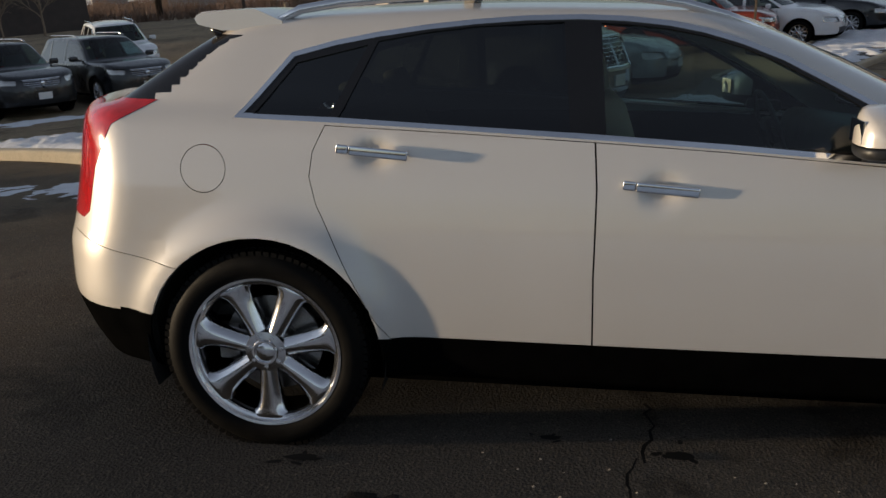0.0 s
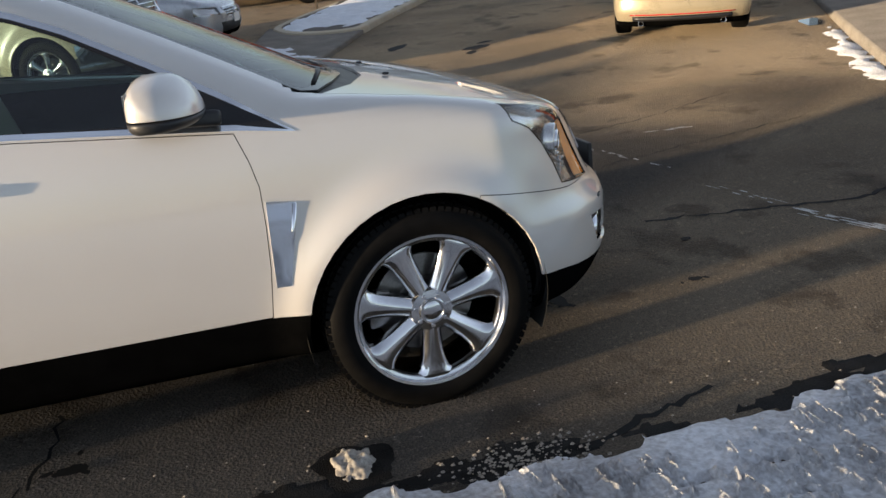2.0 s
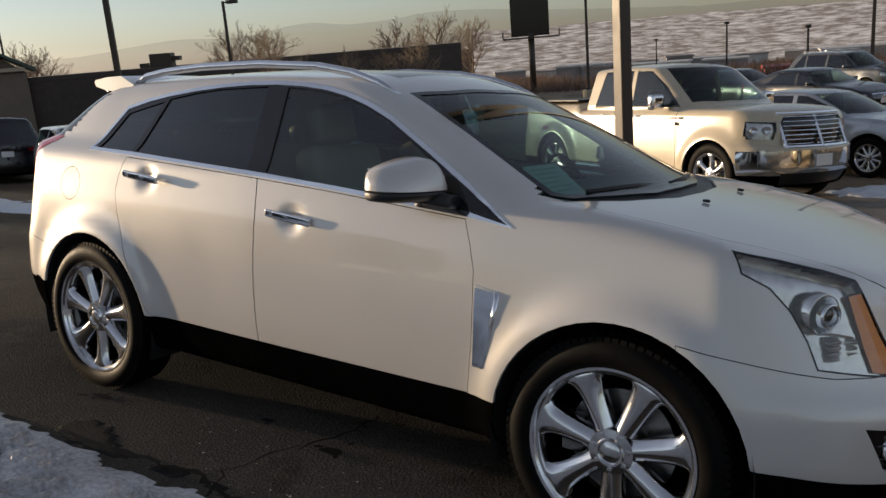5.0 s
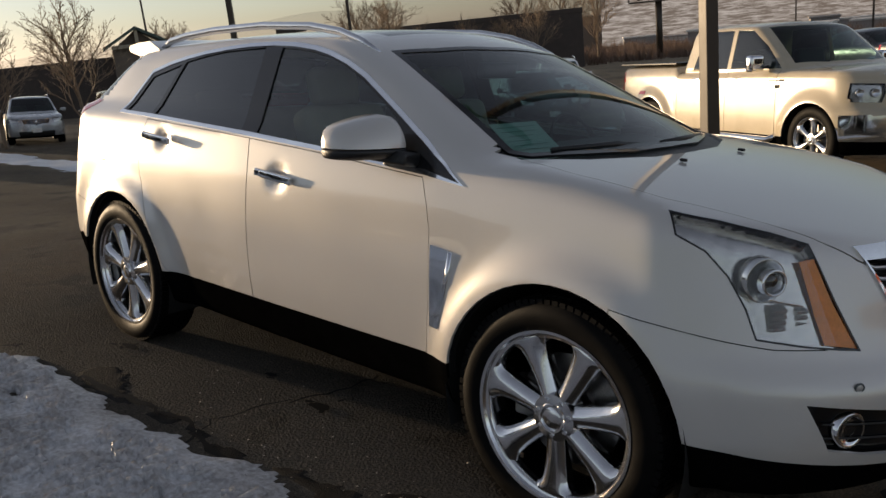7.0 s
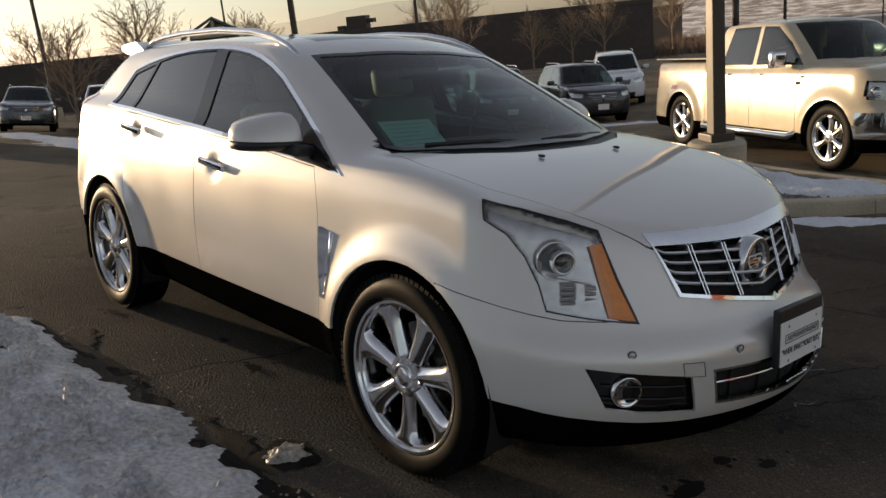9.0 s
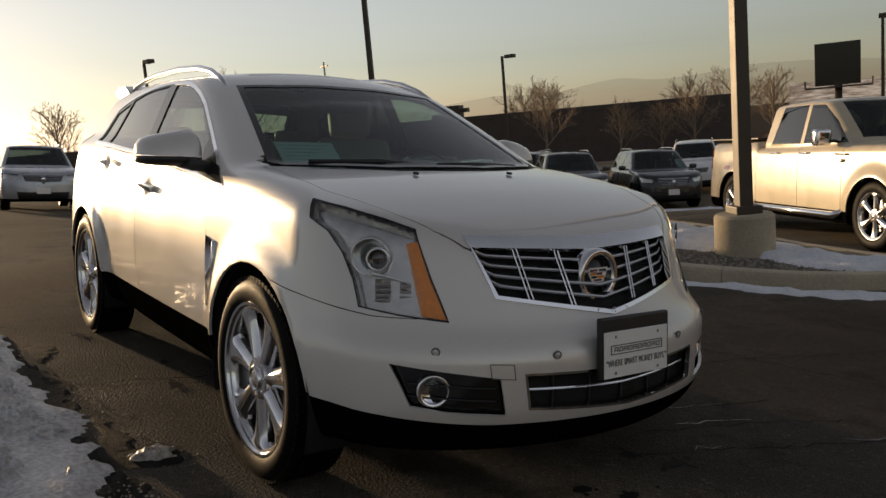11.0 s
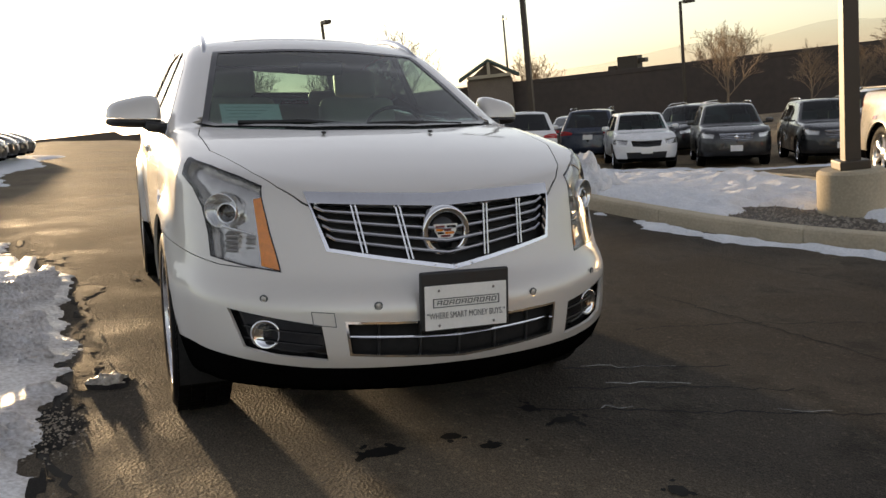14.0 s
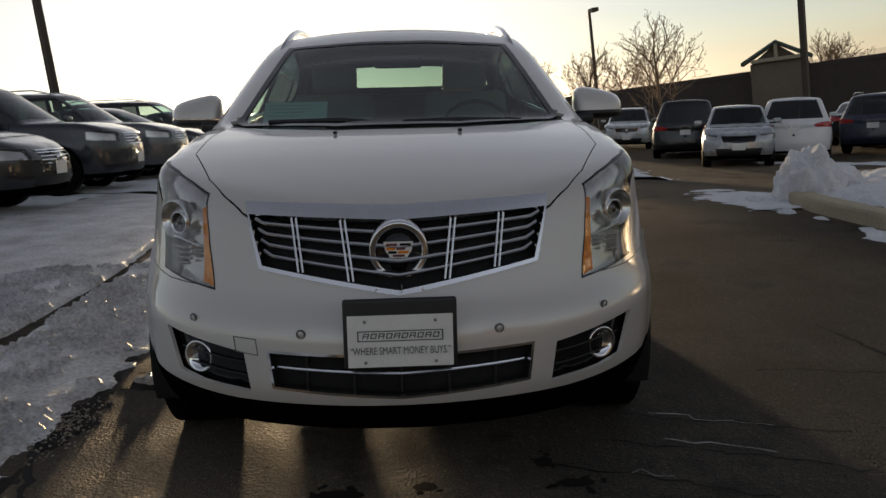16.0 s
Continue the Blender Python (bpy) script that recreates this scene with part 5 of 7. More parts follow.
        part("rear_valance", lay([(0.62 * t, 0.335) for t in np.linspace(-1, 1, 17)], 0.035), M["black_trim"], car, "black lower valance", True)
        part("reflector_strip", lay([(0.66 * t, 0.385) for t in np.linspace(-1, 1, 17)], 0.008), M["red_lens"], car, "thin red reflector strip", True)
        part("boot_badge", rounded((0.012, 0.085, 0.075), 0.012, pose(tail_x(S, 0, 1.035) - 0.004, 0, 1.035, 0, 30, 0)), M["chrome"], car, "plain chrome badge", True)
        for sg in (-1, 1):
            part("boot_joint", lay([(sg * 0.60, 1.03), (sg * 0.565, 0.95), (sg * 0.52, 0.85), (sg * 0.49, 0.76)], 0.004), M["inner"], car)
    if kind == "pickup":
        part("bed_cover", boxes(((S["rear"] + 0.12, -W + 0.14, 1.385), (S["tailb"] - 0.14, W - 0.14, 1.415), 0.01)), M["black_trim"], car, "black bed cover")
        for sg in (-1, 1):
            part("side_step", tube([(-1.15, sg * (W - 0.06), 0.44), (-1.05, sg * (W + 0.02), 0.38), (1.05, sg * (W + 0.02), 0.38), (1.15, sg * (W - 0.06), 0.44)], 0.045, 8), M["chrome"], car, "chrome side step", True)
            part("badge", rounded((0.22, 0.012, 0.03), 0.004, pose(1.12, sg * (W - 0.005), 1.16)), M["chrome"], car)
            part("badge_row", rounded((0.20, 0.012, 0.045), 0.004, pose(1.05, sg * (W + 0.0), 1.08)), M["disc"], car)
    if kind == "sedan":
        for sg in (-1, 1):
            b = lathe([(0.030, 0.0), (0.036, 0.0), (0.036, 0.10), (0.030, 0.10), (0.030, 0.0)], 16)
            part("exhaust_pipe", b, M["chrome"], car, "", True).matrix_basis = pose(S["rear"] + 0.09, sg * 0.52, 0.27, 0, 0, -90)
    return car


def repaint(car, paint):
    """Gives a copied car another paint on its painted parts."""
    painted = {M["paint_" + k].name for k in PAINT}
    for ob in car.children_recursive:
        if ob.type == "MESH" and ob.data.materials and ob.data.materials[0].name in painted:
            ob.material_slots[0].link = "OBJECT"
            ob.material_slots[0].material = M["paint_" + paint]
    return car


# ---- ground ----
def gz(x, y):
    """Height of the ground: a slope under the car that flattens out beyond the lane."""
    xe = min(max(x, -4), 4.5) * min(max((11 - y) / 6.5, 0), 1)
    f = y if y < 4.5 else 4.5 + 0.62 * (y - 4.5)
    f = max(f if f < 12.5 else 12.5 + 0.1 * (f - 12.5), -7.0 + 0.02 * (y + 7) if y < -7 else -7.0)
    low = -0.35 * min(max((-x - 5) / 6, 0), 1) * min(max((y - 2) / 5, 0), 1)
    rise = 0.14 * min(max((x - 5) / 3, 0), 1) * min(max((14 - y) / 5, 0), 1)
    r = math.hypot(x, y)
    far = -22 * (1 - math.exp(-max(r - 45, 0) / 420)) if y > 0 else 0
    return -0.0402 * xe - 0.1068 * f + low + rise + far * min(max(y / 30, 0), 1)


def on_ground(x, y, heading, dz=0.0, wb=2.7):
    """A pose on the ground, following its slope along and across."""
    a = radians(heading)
    c, s = math.cos(a), math.sin(a)
    p = (gz(x + c, y + s) - gz(x - c, y - s)) / 2
    q = (gz(x - s * 0.8, y + c * 0.8) - gz(x + s * 0.8, y - c * 0.8)) / 1.6
    return pose(x, y, gz(x, y) + dz, 0, 0, heading) @ pose(0, 0, 0, math.degrees(math.atan(q)), -math.degrees(math.atan(p)), 0)


def ground_material():
    """Worn asphalt: speckle, patches, tar, damp stains; beyond the lot, fields with thin snow."""
    m = bpy.data.materials.new("worn asphalt")
    m.use_nodes = True
    n, l = m.node_tree.nodes, m.node_tree.links
    b = n["Principled BSDF"]
    tc = n.new("ShaderNodeTexCoord")
    def noise_node(scale, detail, rough=0.5):
        k = n.new("ShaderNodeTexNoise")
        k.inputs["Scale"].default_value, k.inputs["Detail"].default_value, k.inputs["Roughness"].default_value = scale, detail, rough
        l.new(tc.outputs["Object"], k.inputs["Vector"])
        return k
    def ramp(src, *stops):
        r = n.new("ShaderNodeValToRGB")
        e = r.color_ramp.elements
        while len(e) < len(stops):
            e.new(0.5)
        for el, (p, c) in zip(e, stops):
            el.position, el.color = p, (*c, 1)
        l.new(src, r.inputs[0])
        return r
    def mix(mode, fac, a, bb):
        k = n.new("ShaderNodeMix")
        k.data_type, k.blend_type = "RGBA", mode
        if isinstance(fac, float):
            k.inputs[0].default_value = fac
        else:
            l.new(fac, k.inputs[0])
        l.new(a, k.inputs[6])
        l.new(bb, k.inputs[7])
        return k.outputs[2]
    speck = noise_node(170, 2)
    vor = n.new("ShaderNodeTexVoronoi")
    vor.inputs["Scale"].default_value = 75
    l.new(tc.outputs["Object"], vor.inputs["Vector"])
    patch = noise_node(0.45, 4)
    stain = noise_node(1.7, 5, 0.6)
    base = ramp(patch.outputs["Fac"], (0.35, (0.056, 0.050, 0.044)), (0.65, (0.092, 0.081, 0.068)))
    sp = ramp(speck.outputs["Fac"], (0.38, (0.66, 0.66, 0.66)), (0.64, (1.36, 1.33, 1.28)))
    c1 = mix("MULTIPLY", 1.0, base.outputs[0], sp.outputs[0])
    vo = ramp(vor.outputs["Color"], (0.76, (1, 1, 1)), (0.95, (2.5, 2.4, 2.2)))
    c2 = mix("MULTIPLY", 0.45, c1, vo.outputs[0])
    st = ramp(stain.outputs["Fac"], (0.56, (1, 1, 1)), (0.66, (0.45, 0.44, 0.43)))
    c3 = mix("MULTIPLY", 0.9, c2, st.outputs[0])
    # the open lane's sunlight is put into the colour; round the car the asphalt stays dark
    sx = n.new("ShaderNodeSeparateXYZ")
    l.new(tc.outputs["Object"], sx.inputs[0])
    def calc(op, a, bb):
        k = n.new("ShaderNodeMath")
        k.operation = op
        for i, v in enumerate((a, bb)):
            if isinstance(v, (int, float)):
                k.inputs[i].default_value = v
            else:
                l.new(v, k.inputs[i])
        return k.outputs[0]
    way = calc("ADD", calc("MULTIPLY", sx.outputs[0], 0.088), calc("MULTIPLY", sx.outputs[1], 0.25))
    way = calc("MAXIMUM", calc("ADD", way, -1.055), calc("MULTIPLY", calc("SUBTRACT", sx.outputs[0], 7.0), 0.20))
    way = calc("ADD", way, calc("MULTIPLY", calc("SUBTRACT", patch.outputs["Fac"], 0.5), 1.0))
    # brightness painted in behind the car and before its nose as well
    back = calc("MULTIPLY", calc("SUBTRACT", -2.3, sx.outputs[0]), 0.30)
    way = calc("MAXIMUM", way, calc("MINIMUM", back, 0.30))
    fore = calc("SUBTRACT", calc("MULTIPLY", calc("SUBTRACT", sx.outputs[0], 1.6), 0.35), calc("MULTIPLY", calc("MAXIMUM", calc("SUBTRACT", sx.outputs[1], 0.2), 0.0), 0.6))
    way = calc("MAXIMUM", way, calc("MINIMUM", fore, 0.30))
    lane_light = ramp(way, (0.0, (1, 1, 1)), (0.75, (3.7, 3.3, 2.7)))
    c4 = mix("MULTIPLY", 1.0, c3, lane_light.outputs[0])
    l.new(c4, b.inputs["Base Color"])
    rg = ramp(stain.outputs["Fac"], (0.45, (0.92, 0.92, 0.92)), (0.68, (0.62, 0.62, 0.62)))
    b.inputs["Specular IOR Level"].default_value = 0.05
    b.inputs["Diffuse Roughness"].default_value = 1.0
    l.new(rg.outputs[0], b.inputs["Roughness"])
    bp = n.new("ShaderNodeBump")
    bp.inputs["Strength"].default_value, bp.inputs["Distance"].default_value = 0.9, 0.008
    ad = n.new("ShaderNodeMath")
    ad.operation = "ADD"
    l.new(speck.outputs["Fac"], ad.inputs[0])
    l.new(vor.outputs["Distance"], ad.inputs[1])
    l.new(ad.outputs[0], bp.inputs["Height"])
    l.new(bp.outputs[0], b.inputs["Normal"])
    return m


def field_material():
    m = mat("winter fields with thin snow", (0.10, 0.078, 0.062), 0.95, 0, 0, 0.035, 0.22, 0.0, color2=(0.46, 0.44, 0.43), spec=0.0, soft=1.0)
    return m


def build_ground():
    xs = sorted(set([round(float(v), 3) for v in np.r_[np.arange(-24, 24.1, 0.5), np.geomspace(25, 4500, 30), -np.geomspace(25, 4500, 30)]]))
    ys = sorted(set([round(float(v), 3) for v in np.r_[np.arange(-12, 30.1, 0.5), np.geomspace(31, 4500, 34), -np.geomspace(13, 4500, 22)]]))
    V = [(x, y, gz(x, y)) for y in ys for x in xs]
    n = len(xs)
    F = [(j * n + i, j * n + i + 1, (j + 1) * n + i + 1, (j + 1) * n + i) for j in range(len(ys) - 1) for i in range(n - 1)]
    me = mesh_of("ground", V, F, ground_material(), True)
    me.materials.append(field_material())
    for p in me.polygons:
        if p.center.y > 62 or abs(p.center.x) > 90 or p.center.y < -60:
            p.material_index = 1
    tagged(new("ground", me), "dark worn asphalt forecourt sloping gently down", "ground", kind="structure")


def smooth_outline(poly, n=6):
    """A rounded closed outline through the given corners."""
    out = []
    P = [Vector(p) for p in poly]
    for i in range(len(P)):
        a, b, c, d = P[i - 1], P[i], P[(i + 1) % len(P)], P[(i + 2) % len(P)]
        for k in range(n):
            t = k / n
            out.append(0.5 * ((2 * b) + (c - a) * t + (2 * a - 5 * b + 4 * c - d) * t * t + (3 * b - a - 3 * c + d) * t ** 3))
    return out


def slab(name, poly, height, material, label, category, kind="structure", edge=0.03, sink=0.15):
    """A raised area over the sloping ground, with a rounded upper edge."""
    bm = bmesh.new()
    c = sum((Vector(p) for p in poly), Vector((0, 0))) / len(poly)
    def ring(scale_in, h):
        out = []
        for i, p in enumerate(poly):
            a, b = Vector(poly[i - 1]), Vector(poly[(i + 1) % len(poly)])
            d = (b - a).normalized()
            nrm = Vector((-d.y, d.x))
            q = Vector(p) + nrm * scale_in
            out.append(bm.verts.new((q.x, q.y, gz(q.x, q.y) + h)))
        return out
    area = sum(poly[i - 1][0] * poly[i][1] - poly[i][0] * poly[i - 1][1] for i in range(len(poly)))
    sg = 1 if area > 0 else -1
    rings = [ring(0, -sink), ring(0, height - edge), ring(sg * edge * 0.3, height - edge * 0.3), ring(sg * edge, height)]
    for p, q in zip(rings, rings[1:]):
        for i in range(len(p)):
            bm.faces.new((p[i - 1], p[i], q[i], q[i - 1]))
    bmesh.ops.triangle_fill(bm, edges=[bm.edges.get((rings[-1][i - 1], rings[-1][i])) for i in range(len(poly))], use_beauty=True)
    bmesh.ops.recalc_face_normals(bm, faces=bm.faces)
    me = bpy.data.meshes.new(name)
    bm.to_mesh(me)
    bm.free()
    me.materials.append(material)
    return tagged(new(name, me), label, category, kind=kind)


def snow_sheet(name, x0, x1, y0, y1, keep, thick, label, step=0.08, lump=0.03, base=None, seed=0.0, parent=None, material=None):
    """Lumpy snow on the ground: thick where keep(x, y) is well above zero, thinning out to an uneven edge."""
    V, F, idx = [], [], {}
    nx, ny = int((x1 - x0) / step) + 1, int((y1 - y0) / step) + 1
    H = np.full((nx, ny), -1.0)
    for i in range(nx):
        for j in range(ny):
            x, y = x0 + i * step, y0 + j * step
            k = keep(x, y) + 0.16 * noise.noise(Vector((x * 1.7 + seed, y * 1.7, seed))) + 0.09 * noise.noise(Vector((x * 5.1, y * 5.1 + seed, 3.0))) + 0.05 * noise.noise(Vector((x * 13, y * 13, seed)))
            H[i, j] = k
    for i in range(nx):
        for j in range(ny):
            x, y = x0 + i * step, y0 + j * step
            k = H[i, j]
            rise = 1 - math.exp(-max(k, 0) / 0.10)
            h = thick * rise + lump * rise * (noise.noise(Vector((x * 2.6, y * 2.6, 7.0 + seed))) + 0.6 * noise.noise(Vector((x * 7.5, y * 7.5, 1.0 + seed))) + 0.3 * noise.noise(Vector((x * 19, y * 19, seed)))) - (0.02 if k <= 0 else 0.0)
            g = (base or gz)(x, y)
            idx[i, j] = len(V)
            V.append((x, y, g + h))
    for i in range(nx - 1):
        for j in range(ny - 1):
            if max(H[i, j], H[i + 1, j], H[i, j + 1], H[i + 1, j + 1]) > -0.0:
                F.append((idx[i, j], idx[i + 1, j], idx[i + 1, j + 1], idx[i, j + 1]))
    used = sorted({v for f in F for v in f})
    remap = {v: k for k, v in enumerate(used)}
    me = mesh_of(name, [V[v] for v in used], [tuple(remap[v] for v in f) for f in F], material or M["snow"], True)
    return tagged(new(name, me), label, "snow", kind="stuff")


build_ground()
ISLAND = smooth_outline([(-3.7, 4.05), (-1.87, 4.19), (-0.9, 4.43), (-0.05, 4.87), (0.45, 5.4), (0.85, 6.1), (0.95, 6.6), (0.2, 6.75), (-1.2, 7.0), (-3.6, 8.05), (-7.3, 8.7), (-9.8, 8.4), (-9.6, 7.9), (-6.4, 5.9), (-4.2, 4.35)], 5)
ISLAND = [tuple(p) for p in ISLAND]
ISLAND2 = [tuple(p) for p in smooth_outline([(3.9, 11.2), (4.7, 12.6), (9.5, 20.6), (15.8, 31.5), (14.2, 32.6), (8.3, 23.2), (3.2, 14.4), (2.6, 12.4), (3.0, 11.4)], 4)]


def kerb_stones(outline, group, width=0.15, height=0.15, long=1.6):
    """Cast concrete kerb along an outline, one stone after another with thin joints, under one thing."""
    root = thing("kerb", "worn tan concrete kerb round a planted island", "kerb", kind="structure")
    P = [Vector(p) for p in outline] + [Vector(outline[0])]
    dist = [0.0]
    for a, b in zip(P, P[1:]):
        dist.append(dist[-1] + (b - a).length)
    area = sum(P[i].x * P[i + 1].y - P[i + 1].x * P[i].y for i in range(len(P) - 1))
    sg = 1 if area > 0 else -1
    def at(s):
        k = max(i for i in range(len(dist) - 1) if dist[i] <= s + 1e-9)
        t = (s - dist[k]) / max(dist[k + 1] - dist[k], 1e-9)
        return P[k].lerp(P[k + 1], min(t, 1)), (P[k + 1] - P[k]).normalized()
    s, total = 0.0, dist[-1]
    while s < total - 0.3:
        e = min(s + long, total)
        bm = bmesh.new()
        rings = []
        for k in range(6):
            p, d = at(min(s + 0.004 + (e - s - 0.008) * k / 5, total - 1e-4))
            nr = Vector((-d.y, d.x)) * sg
            g = gz(p.x, p.y)
            ring = []
            for o, h in ((-0.02, -0.12), (0.0, height - 0.035), (0.012, height - 0.010), (0.035, height), (width, height), (width, -0.12)):
                q = p + nr * o
                ring.append(bm.verts.new((q.x, q.y, g + h + 0.003 * noise.noise(Vector((q.x * 3, q.y * 3, h))))))
            rings.append(ring)
        for p, q in zip(rings, rings[1:]):
            for k in range(6):
                bm.faces.new((p[k], p[(k + 1) % 6], q[(k + 1) % 6], q[k]))
        bm.faces.new(rings[0][::-1])
        bm.faces.new(rings[-1])
        bmesh.ops.recalc_face_normals(bm, faces=bm.faces)
        part("kerb_stone", bm, M["concrete"], root)
        s = e
    return root


def strip_distance(line, x, y):
    """Distance from an open line of points."""
    p, best = Vector((x, y)), 1e9
    for a, b in zip(line, line[1:]):
        a, b = Vector(a), Vector(b)
        t = max(0, min(1, (p - a).dot(b - a) / (b - a).length_squared))
        best = min(best, (p - a.lerp(b, t)).length)
    return best


def edge_distance(poly, x, y):
    """Distance to the outline, positive inside."""
    best = 1e9
    p = Vector((x, y))
    for a, b in zip(poly, poly[1:] + poly[:1]):
        a, b = Vector(a), Vector(b)
        d = b - a
        t = max(0, min(1, (p - a).dot(d) / max(d.length_squared, 1e-9)))
        best = min(best, (p - a - d * t).length)
    return best if inside(poly, x, y) else -best


slab("island_bed", inset(ISLAND, 0.07), 0.10, M["gravel"], "dark gravel bed of a planted island", "gravel bed", edge=0.01)
kerb_stones(ISLAND, "")
bedz = lambda x, y: gz(x, y) + 0.10


def island_snow(x, y):
    d = edge_distance(ISLAND, x, y) - 0.30
    bare = 0.95 - math.hypot((x + 1.2) / 1.5, (y - 5.35) / 0.8)
    bare2 = 0.7 - math.hypot((x - 0.1) / 0.9, (y - 5.4) / 0.35)
    return min(d, 0.5) - max(bare, 0) * 1.2 - max(bare2, 0) * 1.0


snow_sheet("island_snow", -10.0, 1.2, 4.0, 8.9, island_snow, 0.075, "crusted white snow lying over the island bed", 0.055, 0.075, bedz, 2.0)
slab("far_island_bed", inset(ISLAND2, 0.07), 0.10, M["gravel"], "strip of gravel between parking rows", "gravel bed", edge=0.01)
kerb_stones(ISLAND2, "", height=0.12)
APRON = [(1.45, 6.6), (2.27, 7.9), (3.25, 9.8), (4.05, 11.45), (4.2, 12.2), (3.4, 12.6), (2.5, 13.2), (2.1, 11.6), (1.0, 9.6), (0.4, 8.2), (0.75, 7.0)]
slab("ramp_apron", APRON, 0.085, M["shaded_concrete"], "worn concrete apron at the end of a parking strip", "pavement", edge=0.03)
snow_sheet("far_island_snow", 2.4, 15.6, 11.0, 34.4, lambda x, y: min(edge_distance(ISLAND2, x, y) - 0.15, 0.5, (y - 12.0) * 0.5) - 0.9 * max(noise.noise(Vector((x * 1.6, y * 1.6, 4.0))) - 0.05, 0) - 0.5 * max(noise.noise(Vector((x * 4.0, y * 4.0, 8.0))) - 0.1, 0), 0.06, "thin patchy snow on the strip between parking rows", 0.11, 0.05, bedz, 5.0)

# slush along the kerb and the ploughed heap at the island's end
snow_sheet("kerb_slush", -4.2, 0.9, 3.55, 5.4, lambda x, y: 0.13 - 0.30 * max(noise.noise(Vector((x * 2.3, y * 2.3, 1.5))), 0) - abs(edge_distance(ISLAND, x, y) + 0.18 + 0.05 * math.sin(x * 3)) if x > -3.6 else 0.25 - math.hypot(x + 3.75, y - 4.0), 0.045, "grey slush along the kerb", 0.045, 0.045, None, 9.0)


def snow_heap(cx, cy, rx, ry, h, label, seed):
    bm = bmesh.new()
    bmesh.ops.create_icosphere(bm, subdivisions=5, radius=1)
    g = gz(cx, cy)
    for v in bm.verts:
        p = v.co.copy()
        k = 1 + 0.22 * noise.noise(p * 2.3 + Vector((seed, 0, 0))) + 0.14 * noise.noise(p * 6.0 + Vector((0, seed, 0))) + 0.07 * noise.noise(p * 15)
        v.co = Vector((cx + p.x * rx * k, cy + p.y * ry * k, g - 0.05 + max(p.z, -0.1) ** 1 * h * k))
    me = bpy.data.meshes.new("snow_mound")
    bm.to_mesh(me)
    bm.free()
    me.materials.append(M["snow"])
    me.shade_smooth()
    return tagged(new("snow_mound", me), label, "snow heap")


snow_heap(-3.95, 4.35, 0.42, 0.36, 0.62, "ploughed heap of lumpy snow at the island's end", 1.0)
snow_heap(-4.35, 4.75, 0.55, 0.45, 0.42, "lower heap of crusted snow beside a kerb", 4.0)
snow_heap(-4.0, 3.75, 0.16, 0.13, 0.12, "broken lump of ploughed snow on asphalt", 6.0)
snow_heap(-3.3, 3.78, 0.12, 0.10, 0.09, "broken lump of ploughed snow on asphalt", 8.0)
snow_sheet("heap_scatter", -6.2, -3.4, 3.2, 5.2, lambda x, y: 0.30 - math.hypot((x + 4.4) / 2.4, (y - 3.95) / 0.75) * 0.45, 0.03, "scattered snow crumbs round the heap", 0.06, 0.03, None, 12.0)


# the snowy verge beside the car
def verge(x, y):
    edge = -1.37 + 0.04 * math.sin(2.3 * x) - 0.16 * noise.noise(Vector((x * 1.7 + 20.0, -2.41, 20.0)))
    if x < -1.3:
        edge -= 0.38 * (-1.3 - x)
    gutter = 0.30 - abs(y + 2.14 + 0.03 * math.sin(x * 1.3)) * 2.6
    track = max(0.0, 1 - abs(y + 1.67 + 0.02 * math.sin(x * 0.8)) / 0.035) + max(0.0, 1 - abs(y + 1.83 + 0.02 * math.sin(x * 0.8)) / 0.03)
    return min(edge - y, 0.45, (6.1 - x + 0.25 * math.sin(3 * y)) * 0.6) - max(gutter, 0) * 2.6 - 0.30 * track * (0.75 + 0.25 * math.sin(x * 23))


snow_sheet("verge_snow", -7.5, 6.5, -4.4, -0.7, verge, 0.030, "trodden, icy snow with tyre tracks along the lane", 0.026, 0.011, None, 20.0, material=M["ice_snow"])
def verge_top(x, y):
    k = verge(x, y) + 0.16 * noise.noise(Vector((x * 1.7 + 20.0, y * 1.7, 20.0))) + 0.09 * noise.noise(Vector((x * 5.1, y * 5.1 + 20.0, 3.0)))
    rise = 1 - math.exp(-max(k, 0) / 0.10)
    return k, gz(x, y) + 0.030 * rise + 0.009 * rise * (noise.noise(Vector((x * 2.6, y * 2.6, 27.0))) + 0.6 * noise.noise(Vector((x * 7.5, y * 7.5, 21.0))))


# crusty ridges and tread marks pressed across the trodden snow
rndv = random.Random(31)
RV, RF = [], []
while len(RV) < 6 * 2600:
    x, y = rndv.uniform(-1.5, 4.6), rndv.uniform(-2.9, -1.2)
    k, z = verge_top(x, y)
    if k < 0.11 or noise.noise(Vector((x * 2.1, y * 3.0, 5.0))) < -0.18:
        continue
    lane = abs(y + 1.75) < 0.14
    x = round(x / 0.055) * 0.055 + rndv.gauss(0, 0.006) if lane else x
    ln, w, h = rndv.uniform(0.02, 0.05) if lane else rndv.uniform(0.015, 0.07), rndv.uniform(0.007, 0.018), rndv.uniform(0.018, 0.034)
    a = rndv.gauss(0, 0.25)
    i = len(RV)
    for s, t, e in ((-1, -1, -0.01), (1, -1, -0.01), (-0.2, -0.7, h), (-1, 1, -0.01), (1, 1, -0.01), (-0.2, 0.6, h * rndv.uniform(0.5, 1.0))):
        RV.append((x + s * w + t * ln * math.sin(a), y + t * ln * math.cos(a), z + e))
    RF += [(i, i + 2, i + 5, i + 3), (i + 1, i + 4, i + 5, i + 2), (i, i + 1, i + 2), (i + 3, i + 5, i + 4)]
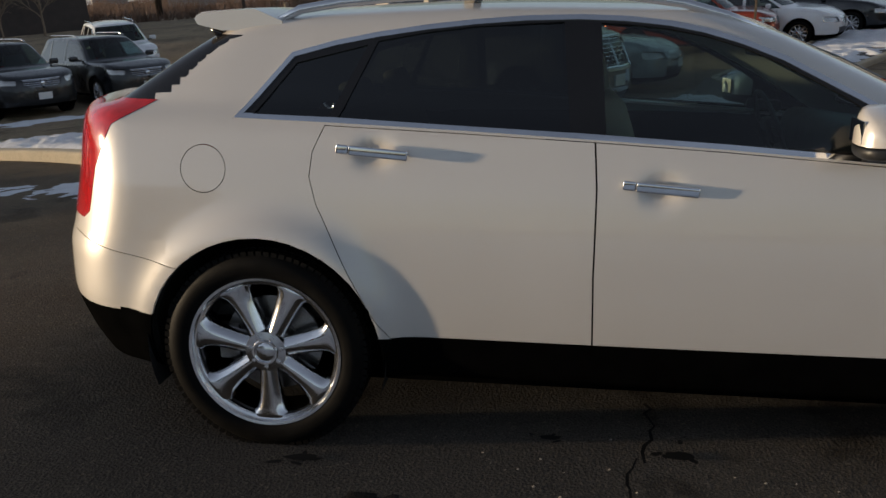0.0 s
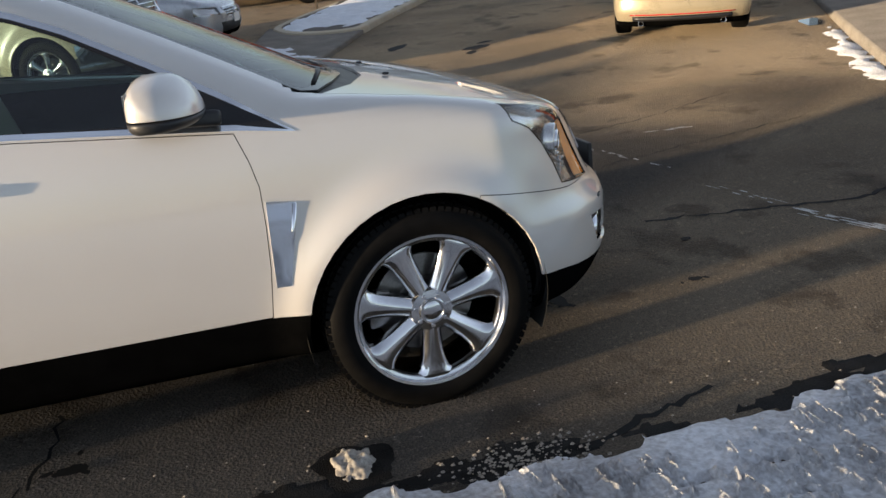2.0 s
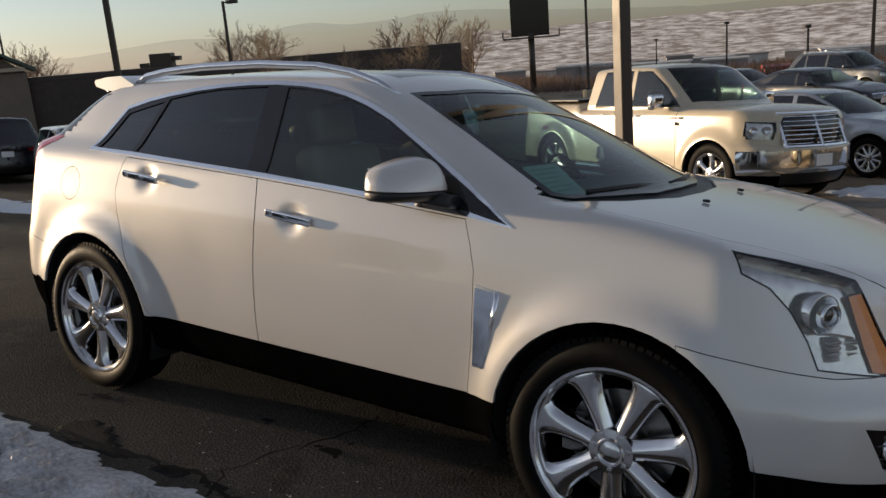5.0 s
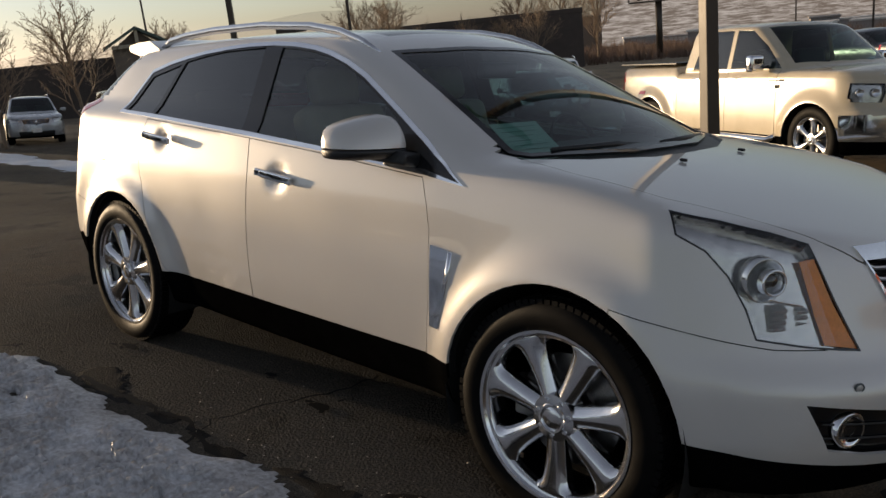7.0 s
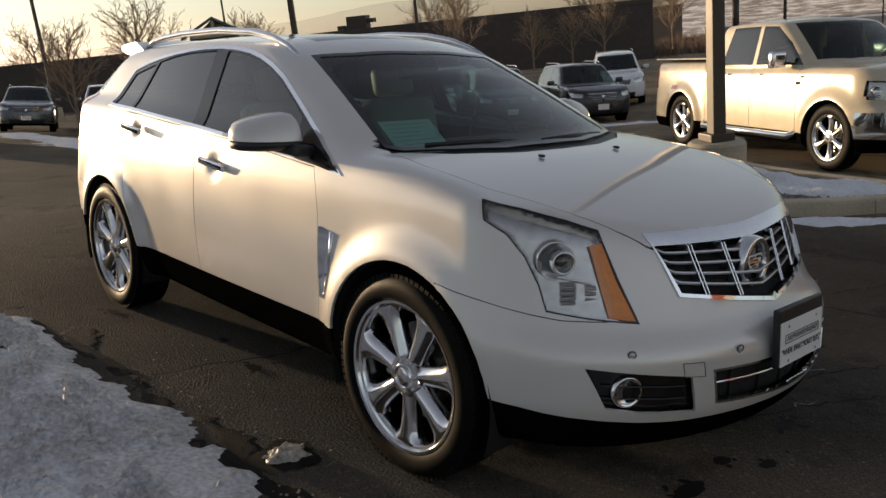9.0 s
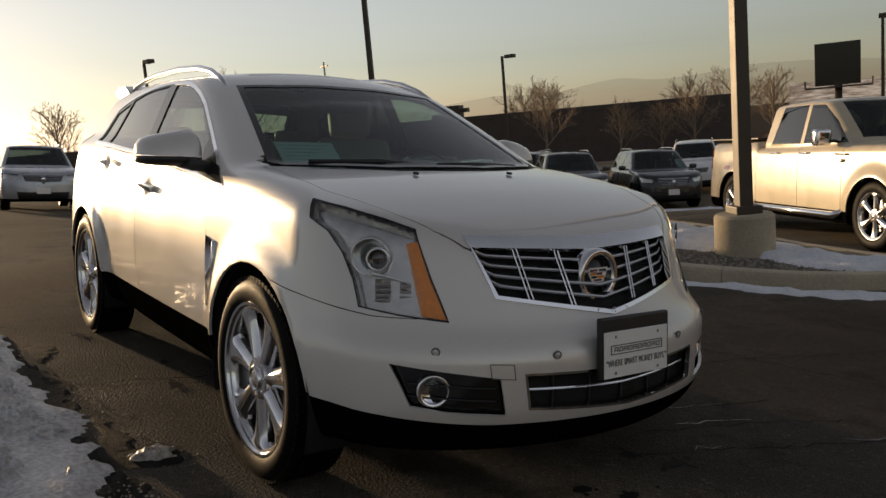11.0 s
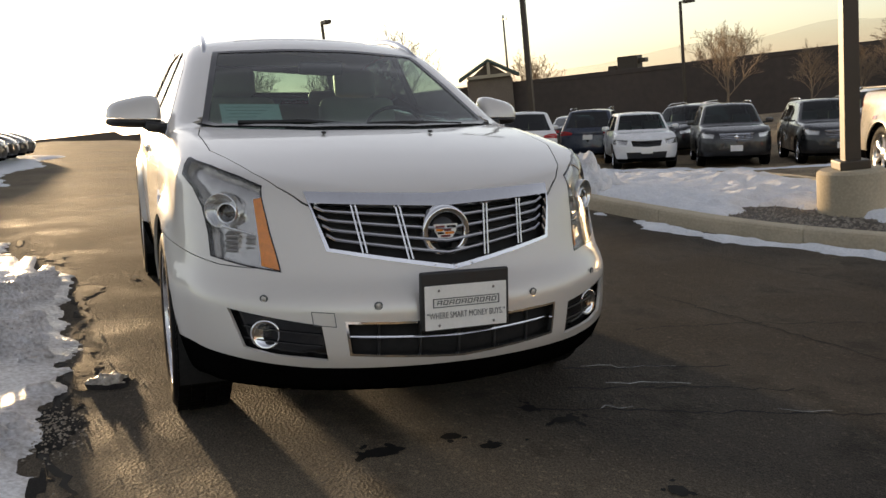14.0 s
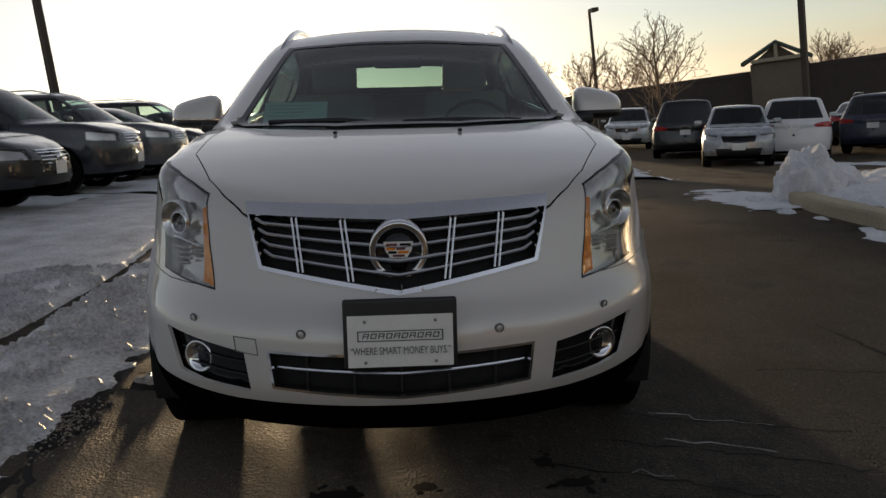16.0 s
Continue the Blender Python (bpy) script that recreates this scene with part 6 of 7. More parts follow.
tagged(new("snow_ridges", mesh_of("snow_ridges", RV, RF, M["ice_snow"], True)), "crusty ridges and tread marks in trodden snow", "snow", kind="stuff")
snow_sheet("verge_snow_far", -30.0, -7.5, -6.0, -1.2, lambda x, y: min(-3.2 - 0.25 * math.sin(x * 0.7) - y, 0.5), 0.06, "snow along a row of parked cars", 0.25, 0.04, None, 25.0)
snow_sheet("verge_snow_south", -7.5, 9.0, -9.5, -4.35, lambda x, y: min(0.5, (6.2 - x + 0.3 * math.sin(1.7 * y)) * 0.5), 0.030, "flat snow over the verge", 0.15, 0.02, None, 27.0)
snow_sheet("lot_edge_snow", -26.0, -9.0, 3.2, 5.3, lambda x, y: 0.26 - abs(y - 4.2 + 0.06 * (x + 14) + 0.2 * math.sin(x)) * 0.36, 0.06, "snow left along a parking row", 0.16, 0.04, None, 31.0)
snow_sheet("row_edge_snow", -22.0, -3.0, 8.8, 15.5, lambda x, y: 0.14 - abs((y - 10.9) - 0.82 * (x + 14.0)) * 0.28, 0.05, "snow left in front of the parked row", 0.14, 0.04, None, 33.0)
apron_top = lambda x, y: gz(x, y) + (0.085 if inside(APRON, x, y) else 0.0)
snow_sheet("ramp_snow", -0.6, 3.4, 7.2, 11.6, lambda x, y: 0.42 - math.hypot((x - 1.45) / 1.35, (y - 9.6) / 1.25) * 0.55, 0.06, "patch of trodden snow before the parked cars", 0.06, 0.07, apron_top, 37.0)
snow_sheet("apron_edge_snow", 1.6, 2.9, 7.6, 9.4, lambda x, y: 0.10 - strip_distance([(2.0, 8.05), (2.5, 8.95)], x, y) * 0.8, 0.05, "small heap of old snow on the apron's edge", 0.05, 0.04, apron_top, 38.0)
SHOP_SNOW = [(9.0, 5.55), (8.35, 4.55), (7.65, 3.6), (7.22, 2.85), (7.75, 2.55), (8.6, 2.40), (9.8, 2.25)]
snow_sheet("shop_kerb_snow", 6.4, 10.2, 1.7, 6.2, lambda x, y: 0.11 - strip_distance(SHOP_SNOW, x, y) * 0.75 - 0.05 * abs(math.sin(4.3 * y)), 0.03, "ragged strip of old snow by a kerb", 0.05, 0.02, None, 41.0, material=M["ice_snow"])
M["damp"] = mat("damp asphalt", (0.021, 0.020, 0.019), 0.8, 0, 0.6, 9, 170, 1.0, spec=0.06, soft=0.3, dist=0.012)
snow_sheet("damp_edge", -4.0, 5.5, -1.9, -0.6, lambda x, y: 0.05 - abs(verge(x, y) + 0.08) * 0.9, 0.004, "damp asphalt along the melting snow", 0.025, 0.0, None, 22.0, material=M["damp"])


# ---- the white crossover and the parked cars ----
build_srx()
ram = build_car("pickup", "pickup_truck", "cream white crew cab pickup truck with chrome grille and wheels", "cream", on_ground(-1.92, 9.457, -28.4), grille="cross", spokes=6, wheel_style="wide", res=2.3, chrome=True, wheel_metal="chrome")
build_car("sedan", "sedan_car", "silver sedan parked beside a pickup truck", "silver", on_ground(-0.35, 12.95, -22), grille="bright", res=1.3)
build_car("crossover", "compact_crossover", "copper red compact crossover with black trim", "red", on_ground(3.1, 19.4, -14), res=1.2, rails=True)
fus = build_car("sedan", "sedan_car", "white sedan parked at the end of a row", "white", on_ground(5.0, 20.9, -25), res=1.0, grille="bright")
acc = build_car("sedan", "sedan_car", "champagne gold sedan standing in the lane", "gold", on_ground(8.33, 8.02, 57), res=1.8, rear_trim=True)
mini = build_car("hatch", "hatchback_car", "cream and black compact hatchback standing in the lane", "pearlw", on_ground(10.9, 20.6, 58), res=1.1)
sub = build_car("hatch", "hatchback_car", "white hatchback parked facing the lane", "white", on_ground(-14.95, 12.83, -28), group="parked row", res=1.2)
audi = build_car("suv", "suv_car", "black sport utility car parked facing the lane", "black", on_ground(-13.6, 14.87, -35), group="parked row", res=1.2, grille="bright", rails=True)
van = build_car("van", "minivan", "black minivan parked facing away", "black", on_ground(-21.5, 8.9, 160), group="parked row", res=1.0)
far_suv = build_car("crossover", "suv_car", "white crossover parked facing away from the lane", "white", on_ground(-17.75, 10.6, 155), group="parked row", res=1.0)


def again(car, label, paint, m):
    c = repaint(copy_thing(car, m), paint)
    c["label"] = label
    return c


again(audi, "black sport utility car with a wide chrome grille", "black", on_ground(-12.1, 16.85, -35))
again(audi, "dark blue sport utility car with roof rails", "blue", on_ground(-18.9, 13.9, 142))
again(sub, "silver hatchback parked facing the lane", "silver", on_ground(-16.5, 8.5, -20))
again(audi, "dark sport utility car behind a white hatchback", "black", on_ground(-18.8, 17.6, -58))
again(audi, "white sport utility car with roof rails in the back row", "white", on_ground(-14.2, 21.5, -52))
again(fus, "dark sedan in the row behind", "black", on_ground(-23.0, 15.6, 145))
again(audi, "silver sport utility car parked facing the lane, beyond a tree", "silver", on_ground(-28.9, 9.0, -18))
again(audi, "grey sport utility car parked beside a silver one", "grey", on_ground(-29.9, 6.4, -18))
again(fus, "dark sedan parked in the far row", "black", on_ground(-2.6, 25.0, -30))
again(fus, "black sedan parked beside a red crossover", "black", on_ground(-5.5, 27.0, -30))
again(fus, "black sedan parked in line with others", "black", on_ground(6.9, 22.7, -28))
again(sub, "dark hatchback parked further down the row", "navy", on_ground(9.4, 32.5, -30))
again(audi, "white crossover parked far down the row", "white", on_ground(11.0, 36.0, -30))
again(fus, "grey sedan parked far down the row", "grey", on_ground(12.6, 39.5, -30))
again(mini, "dark red hatchback far down the lane", "red", on_ground(16.5, 31.0, -20))
again(ram, "white pickup truck far down the lane", "white", on_ground(20.5, 34.0, -20))
again(audi, "silver sport utility car with roof rails standing in the lane", "silver", on_ground(-19.5, 1.45, -4))
# rows of parked cars further down the lot
for k, (src, paint, x, y) in enumerate(((fus, "black", 8.9, 25.0), (audi, "navy", 10.6, 27.4), (fus, "grey", 3.0, 31.5), (audi, "black", 5.6, 33.0), (sub, "white", 8.2, 34.6), (fus, "navy", 0.2, 30.5), (audi, "grey", -2.6, 31.5), (fus, "black", 13.4, 43.5), (audi, "white", 4.0, 43.0), (fus, "silver", 7.4, 44.5), (sub, "black", 10.6, 46.0), (audi, "navy", 0.8, 41.5))):
    again(src, {"black": "black", "navy": "dark blue", "grey": "dark grey", "white": "white", "silver": "silver"}[paint] + " car parked in a row beyond a strip of snow", paint, on_ground(x, y, -28))
# the row beside the verge, facing the lane
for k, (x, src, paint, lab) in enumerate(((-5.0, fus, "black", "dark sedan with an upright chrome grille facing the verge"), (-8.1, audi, "navy", "dark sport utility car facing the verge"), (-10.8, audi, "grey", "dark grey sport utility car facing the verge"), (-13.4, fus, "navy", "dark sedan facing the verge"), (-16.0, audi, "black", "black sport utility car facing the verge"), (-18.7, fus, "grey", "dark grey sedan facing the verge"), (-21.3, fus, "black", "black sedan facing the verge"), (-23.9, fus, "navy", "dark sedan far along the verge"), (-26.6, fus, "grey", "grey sedan far along the verge"))):
    again(src, lab, paint, on_ground(x, -6.4 if x > -17 else -6.0, 92))


# ---- lamp posts, signs ----
def lamp_post(x, y, h, label, base_r=0.30, base_h=0.5, w=0.17, heads=1, yaw=0.0, group="lamp posts"):
    g = gz(x, y) + (0.10 if inside(ISLAND, x, y) else 0)
    root = thing("lamp_post", label, "lamp post", group, m=pose(x, y, g, 0, 0, yaw))
    part("concrete_base", lathe([(0.0, -0.3), (base_r, -0.3), (base_r, base_h - 0.03), (base_r - 0.03, base_h), (0.0, base_h)], 36, axis="z"), M["concrete"], root, "round concrete base", True)
    root.children[0].data.set_sharp_from_angle(angle=radians(40))
    part("foot_plate", boxes(((-w * 0.95, -w * 0.95, base_h), (w * 0.95, w * 0.95, base_h + 0.09), 0.012)), M["pole"], root)
    bm = bmesh.new()
    vs = box(bm, (-w / 2, -w / 2, base_h), (w / 2, w / 2, h), 0.012)
    for v in bm.verts:
        if v.co.z > h * 0.6:
            v.co.x *= 0.8
            v.co.y *= 0.8
    part("pole", bm, M["pole"], root)
    for k in range(heads):
        s = 1 if k == 0 else -1
        part("arm", boxes(((min(0, s * 0.45), -0.03, h - 0.10), (max(0, s * 0.45), 0.03, h - 0.04), 0.008)), M["pole"], root)
        part("lamp_head", boxes(((min(s * 0.25, s * 0.85), -0.19, h - 0.16), (max(s * 0.25, s * 0.85), 0.19, h + 0.04), 0.03)), M["pole"], root, "box lamp head")
    return root


lamp_post(-1.22, 5.87, 8.5, "square brown lamp post on a round concrete base", 0.32, 0.46, 0.155, 2, 60)
lamp_post(-19.0, 11.7, 9.0, "dark lamp post on a concrete base in the lot", 0.33, 0.65, 0.17, 2, 40)


def at_bearing(eye, az, r):
    return eye[0] + r * math.cos(radians(az)), eye[1] + r * math.sin(radians(az))


E14 = (4.95, -0.57)
for az, r, top, yaw in ((142.35, 50, 4.95, 20), (166.25, 46, 5.75, 10), (-159.7, 21, 7.5, 60)):
    x, y = at_bearing(E14, az, r)
    lamp_post(x, y, top - gz(x, y), "dark lamp post with a box head", 0.3, 0.6, 0.16, 1, yaw)
E5 = (2.41, -3.1)
for az, r, top, heads in ((114.3, 45, 4.6, 1), (105.4, 70, 1.5, 2), (100.6, 62, 0.9, 2), (97.0, 40, 3.2, 1), (109.8, 95, 0.2, 1), (94.0, 55, 2.5, 1), (84.0, 42, 3.5, 1)):
    x, y = at_bearing(E5, az, r)
    lamp_post(x, y, top - gz(x, y), "slim dark lamp post far across the lot", 0.3, 0.5, 0.16, heads, az)
for az, r, h in ((174.7, 120, 6.0), (153.8, 90, 8.8)):
    x, y = at_bearing(E14, az, r)
    t = thing("mast", "thin distant mast behind the buildings", "mast", m=pose(x, y, gz(x, y)))
    part("pole", tube([(0, 0, 0), (0, 0, h - gz(x, y))], [0.16, 0.09], 6), M["pole"], t)
    part("cross_arm", boxes(((-0.8, -0.06, h - gz(x, y) - 0.5), (0.8, 0.06, h - gz(x, y) - 0.35))), M["pole"], t)

# the billboard beyond the truck
bx, by = at_bearing(E5, 118.0, 82)
bb = thing("billboard", "dark billboard seen from behind on a steel post", "billboard", m=pose(bx, by, gz(bx, by), 0, 0, 28))
hz = 1.75 - gz(bx, by)
part("post", tube([(0, 0, 0), (0, 0, hz + 0.2)], 0.32, 10), M["pole"], bb, "", True)
part("panel", boxes(((-1.9, -0.12, hz - 0.1), (1.75, 0.12, hz + 3.6), 0.02)), M["gloss_black"], bb, "dark panel back")
for k in range(5):
    part("panel_rib", boxes(((-1.78 + 0.86 * k, 0.12, hz - 0.1), (-1.66 + 0.86 * k, 0.3, hz + 3.6))), M["pole"], bb)
part("walkway", boxes(((-2.7, -0.7, hz - 0.35), (2.7, 0.7, hz - 0.2))), M["pole"], bb)
for sx in (-2.7, 2.7):
    part("walkway_rail", boxes(((sx - 0.05, -0.7, hz - 0.2), (sx + 0.05, 0.7, hz + 0.4))), M["pole"], bb)

# sign post on the strip between the rows
sx, sy = 3.97, 15.9
sp = thing("sign_post", "thin steel sign post standing in snow", "sign", m=pose(sx, sy, gz(sx, sy) + 0.1, 0, 0, -20))
part("post", boxes(((-0.025, -0.02, 0), (0.025, 0.02, 2.2), 0.006)), M["pole"], sp)
part("sign_plate", boxes(((-0.15, -0.027, 1.75), (0.15, -0.021, 2.2), 0.002)), M["disc"], sp, "bare grey sign plate")

# ---- the long building behind the lot ----
bw = thing("long_building", "long low dark building with a flat roof behind the parked cars", "building")
c0, c1 = Vector((-30.5, 48.0)), Vector((-84.0, 2.0))
d = (c1 - c0).normalized()
nrm = Vector((-d.y, d.x))
L = (c1 - c0).length
mw = Matrix(((d.x, nrm.x, 0, c0.x), (d.y, nrm.y, 0, c0.y), (0, 0, 1, 0), (0, 0, 0, 1)))
def bpart(name, lo, hi, material, label="", bevel=0.02, parent=None):
    b = boxes((lo, hi, bevel))
    bmesh.ops.transform(b, matrix=mw, verts=b.verts)
    if mw.determinant() < 0:
        bmesh.ops.reverse_faces(b, faces=b.faces)
    return part(name, b, material, parent or bw, label)
away = -1 if nrm.dot(Vector((4, 0)) - c0) > 0 else 1
ya, yb = (0, 24 * away) if away > 0 else (24 * away, 0)
wall_h = 1.62
w0 = bpart("wall", (0, ya, -6), (L, yb, wall_h - 0.35), M["wall_dark"])
bpart("parapet", (-0.04, ya - 0.04, wall_h - 0.35), (L + 0.04, yb + 0.04, wall_h), M["wall_dark"], "dark parapet", 0.04)
for az, wdt, z0, z1 in ((145.7, 1.5, wall_h, 2.55), (146.83, 0.6, wall_h, 1.95)):
    x, y = at_bearing(E14, az, 64)
    rb = thing("roof_unit", "grey metal unit on a flat roof", "roof unit", m=pose(x, y, 1.3, 0, 0, 40))
    part("housing", boxes(((-wdt / 2, -wdt / 2, 0), (wdt / 2, wdt / 2, z1 - 1.3), 0.04)), M["pole"], rb)
    part("hood", boxes(((wdt / 2, -wdt / 3, (z1 - 1.3) * 0.55), (wdt * 0.85, wdt / 3, (z1 - 1.3) * 0.8), 0.03)), M["pole"], rb)
# gabled entrance tower
gx, gy = at_bearing(E14, 155.2, 66)
gt = thing("gabled_tower", "small gabled tower with a green roof above a building", "building", m=pose(gx, gy, 0, 0, 0, 155.2 + 90))
M["tower_tan"] = mat("tan render", (0.17, 0.135, 0.105), 0.9, 0, 0.15, 0.8, 8, 0.2)
part("tower_wall", boxes(((-1.75, -1.6, -5), (1.75, 1.6, 2.0), 0.03)), M["tower_tan"], gt, "tan tower wall")
gab = bmesh.new()
tri = [[gab.verts.new((u, v, w)) for u, w in ((-1.75, 2.0), (1.75, 2.0), (0.0, 3.30))] for v in (-1.45, 1.45)]
gab.faces.new(tri[0])
gab.faces.new(tri[1][::-1])
for k in range(3):
    gab.faces.new((tri[0][k], tri[1][k], tri[1][(k + 1) % 3], tri[0][(k + 1) % 3]))
bmesh.ops.recalc_face_normals(gab, faces=gab.faces)
part("gable_wall", gab, M["tower_tan"], gt)
roof = bmesh.new()
for s in (-1, 1):
    q = [roof.verts.new(p) for p in ((0, -2.1, 3.55), (0, 2.1, 3.55), (s * 2.35, 2.1, 2.25), (s * 2.35, -2.1, 2.25), (0, -2.1, 3.35), (0, 2.1, 3.35), (s * 2.35, 2.1, 2.02), (s * 2.35, -2.1, 2.02))]
    for f in ((0, 1, 2, 3), (4, 7, 6, 5), (3, 2, 6, 7), (0, 3, 7, 4), (1, 5, 6, 2)):
        roof.faces.new([q[i] for i in f])
bmesh.ops.recalc_face_normals(roof, faces=roof.faces)
M["green_roof"] = mat("green roof metal", (0.05, 0.085, 0.07), 0.5, 0, 0.15, 2, 30)
part("roof", roof, M["green_roof"], gt, "green pitched roof")
for yy in (-1.9, 1.9):
    part("gable_beam", boxes(((-1.7, yy - 0.08, 2.1), (1.7, yy + 0.08, 2.35), 0.02)), M["concrete"], gt, "pale timber gable beam")
    part("king_post", boxes(((-0.12, yy - 0.08, 2.3), (0.12, yy + 0.08, 3.3), 0.02)), M["concrete"], gt)


# ---- bare trees ----
def tree_mesh(seed, h, depth=6):
    """A bare upright tree: a tapering leader with ascending limbs that fork into fine twigs."""
    rnd = random.Random(seed)
    trunk, twigs = bmesh.new(), bmesh.new()
    def limb(bm, p, d, length, r, level):
        n = 5 if level == 0 else 4 if level < 3 else 2
        pts, dirs, q, dd = [p], [d], p.copy(), d.copy()
        for k in range(n):
            bend = 0.05 if level == 0 else 0.14
            dd = (dd + Vector((rnd.gauss(0, bend), rnd.gauss(0, bend), 0.05 if level else 0.1))).normalized()
            q = q + dd * length / n
            pts.append(q.copy())
            dirs.append(dd.copy())
        sides = 7 if level == 0 else 5 if level < 2 else 3
        rings = []
        for i, c in enumerate(pts):
            rr = r * (1 - 0.62 * i / n)
            a = dirs[i].cross(Vector((0.3, 0.8, 0.1))).normalized()
            b = dirs[i].cross(a)
            rings.append([bm.verts.new(c + (a * math.cos(2 * math.pi * k / sides) + b * math.sin(2 * math.pi * k / sides)) * rr) for k in range(sides)])
        for a, b in zip(rings, rings[1:]):
            for k in range(sides):
                bm.faces.new((a[k], a[(k + 1) % sides], b[(k + 1) % sides], b[k]))
        if level < depth:
            kids = 11 if level == 0 else 6 if level == 1 else 4 if level == 2 else 2
            turn = rnd.uniform(0, 6.28)
            for k in range(kids):
                t = (0.26 + 0.74 * k / kids) if level == 0 else (0.25 + 0.75 * (k + rnd.random() * 0.5) / kids)
                i = min(int(t * n), n - 1)
                base = pts[i].lerp(pts[i + 1], t * n - i)
                turn += 2.4 + rnd.uniform(-0.4, 0.4)
                side = dirs[i].orthogonal()
                side.rotate(Quaternion(dirs[i], turn))
                open_by = rnd.uniform(0.55, 0.85) if level == 0 else rnd.uniform(0.45, 0.75)
                nd = (dirs[i] * math.cos(open_by) + side.normalized() * math.sin(open_by) + Vector((0, 0, 0.12))).normalized()
                size = (0.62 - 0.36 * t) if level == 0 else rnd.uniform(0.42, 0.62)
                limb(trunk if level < 1 else twigs, base, nd, length * size, max(r * (0.42 if level == 0 else 0.55), 0.008), level + 1)
    limb(trunk, Vector((0, 0, -0.3)), Vector((0, 0, 1)), h * 0.95, h * 0.020, 0)
    top = max(v.co.z for v in twigs.verts)
    for b in (trunk, twigs):
        bmesh.ops.scale(b, vec=(h / top,) * 3, verts=b.verts)
    out = []
    for nm, b in (("trunk", trunk), ("crown", twigs)):
        me = bpy.data.meshes.new(nm)
        b.to_mesh(me)
        b.free()
        me.materials.append(M["bark"])
        out.append(me)
    return out


TREES = [tree_mesh(s, 5.0) for s in (3, 11, 27)]


def bare_tree(x, y, top, k, yaw, label="bare winter tree with many fine twigs"):
    g = gz(x, y)
    t = thing("bare_tree", label, "tree", "bare trees", m=pose(x, y, g, 0, 0, yaw) @ Matrix.Diagonal(((top - g) / 5.0,) * 3 + (1,)))
    for nm, me in zip(("trunk", "crown"), TREES[k % 3]):
        part(nm, me, None, t)
    return t


for k, (ex, ey, ez, az, r, el) in enumerate(((4.95, -0.57, 1.18, 140.4, 100, 2.9), (4.72, 0.18, 1.09, 162.9, 31, 5.5), (4.72, 0.18, 1.09, 167.6, 31, 3.6), (4.72, 0.18, 1.09, 165.2, 110, 3.2), (4.72, 0.18, 1.09, 153.2, 105, 2.5),
                                             (4.95, -0.57, 1.18, 171.0, 100, 3.6), (2.41, -3.1, 1.74, 124.7, 92, 2.5), (2.41, -3.1, 1.74, 127.2, 96, 2.0), (2.41, -3.1, 1.74, 122.0, 98, 1.6), (2.41, -3.1, 1.74, 136.3, 96, 2.3),
                                             (2.41, -3.1, 1.74, 149.9, 100, 2.1), (4.72, -1.38, 1.24, 138.9, 52, 2.6), (4.72, -1.38, 1.24, 133.8, 50, 1.0), (4.72, -1.38, 1.24, 129.0, 52, 1.5), (4.72, -1.38, 1.24, 131.0, 54, 0.4))):
    x, y = at_bearing((ex, ey), az, r)
    bare_tree(x, y, ez + r * math.tan(radians(el)), k, 47 * k)

# ---- the far valley: brush, roofs, ridge ----
rnd = random.Random(5)
bm_v, bm_f = [], []
for k in range(1100):
    az = rnd.uniform(48, 124)
    r = 66 + 250 * rnd.random() ** 1.3
    cx, cy = at_bearing(E5, az, r)
    if noise.noise(Vector((cx * 0.02, cy * 0.02, 0))) < -0.08:
        continue
    size = rnd.uniform(0.7, 1.6) * (0.8 + r / 300)
    for j in range(18):
        a, lean = rnd.uniform(0, 6.283), rnd.uniform(0.1, 1.0)
        x, y = cx + rnd.gauss(0, 0.5) * size, cy + rnd.gauss(0, 0.5) * size
        g, h, w = gz(cx, cy), size * rnd.uniform(0.5, 1.3), (0.03 + 0.00035 * r)
        i = len(bm_v)
        bm_v += [(x - w, y - w, g - 0.3), (x + w, y - w, g - 0.3), (x, y + w, g - 0.3), (x + lean * size * math.cos(a), y + lean * size * math.sin(a), g + h)]
        bm_f += [(i, i + 1, i + 3), (i + 1, i + 2, i + 3), (i + 2, i, i + 3)]
M["brush"] = mat("reddish bare brush", (0.20, 0.13, 0.095), 0.95, 0, 0.35, 0.1, 2)
tagged(new("far_brush", mesh_of("far_brush", bm_v, bm_f, M["brush"])), "reddish brown bare brush in the valley", "brush", kind="stuff")
M["red_roof"] = mat("red roof sheet", (0.22, 0.03, 0.025), 0.6, 0, 0.15, 0.5, 5)
M["pale_wall"] = mat("pale wall", (0.55, 0.53, 0.5), 0.8, 0, 0.1, 0.4, 5)
M["far_grey"] = mat("grey far wall", (0.28, 0.26, 0.25), 0.9, 0, 0.15, 0.3, 4)


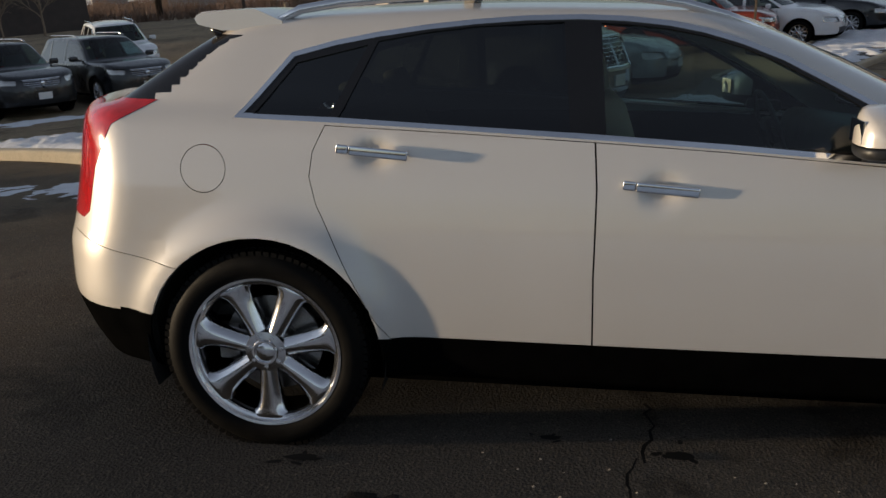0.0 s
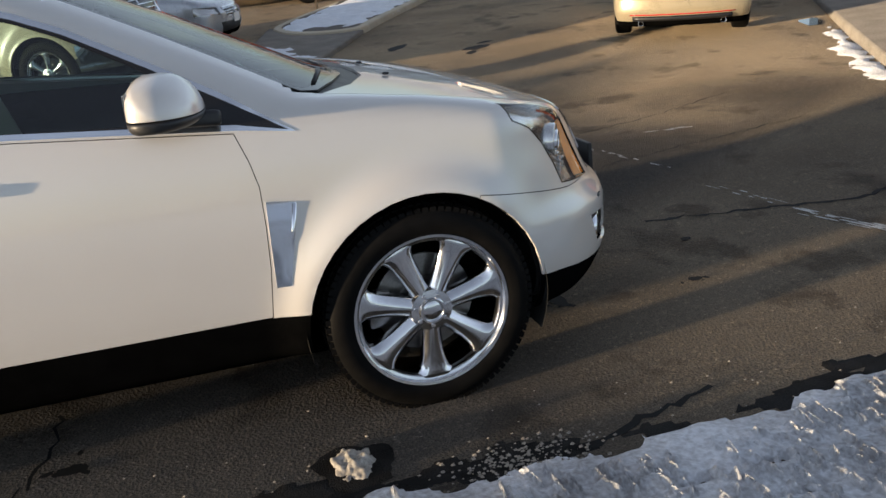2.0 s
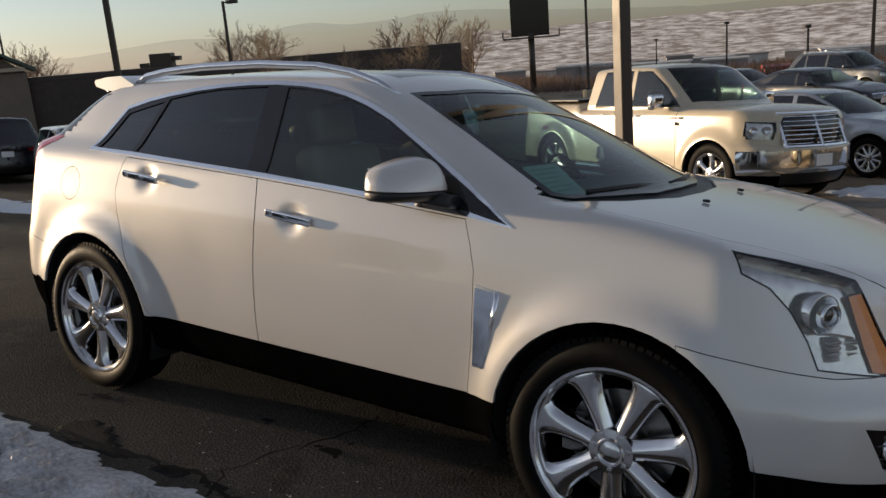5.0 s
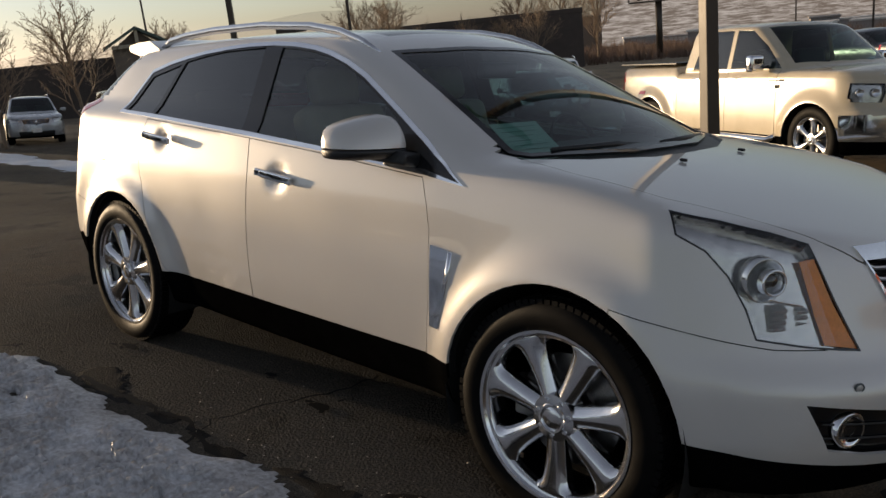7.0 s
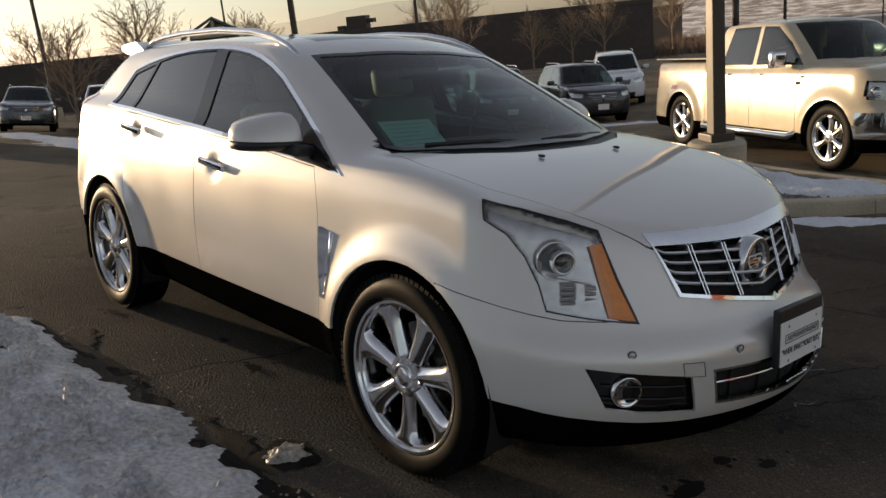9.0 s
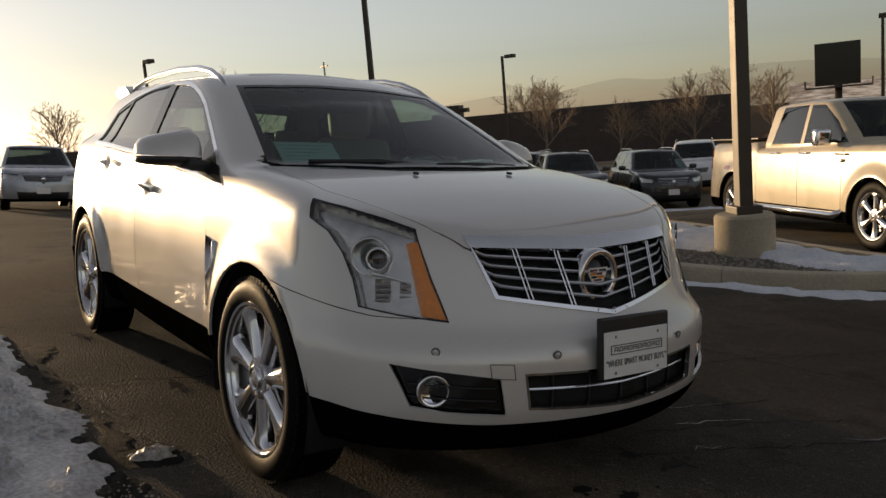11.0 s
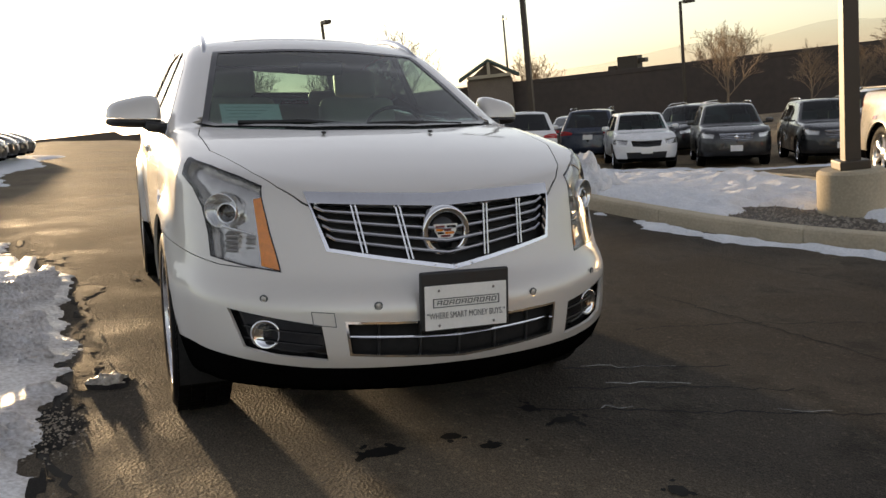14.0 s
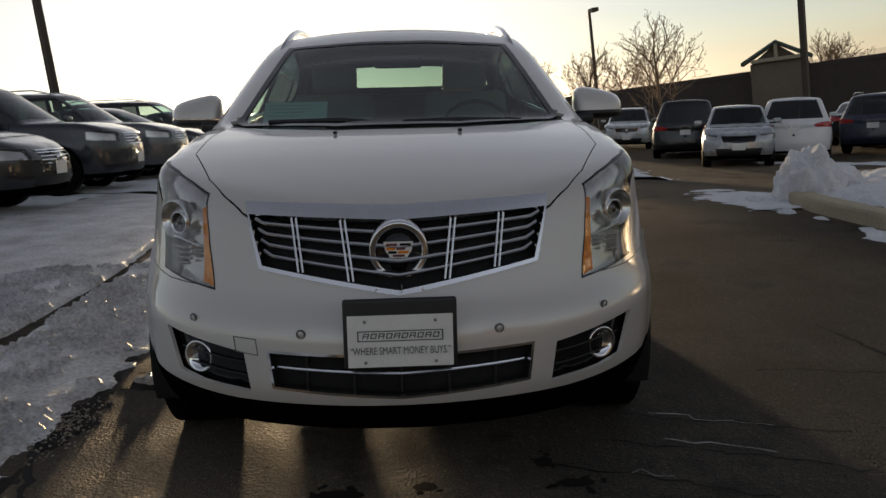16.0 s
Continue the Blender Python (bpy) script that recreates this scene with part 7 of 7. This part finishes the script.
def far_house(az, r, w, dp, h, wall, roofm, label, pitch=0.0):
    x, y = at_bearing(E5, az, r)
    t = thing("far_building", label, "building", "far buildings", m=pose(x, y, gz(x, y) - 0.5, 0, 0, az + 90 + rnd.uniform(-12, 12)))
    part("wall", boxes(((-w / 2, -dp / 2, 0), (w / 2, dp / 2, h), 0.03)), wall, t)
    rf = bmesh.new()
    q = [rf.verts.new(p) for p in ((-w / 2 - 0.3, -dp / 2 - 0.3, h), (w / 2 + 0.3, -dp / 2 - 0.3, h + pitch), (w / 2 + 0.3, dp / 2 + 0.3, h + pitch), (-w / 2 - 0.3, dp / 2 + 0.3, h), (-w / 2 - 0.3, -dp / 2 - 0.3, h + 0.35), (w / 2 + 0.3, -dp / 2 - 0.3, h + pitch + 0.35), (w / 2 + 0.3, dp / 2 + 0.3, h + pitch + 0.35), (-w / 2 - 0.3, dp / 2 + 0.3, h + 0.35))]
    for f in ((0, 1, 5, 4), (1, 2, 6, 5), (2, 3, 7, 6), (3, 0, 4, 7), (4, 5, 6, 7), (3, 2, 1, 0)):
        rf.faces.new([q[i] for i in f])
    bmesh.ops.recalc_face_normals(rf, faces=rf.faces)
    part("roof", rf, roofm, t)
    for k in range(int(w / 3)):
        part("window", boxes(((-w / 2 + 1 + 3 * k, -dp / 2 - 0.05, h * 0.4), (-w / 2 + 2.2 + 3 * k, -dp / 2 + 0.05, h * 0.7))), M["gloss_black"], t)
    return t


far_house(101.3, 92, 6.0, 5, 1.6, M["red_roof"], M["red_roof"], "low red-walled building with a sloping red roof", -1.0)
far_house(98.5, 190, 9, 8, 3.6, M["pale_wall"], M["pale_wall"], "pale flat-roofed building across the valley")
far_house(96.0, 210, 16, 8, 4.0, M["far_grey"], M["pale_wall"], "grey building across the valley")
far_house(106.5, 260, 14, 8, 3.5, M["far_grey"], M["pale_wall"], "long grey shed across the valley")
far_house(111.5, 300, 18, 8, 3.5, M["pale_wall"], M["far_grey"], "pale shed across the valley")
for k in range(9):
    far_house(70.0 + 2.0 * k, 74 + 3 * (k % 2), 6.5, 2.4, 2.6, M["pale_wall"], M["pale_wall"], "white trailer parked beyond the lot")
for k in range(26):
    far_house(64 + 2.2 * k + rnd.uniform(-0.6, 0.6), rnd.uniform(150, 310), rnd.uniform(6, 13), 7, rnd.uniform(2.5, 4.5), M["far_grey"] if k % 3 else M["pale_wall"], M["pale_wall"] if k % 2 else M["far_grey"], "small distant house in the valley")


def ridge(name, r, z0, az0, az1, tops, color, label, emit):
    V, F = [], []
    n = 160
    for k in range(n + 1):
        az = az0 + (az1 - az0) * k / n
        e = float(curve_at(tops, az)) + 0.10 * noise.noise(Vector((az * 0.35, r * 0.01, 0))) + 0.05 * noise.noise(Vector((az * 1.3, r * 0.01, 2)))
        x, y = at_bearing((0, 0), az, r)
        V += [(x, y, z0), (x * 1.03, y * 1.03, 1.3 + r * math.tan(radians(max(e, -0.5))))]
    for k in range(n):
        F.append((2 * k, 2 * k + 2, 2 * k + 3, 2 * k + 1))
    m = bpy.data.materials.new(name)
    m.use_nodes = True
    b = m.node_tree.nodes["Principled BSDF"]
    b.inputs["Base Color"].default_value, b.inputs["Roughness"].default_value = (*color, 1), 1.0
    b.inputs["Specular IOR Level"].default_value = 0
    n, l = m.node_tree.nodes, m.node_tree.links
    thin = n.new("ShaderNodeBsdfTransparent")
    mx = n.new("ShaderNodeMixShader")
    mx.inputs[0].default_value = emit
    l.new(thin.outputs[0], mx.inputs[1])
    l.new(b.outputs[0], mx.inputs[2])
    l.new(mx.outputs[0], n["Material Output"].inputs[0])
    tagged(new(name, mesh_of(name, V, F, m, True)), label, "mountains", kind="structure")


ridge("backdrop_mountains", 3900, -80, 60, 200, [(60, 2.6), (80, 2.2), (95, 1.6), (105, 1.0), (115, 1.5), (124, 2.1), (130, 1.7), (133, 2.0), (138, 1.4), (141, 1.55), (147, 1.0), (155, 0.6), (170, 0.3), (200, 0.2)], (0.42, 0.36, 0.31), "hazy mountain ridge on the horizon", 0.22)

# the wide valley beyond, a glowing backdrop: pale haze and snow are put into emission
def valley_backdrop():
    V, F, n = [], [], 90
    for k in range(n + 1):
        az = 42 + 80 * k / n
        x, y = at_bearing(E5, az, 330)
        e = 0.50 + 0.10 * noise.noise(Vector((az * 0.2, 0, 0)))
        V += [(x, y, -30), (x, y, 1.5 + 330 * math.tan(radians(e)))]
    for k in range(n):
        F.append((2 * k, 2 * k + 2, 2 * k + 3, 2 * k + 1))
    m = bpy.data.materials.new("glowing hazy valley")
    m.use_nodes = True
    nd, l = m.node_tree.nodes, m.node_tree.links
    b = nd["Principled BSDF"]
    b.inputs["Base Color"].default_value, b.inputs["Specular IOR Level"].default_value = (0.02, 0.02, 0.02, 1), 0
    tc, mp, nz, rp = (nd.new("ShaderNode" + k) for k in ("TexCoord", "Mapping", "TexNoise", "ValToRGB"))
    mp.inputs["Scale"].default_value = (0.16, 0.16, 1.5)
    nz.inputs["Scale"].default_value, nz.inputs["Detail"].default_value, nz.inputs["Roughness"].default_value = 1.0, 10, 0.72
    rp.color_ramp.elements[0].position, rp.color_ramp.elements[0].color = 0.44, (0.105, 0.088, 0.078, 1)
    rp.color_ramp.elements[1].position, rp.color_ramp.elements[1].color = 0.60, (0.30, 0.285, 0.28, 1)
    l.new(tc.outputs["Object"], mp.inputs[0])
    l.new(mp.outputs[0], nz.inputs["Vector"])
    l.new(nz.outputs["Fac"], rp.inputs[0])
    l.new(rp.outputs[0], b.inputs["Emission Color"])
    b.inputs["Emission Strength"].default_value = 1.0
    tagged(new("backdrop_valley", mesh_of("backdrop_valley", V, F, m)), "glowing backdrop of a hazy valley with brush and thin snow", "valley", kind="structure")


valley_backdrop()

# ---- pavement and shop front across the lane ----
PAVE = [(7.42, 2.98), (9.62, 6.28), (15.0, 14.5), (25.5, 30.5), (42.0, 24.0), (32.0, 4.0), (14.0, 1.2), (9.5, 2.0)]
slab("pavement", PAVE, 0.10, M["shaded_concrete"], "pale concrete pavement before a shop", "pavement", edge=0.03)
shop = thing("shop_front", "shop front with an orange-red corner column and large panes", "building", m=pose(13.2, 7.4, gz(13.2, 7.4) + 0.13, 0, 0, 58))
M["shop_red"] = mat("orange red cladding", (0.20, 0.040, 0.018), 0.8, 0, 0.15, 3, 40)
part("corner_column", boxes(((-0.3, -0.6, 0), (0.3, 0.6, 4.2), 0.02)), M["shop_red"], shop, "orange-red column")
part("plinth", boxes(((0.3, -0.15, 0), (14, 0.15, 0.35), 0.01)), M["concrete"], shop)
part("fascia", boxes(((0.3, -0.3, 3.0), (14, 0.3, 4.2), 0.02)), M["far_grey"], shop)
part("back_wall", boxes(((0.3, -6.0, 0), (14, -5.8, 4.0), 0.01)), M["far_grey"], shop)
for k in range(7):
    part("mullion", boxes(((0.3 + 1.9 * k, -0.05, 0.35), (0.38 + 1.9 * k, 0.06, 3.0))), M["black_trim"], shop)
    part("pane", boxes(((0.38 + 1.9 * k, -0.01, 0.35), (2.2 + 1.9 * k, 0.0, 3.0))), M["glass_tint"], shop, "dark shop pane")

# ---- pothole, cracks, paint and stains on the asphalt ----
def crack(points, w, material, name, label, lift=0.003, seed=0):
    rnd2 = random.Random(seed)
    pts = []
    for (x0, y0), (x1, y1) in zip(points, points[1:]):
        n = max(2, int(math.hypot(x1 - x0, y1 - y0) / 0.05))
        for k in range(n):
            t = k / n
            pts.append((x0 + (x1 - x0) * t + rnd2.gauss(0, 0.012), y0 + (y1 - y0) * t + rnd2.gauss(0, 0.012)))
    V, F = [], []
    for i, (x, y) in enumerate(pts):
        a, b = pts[max(i - 1, 0)], pts[min(i + 1, len(pts) - 1)]
        d2 = Vector((b[0] - a[0], b[1] - a[1])).normalized()
        hw = w * rnd2.uniform(0.35, 1.1) / 2
        for s in (-1, 1):
            q = (x - d2.y * hw * s, y + d2.x * hw * s)
            V.append((*q, gz(*q) + lift))
        if i:
            F.append((2 * i - 2, 2 * i - 1, 2 * i + 1, 2 * i))
    return tagged(new(name, mesh_of(name, V, F, material)), label, "crack", kind="stuff")


def blot(x, y, rx, ry, material, name, label, seed=0, lift=0.004, yaw=0.0):
    rnd2 = random.Random(seed)
    n = 36
    V = [(x, y, gz(x, y) + lift)]
    for k in range(n):
        a = 2 * math.pi * k / n
        f = 1 + 0.30 * noise.noise(Vector((math.cos(a) * 1.5 + seed, math.sin(a) * 1.5, seed * 0.7))) + 0.16 * noise.noise(Vector((math.cos(a) * 5, math.sin(a) * 5, seed)))
        u, v = rx * f * math.cos(a), ry * f * math.sin(a)
        q = (x + u * math.cos(yaw) - v * math.sin(yaw), y + u * math.sin(yaw) + v * math.cos(yaw))
        V.append((*q, gz(*q) + lift))
    F = [(0, 1 + k, 1 + (k + 1) % n) for k in range(n)]
    return tagged(new(name, mesh_of(name, V, F, material)), label, "stain", kind="stuff")


M["tar"] = mat("black tar", (0.012, 0.012, 0.012), 0.7, 0, 0.3, 9, 90, 0.2, spec=0.1)
M["wet"] = mat("wet asphalt", (0.017, 0.016, 0.015), 0.8, 0, 0.6, 9, 170, 1.0, spec=0.06, dist=0.012)
M["water"] = mat("still melt water", (0.02, 0.022, 0.024), 0.04, 0, 0.1, 3, 30)
M["line_paint"] = mat("worn white road paint", (0.50, 0.49, 0.46), 0.8, 0, 0.3, 14, 90, 0.3)
M["ice"] = mat("dirty ice", (0.20, 0.185, 0.165), 0.35, 0, 0, 14, 70, 0.8, dist=0.01, color2=(0.50, 0.46, 0.40), spec=0.3, soft=0.4)
M["oil"] = mat("oil stain", (0.014, 0.013, 0.012), 0.7, 0, 0.3, 8, 90, spec=0.1, soft=0.8)
for k, pts in enumerate(([(-0.02, -0.85), (0.05, -0.62), (0.02, -0.3)], [(-0.05, -0.85), (-0.1, -1.2), (0.06, -1.5)], [(1.15, 1.6), (1.3, 2.3), (1.58, 3.03), (1.7, 3.7)], [(1.62, 0.85), (1.75, 1.3), (1.9, 1.7)], [(1.86, 0.75), (2.05, 1.3), (2.27, 1.75)], [(2.0, 0.45), (2.2, 0.9), (2.38, 1.3), (2.6, 1.8), (2.9, 2.6)], [(3.6, 1.9), (4.6, 2.2), (5.8, 2.25)], [(0.5, 2.2), (2.4, 2.5), (4.4, 3.2), (6, 3.6)], [(-2.5, 3.2), (-0.8, 3.4), (1.5, 3.9)], [(-1.0, -1.35), (-0.2, -1.28), (0.6, -1.42), (1.0, -1.3), (1.6, -1.42), (2.4, -1.2)], [(3.2, 0.6), (4.6, 0.35), (5.6, 0.6)])):
    crack(pts, 0.016 if k < 9 else 0.04, M["tar"], "asphalt_crack", "dark crack in the asphalt", seed=k)
blot(1.03, -1.17, 0.13, 0.135, M["wet"], "puddle", "dark wet pothole edge round a lump of ice", 3)
snow_heap(1.02, -1.175, 0.090, 0.110, 0.080, "lump of dirty ice in a pothole", 14.0).data.materials[0] = M["ice"]
for k, (x, y, rx, ry) in enumerate(((0.12, -0.80, 0.07, 0.04), (-0.35, -0.72, 0.05, 0.02), (-1.25, -0.98, 0.09, 0.03), (2.21, -0.23, 0.05, 0.10), (2.17, 0.06, 0.04, 0.05), (2.30, 0.17, 0.035, 0.05), (2.02, 0.48, 0.05, 0.04), (2.18, 0.56, 0.035, 0.08), (2.92, -0.30, 0.05, 0.03), (3.22, 0.22, 0.04, 0.03), (2.85, 0.60, 0.05, 0.04))):
    rndo = random.Random(k + 3)
    blot(x, y, rx * 0.8, ry * 0.8, M["oil"], "oil_stain", "dark oil stain on the asphalt", k + 20)
    for j in range(5):
        f = rndo.uniform(0.18, 0.36)
        blot(x + rndo.gauss(0, rx * 0.8), y + rndo.gauss(0, ry * 0.8), rx * f, ry * f, M["oil"], "oil_stain", "small dark oil spots on the asphalt", k * 7 + j, 0.0035, rndo.uniform(0, 3))
rndp = random.Random(8)
for x0, y0, x1, y1, cnt in ((3.72, 2.9, 4.02, 1.6, 16), (3.98, 1.0, 4.08, 0.5, 9), (4.06, 0.4, 4.26, -0.2, 34), (4.26, -0.25, 4.36, -0.75, 14), (4.45, 2.8, 4.95, 2.68, 9), (3.4, 3.1, 3.7, 2.9, 8)):
    for k in range(cnt):
        t, w = rndp.random(), rndp.uniform(0.006, 0.02)
        x, y = x0 + (x1 - x0) * t + rndp.gauss(0, 0.025), y0 + (y1 - y0) * t + rndp.gauss(0, 0.02)
        blot(x, y, rndp.uniform(0.02, 0.075), w * 0.5, M["line_paint"], "road_paint", "flaked rest of white road paint", k, 0.004, math.atan2(y1 - y0, x1 - x0))
for k, (x, y, rx, ry, yw) in enumerate(((3.70, -0.98, 0.10, 0.20, -0.9), (3.15, -1.33, 0.25, 0.07, 0.2), (2.72, -1.36, 0.22, 0.05, 0.0))):
    blot(x, y, rx, ry, M["damp"], "damp_stain", "dark damp stain beside melting snow", k + 60, 0.003, yw)
# thin ice in the cracks and loose stones in the broken edge of the lane
M["crack_ice"] = mat("thin ice in a crack", (0.13, 0.127, 0.124), 0.3, 0, 0.2, 12, 80, 0.3)
for k, pts in enumerate(([(1.62, 0.95), (1.70, 1.2), (1.80, 1.45)], [(1.88, 0.95), (1.95, 1.15), (2.02, 1.35)], [(2.12, 0.75), (2.18, 0.95)], [(2.42, 1.45), (2.52, 1.7)])):
    crack(pts, 0.009, M["crack_ice"], "crack_ice", "thin ice along a crack in the asphalt", 0.005, 80 + k)
M["stone"] = mat("loose stones", (0.26, 0.23, 0.19), 0.8, 0, 0.4, 30, 120, 0.3)
rnds = random.Random(12)
SV, SF = [], []
for k in range(420):
    if k < 300:
        x, y, rr = rnds.gauss(1.55, 0.13), rnds.gauss(-1.36, 0.05), rnds.uniform(0.004, 0.012)
    else:
        x, y, rr = rnds.uniform(-0.6, 3.6), rnds.gauss(-1.15, 0.16), rnds.uniform(0.003, 0.008)
    g, i, a0 = gz(x, y), len(SV), rnds.uniform(0, 6.28)
    SV += [(x + rr * math.cos(a0 + 1.57 * j), y + rr * 0.8 * math.sin(a0 + 1.57 * j), g + 0.001) for j in range(4)] + [(x + rr * 0.3, y, g + rr * 0.9)]
    SF += [(i + j, i + (j + 1) % 4, i + 4) for j in range(4)]
for k in range(1500):
    x, y, rr = rnds.uniform(-2.6, 0.6), rnds.uniform(4.5, 6.2), rnds.uniform(0.012, 0.028)
    if edge_distance(ISLAND, x, y) < 0.2:
        continue
    g, i, a0 = bedz(x, y), len(SV), rnds.uniform(0, 6.28)
    SV += [(x + rr * math.cos(a0 + 1.57 * j), y + rr * 0.8 * math.sin(a0 + 1.57 * j), g) for j in range(4)] + [(x + rr * 0.3, y, g + rr * 0.9)]
    SF += [(i + j, i + (j + 1) % 4, i + 4) for j in range(4)]
tagged(new("loose_stones", mesh_of("loose_stones", SV, SF, M["stone"])), "loose stones on broken asphalt and on a gravel bed", "gravel", kind="stuff")
blot(9.12, 6.02, 0.30, 0.14, M["water"], "puddle", "puddle of melt water along a kerb", 71, 0.006, 1.0)
for k, (x, y, rx, ry, yw) in enumerate(((4.05, 9.3, 0.30, 0.10, 0.9), (5.05, 8.4, 0.22, 0.14, 0.3), (4.85, 8.1, 0.14, 0.07, 0.8), (5.3, 8.7, 0.12, 0.06, 0.1), (3.75, 5.0, 0.36, 0.04, 0.3), (4.1, 6.3, 0.10, 0.03, 0.2))):
    blot(x, y, rx, ry, M["oil"], "damp_stain", "dark stain on the lane", k + 90, 0.003, yw)
blot(1.55, -1.37, 0.22, 0.07, M["damp"], "broken_patch", "dark broken patch of asphalt with loose stones", 44, 0.003, 0.1)
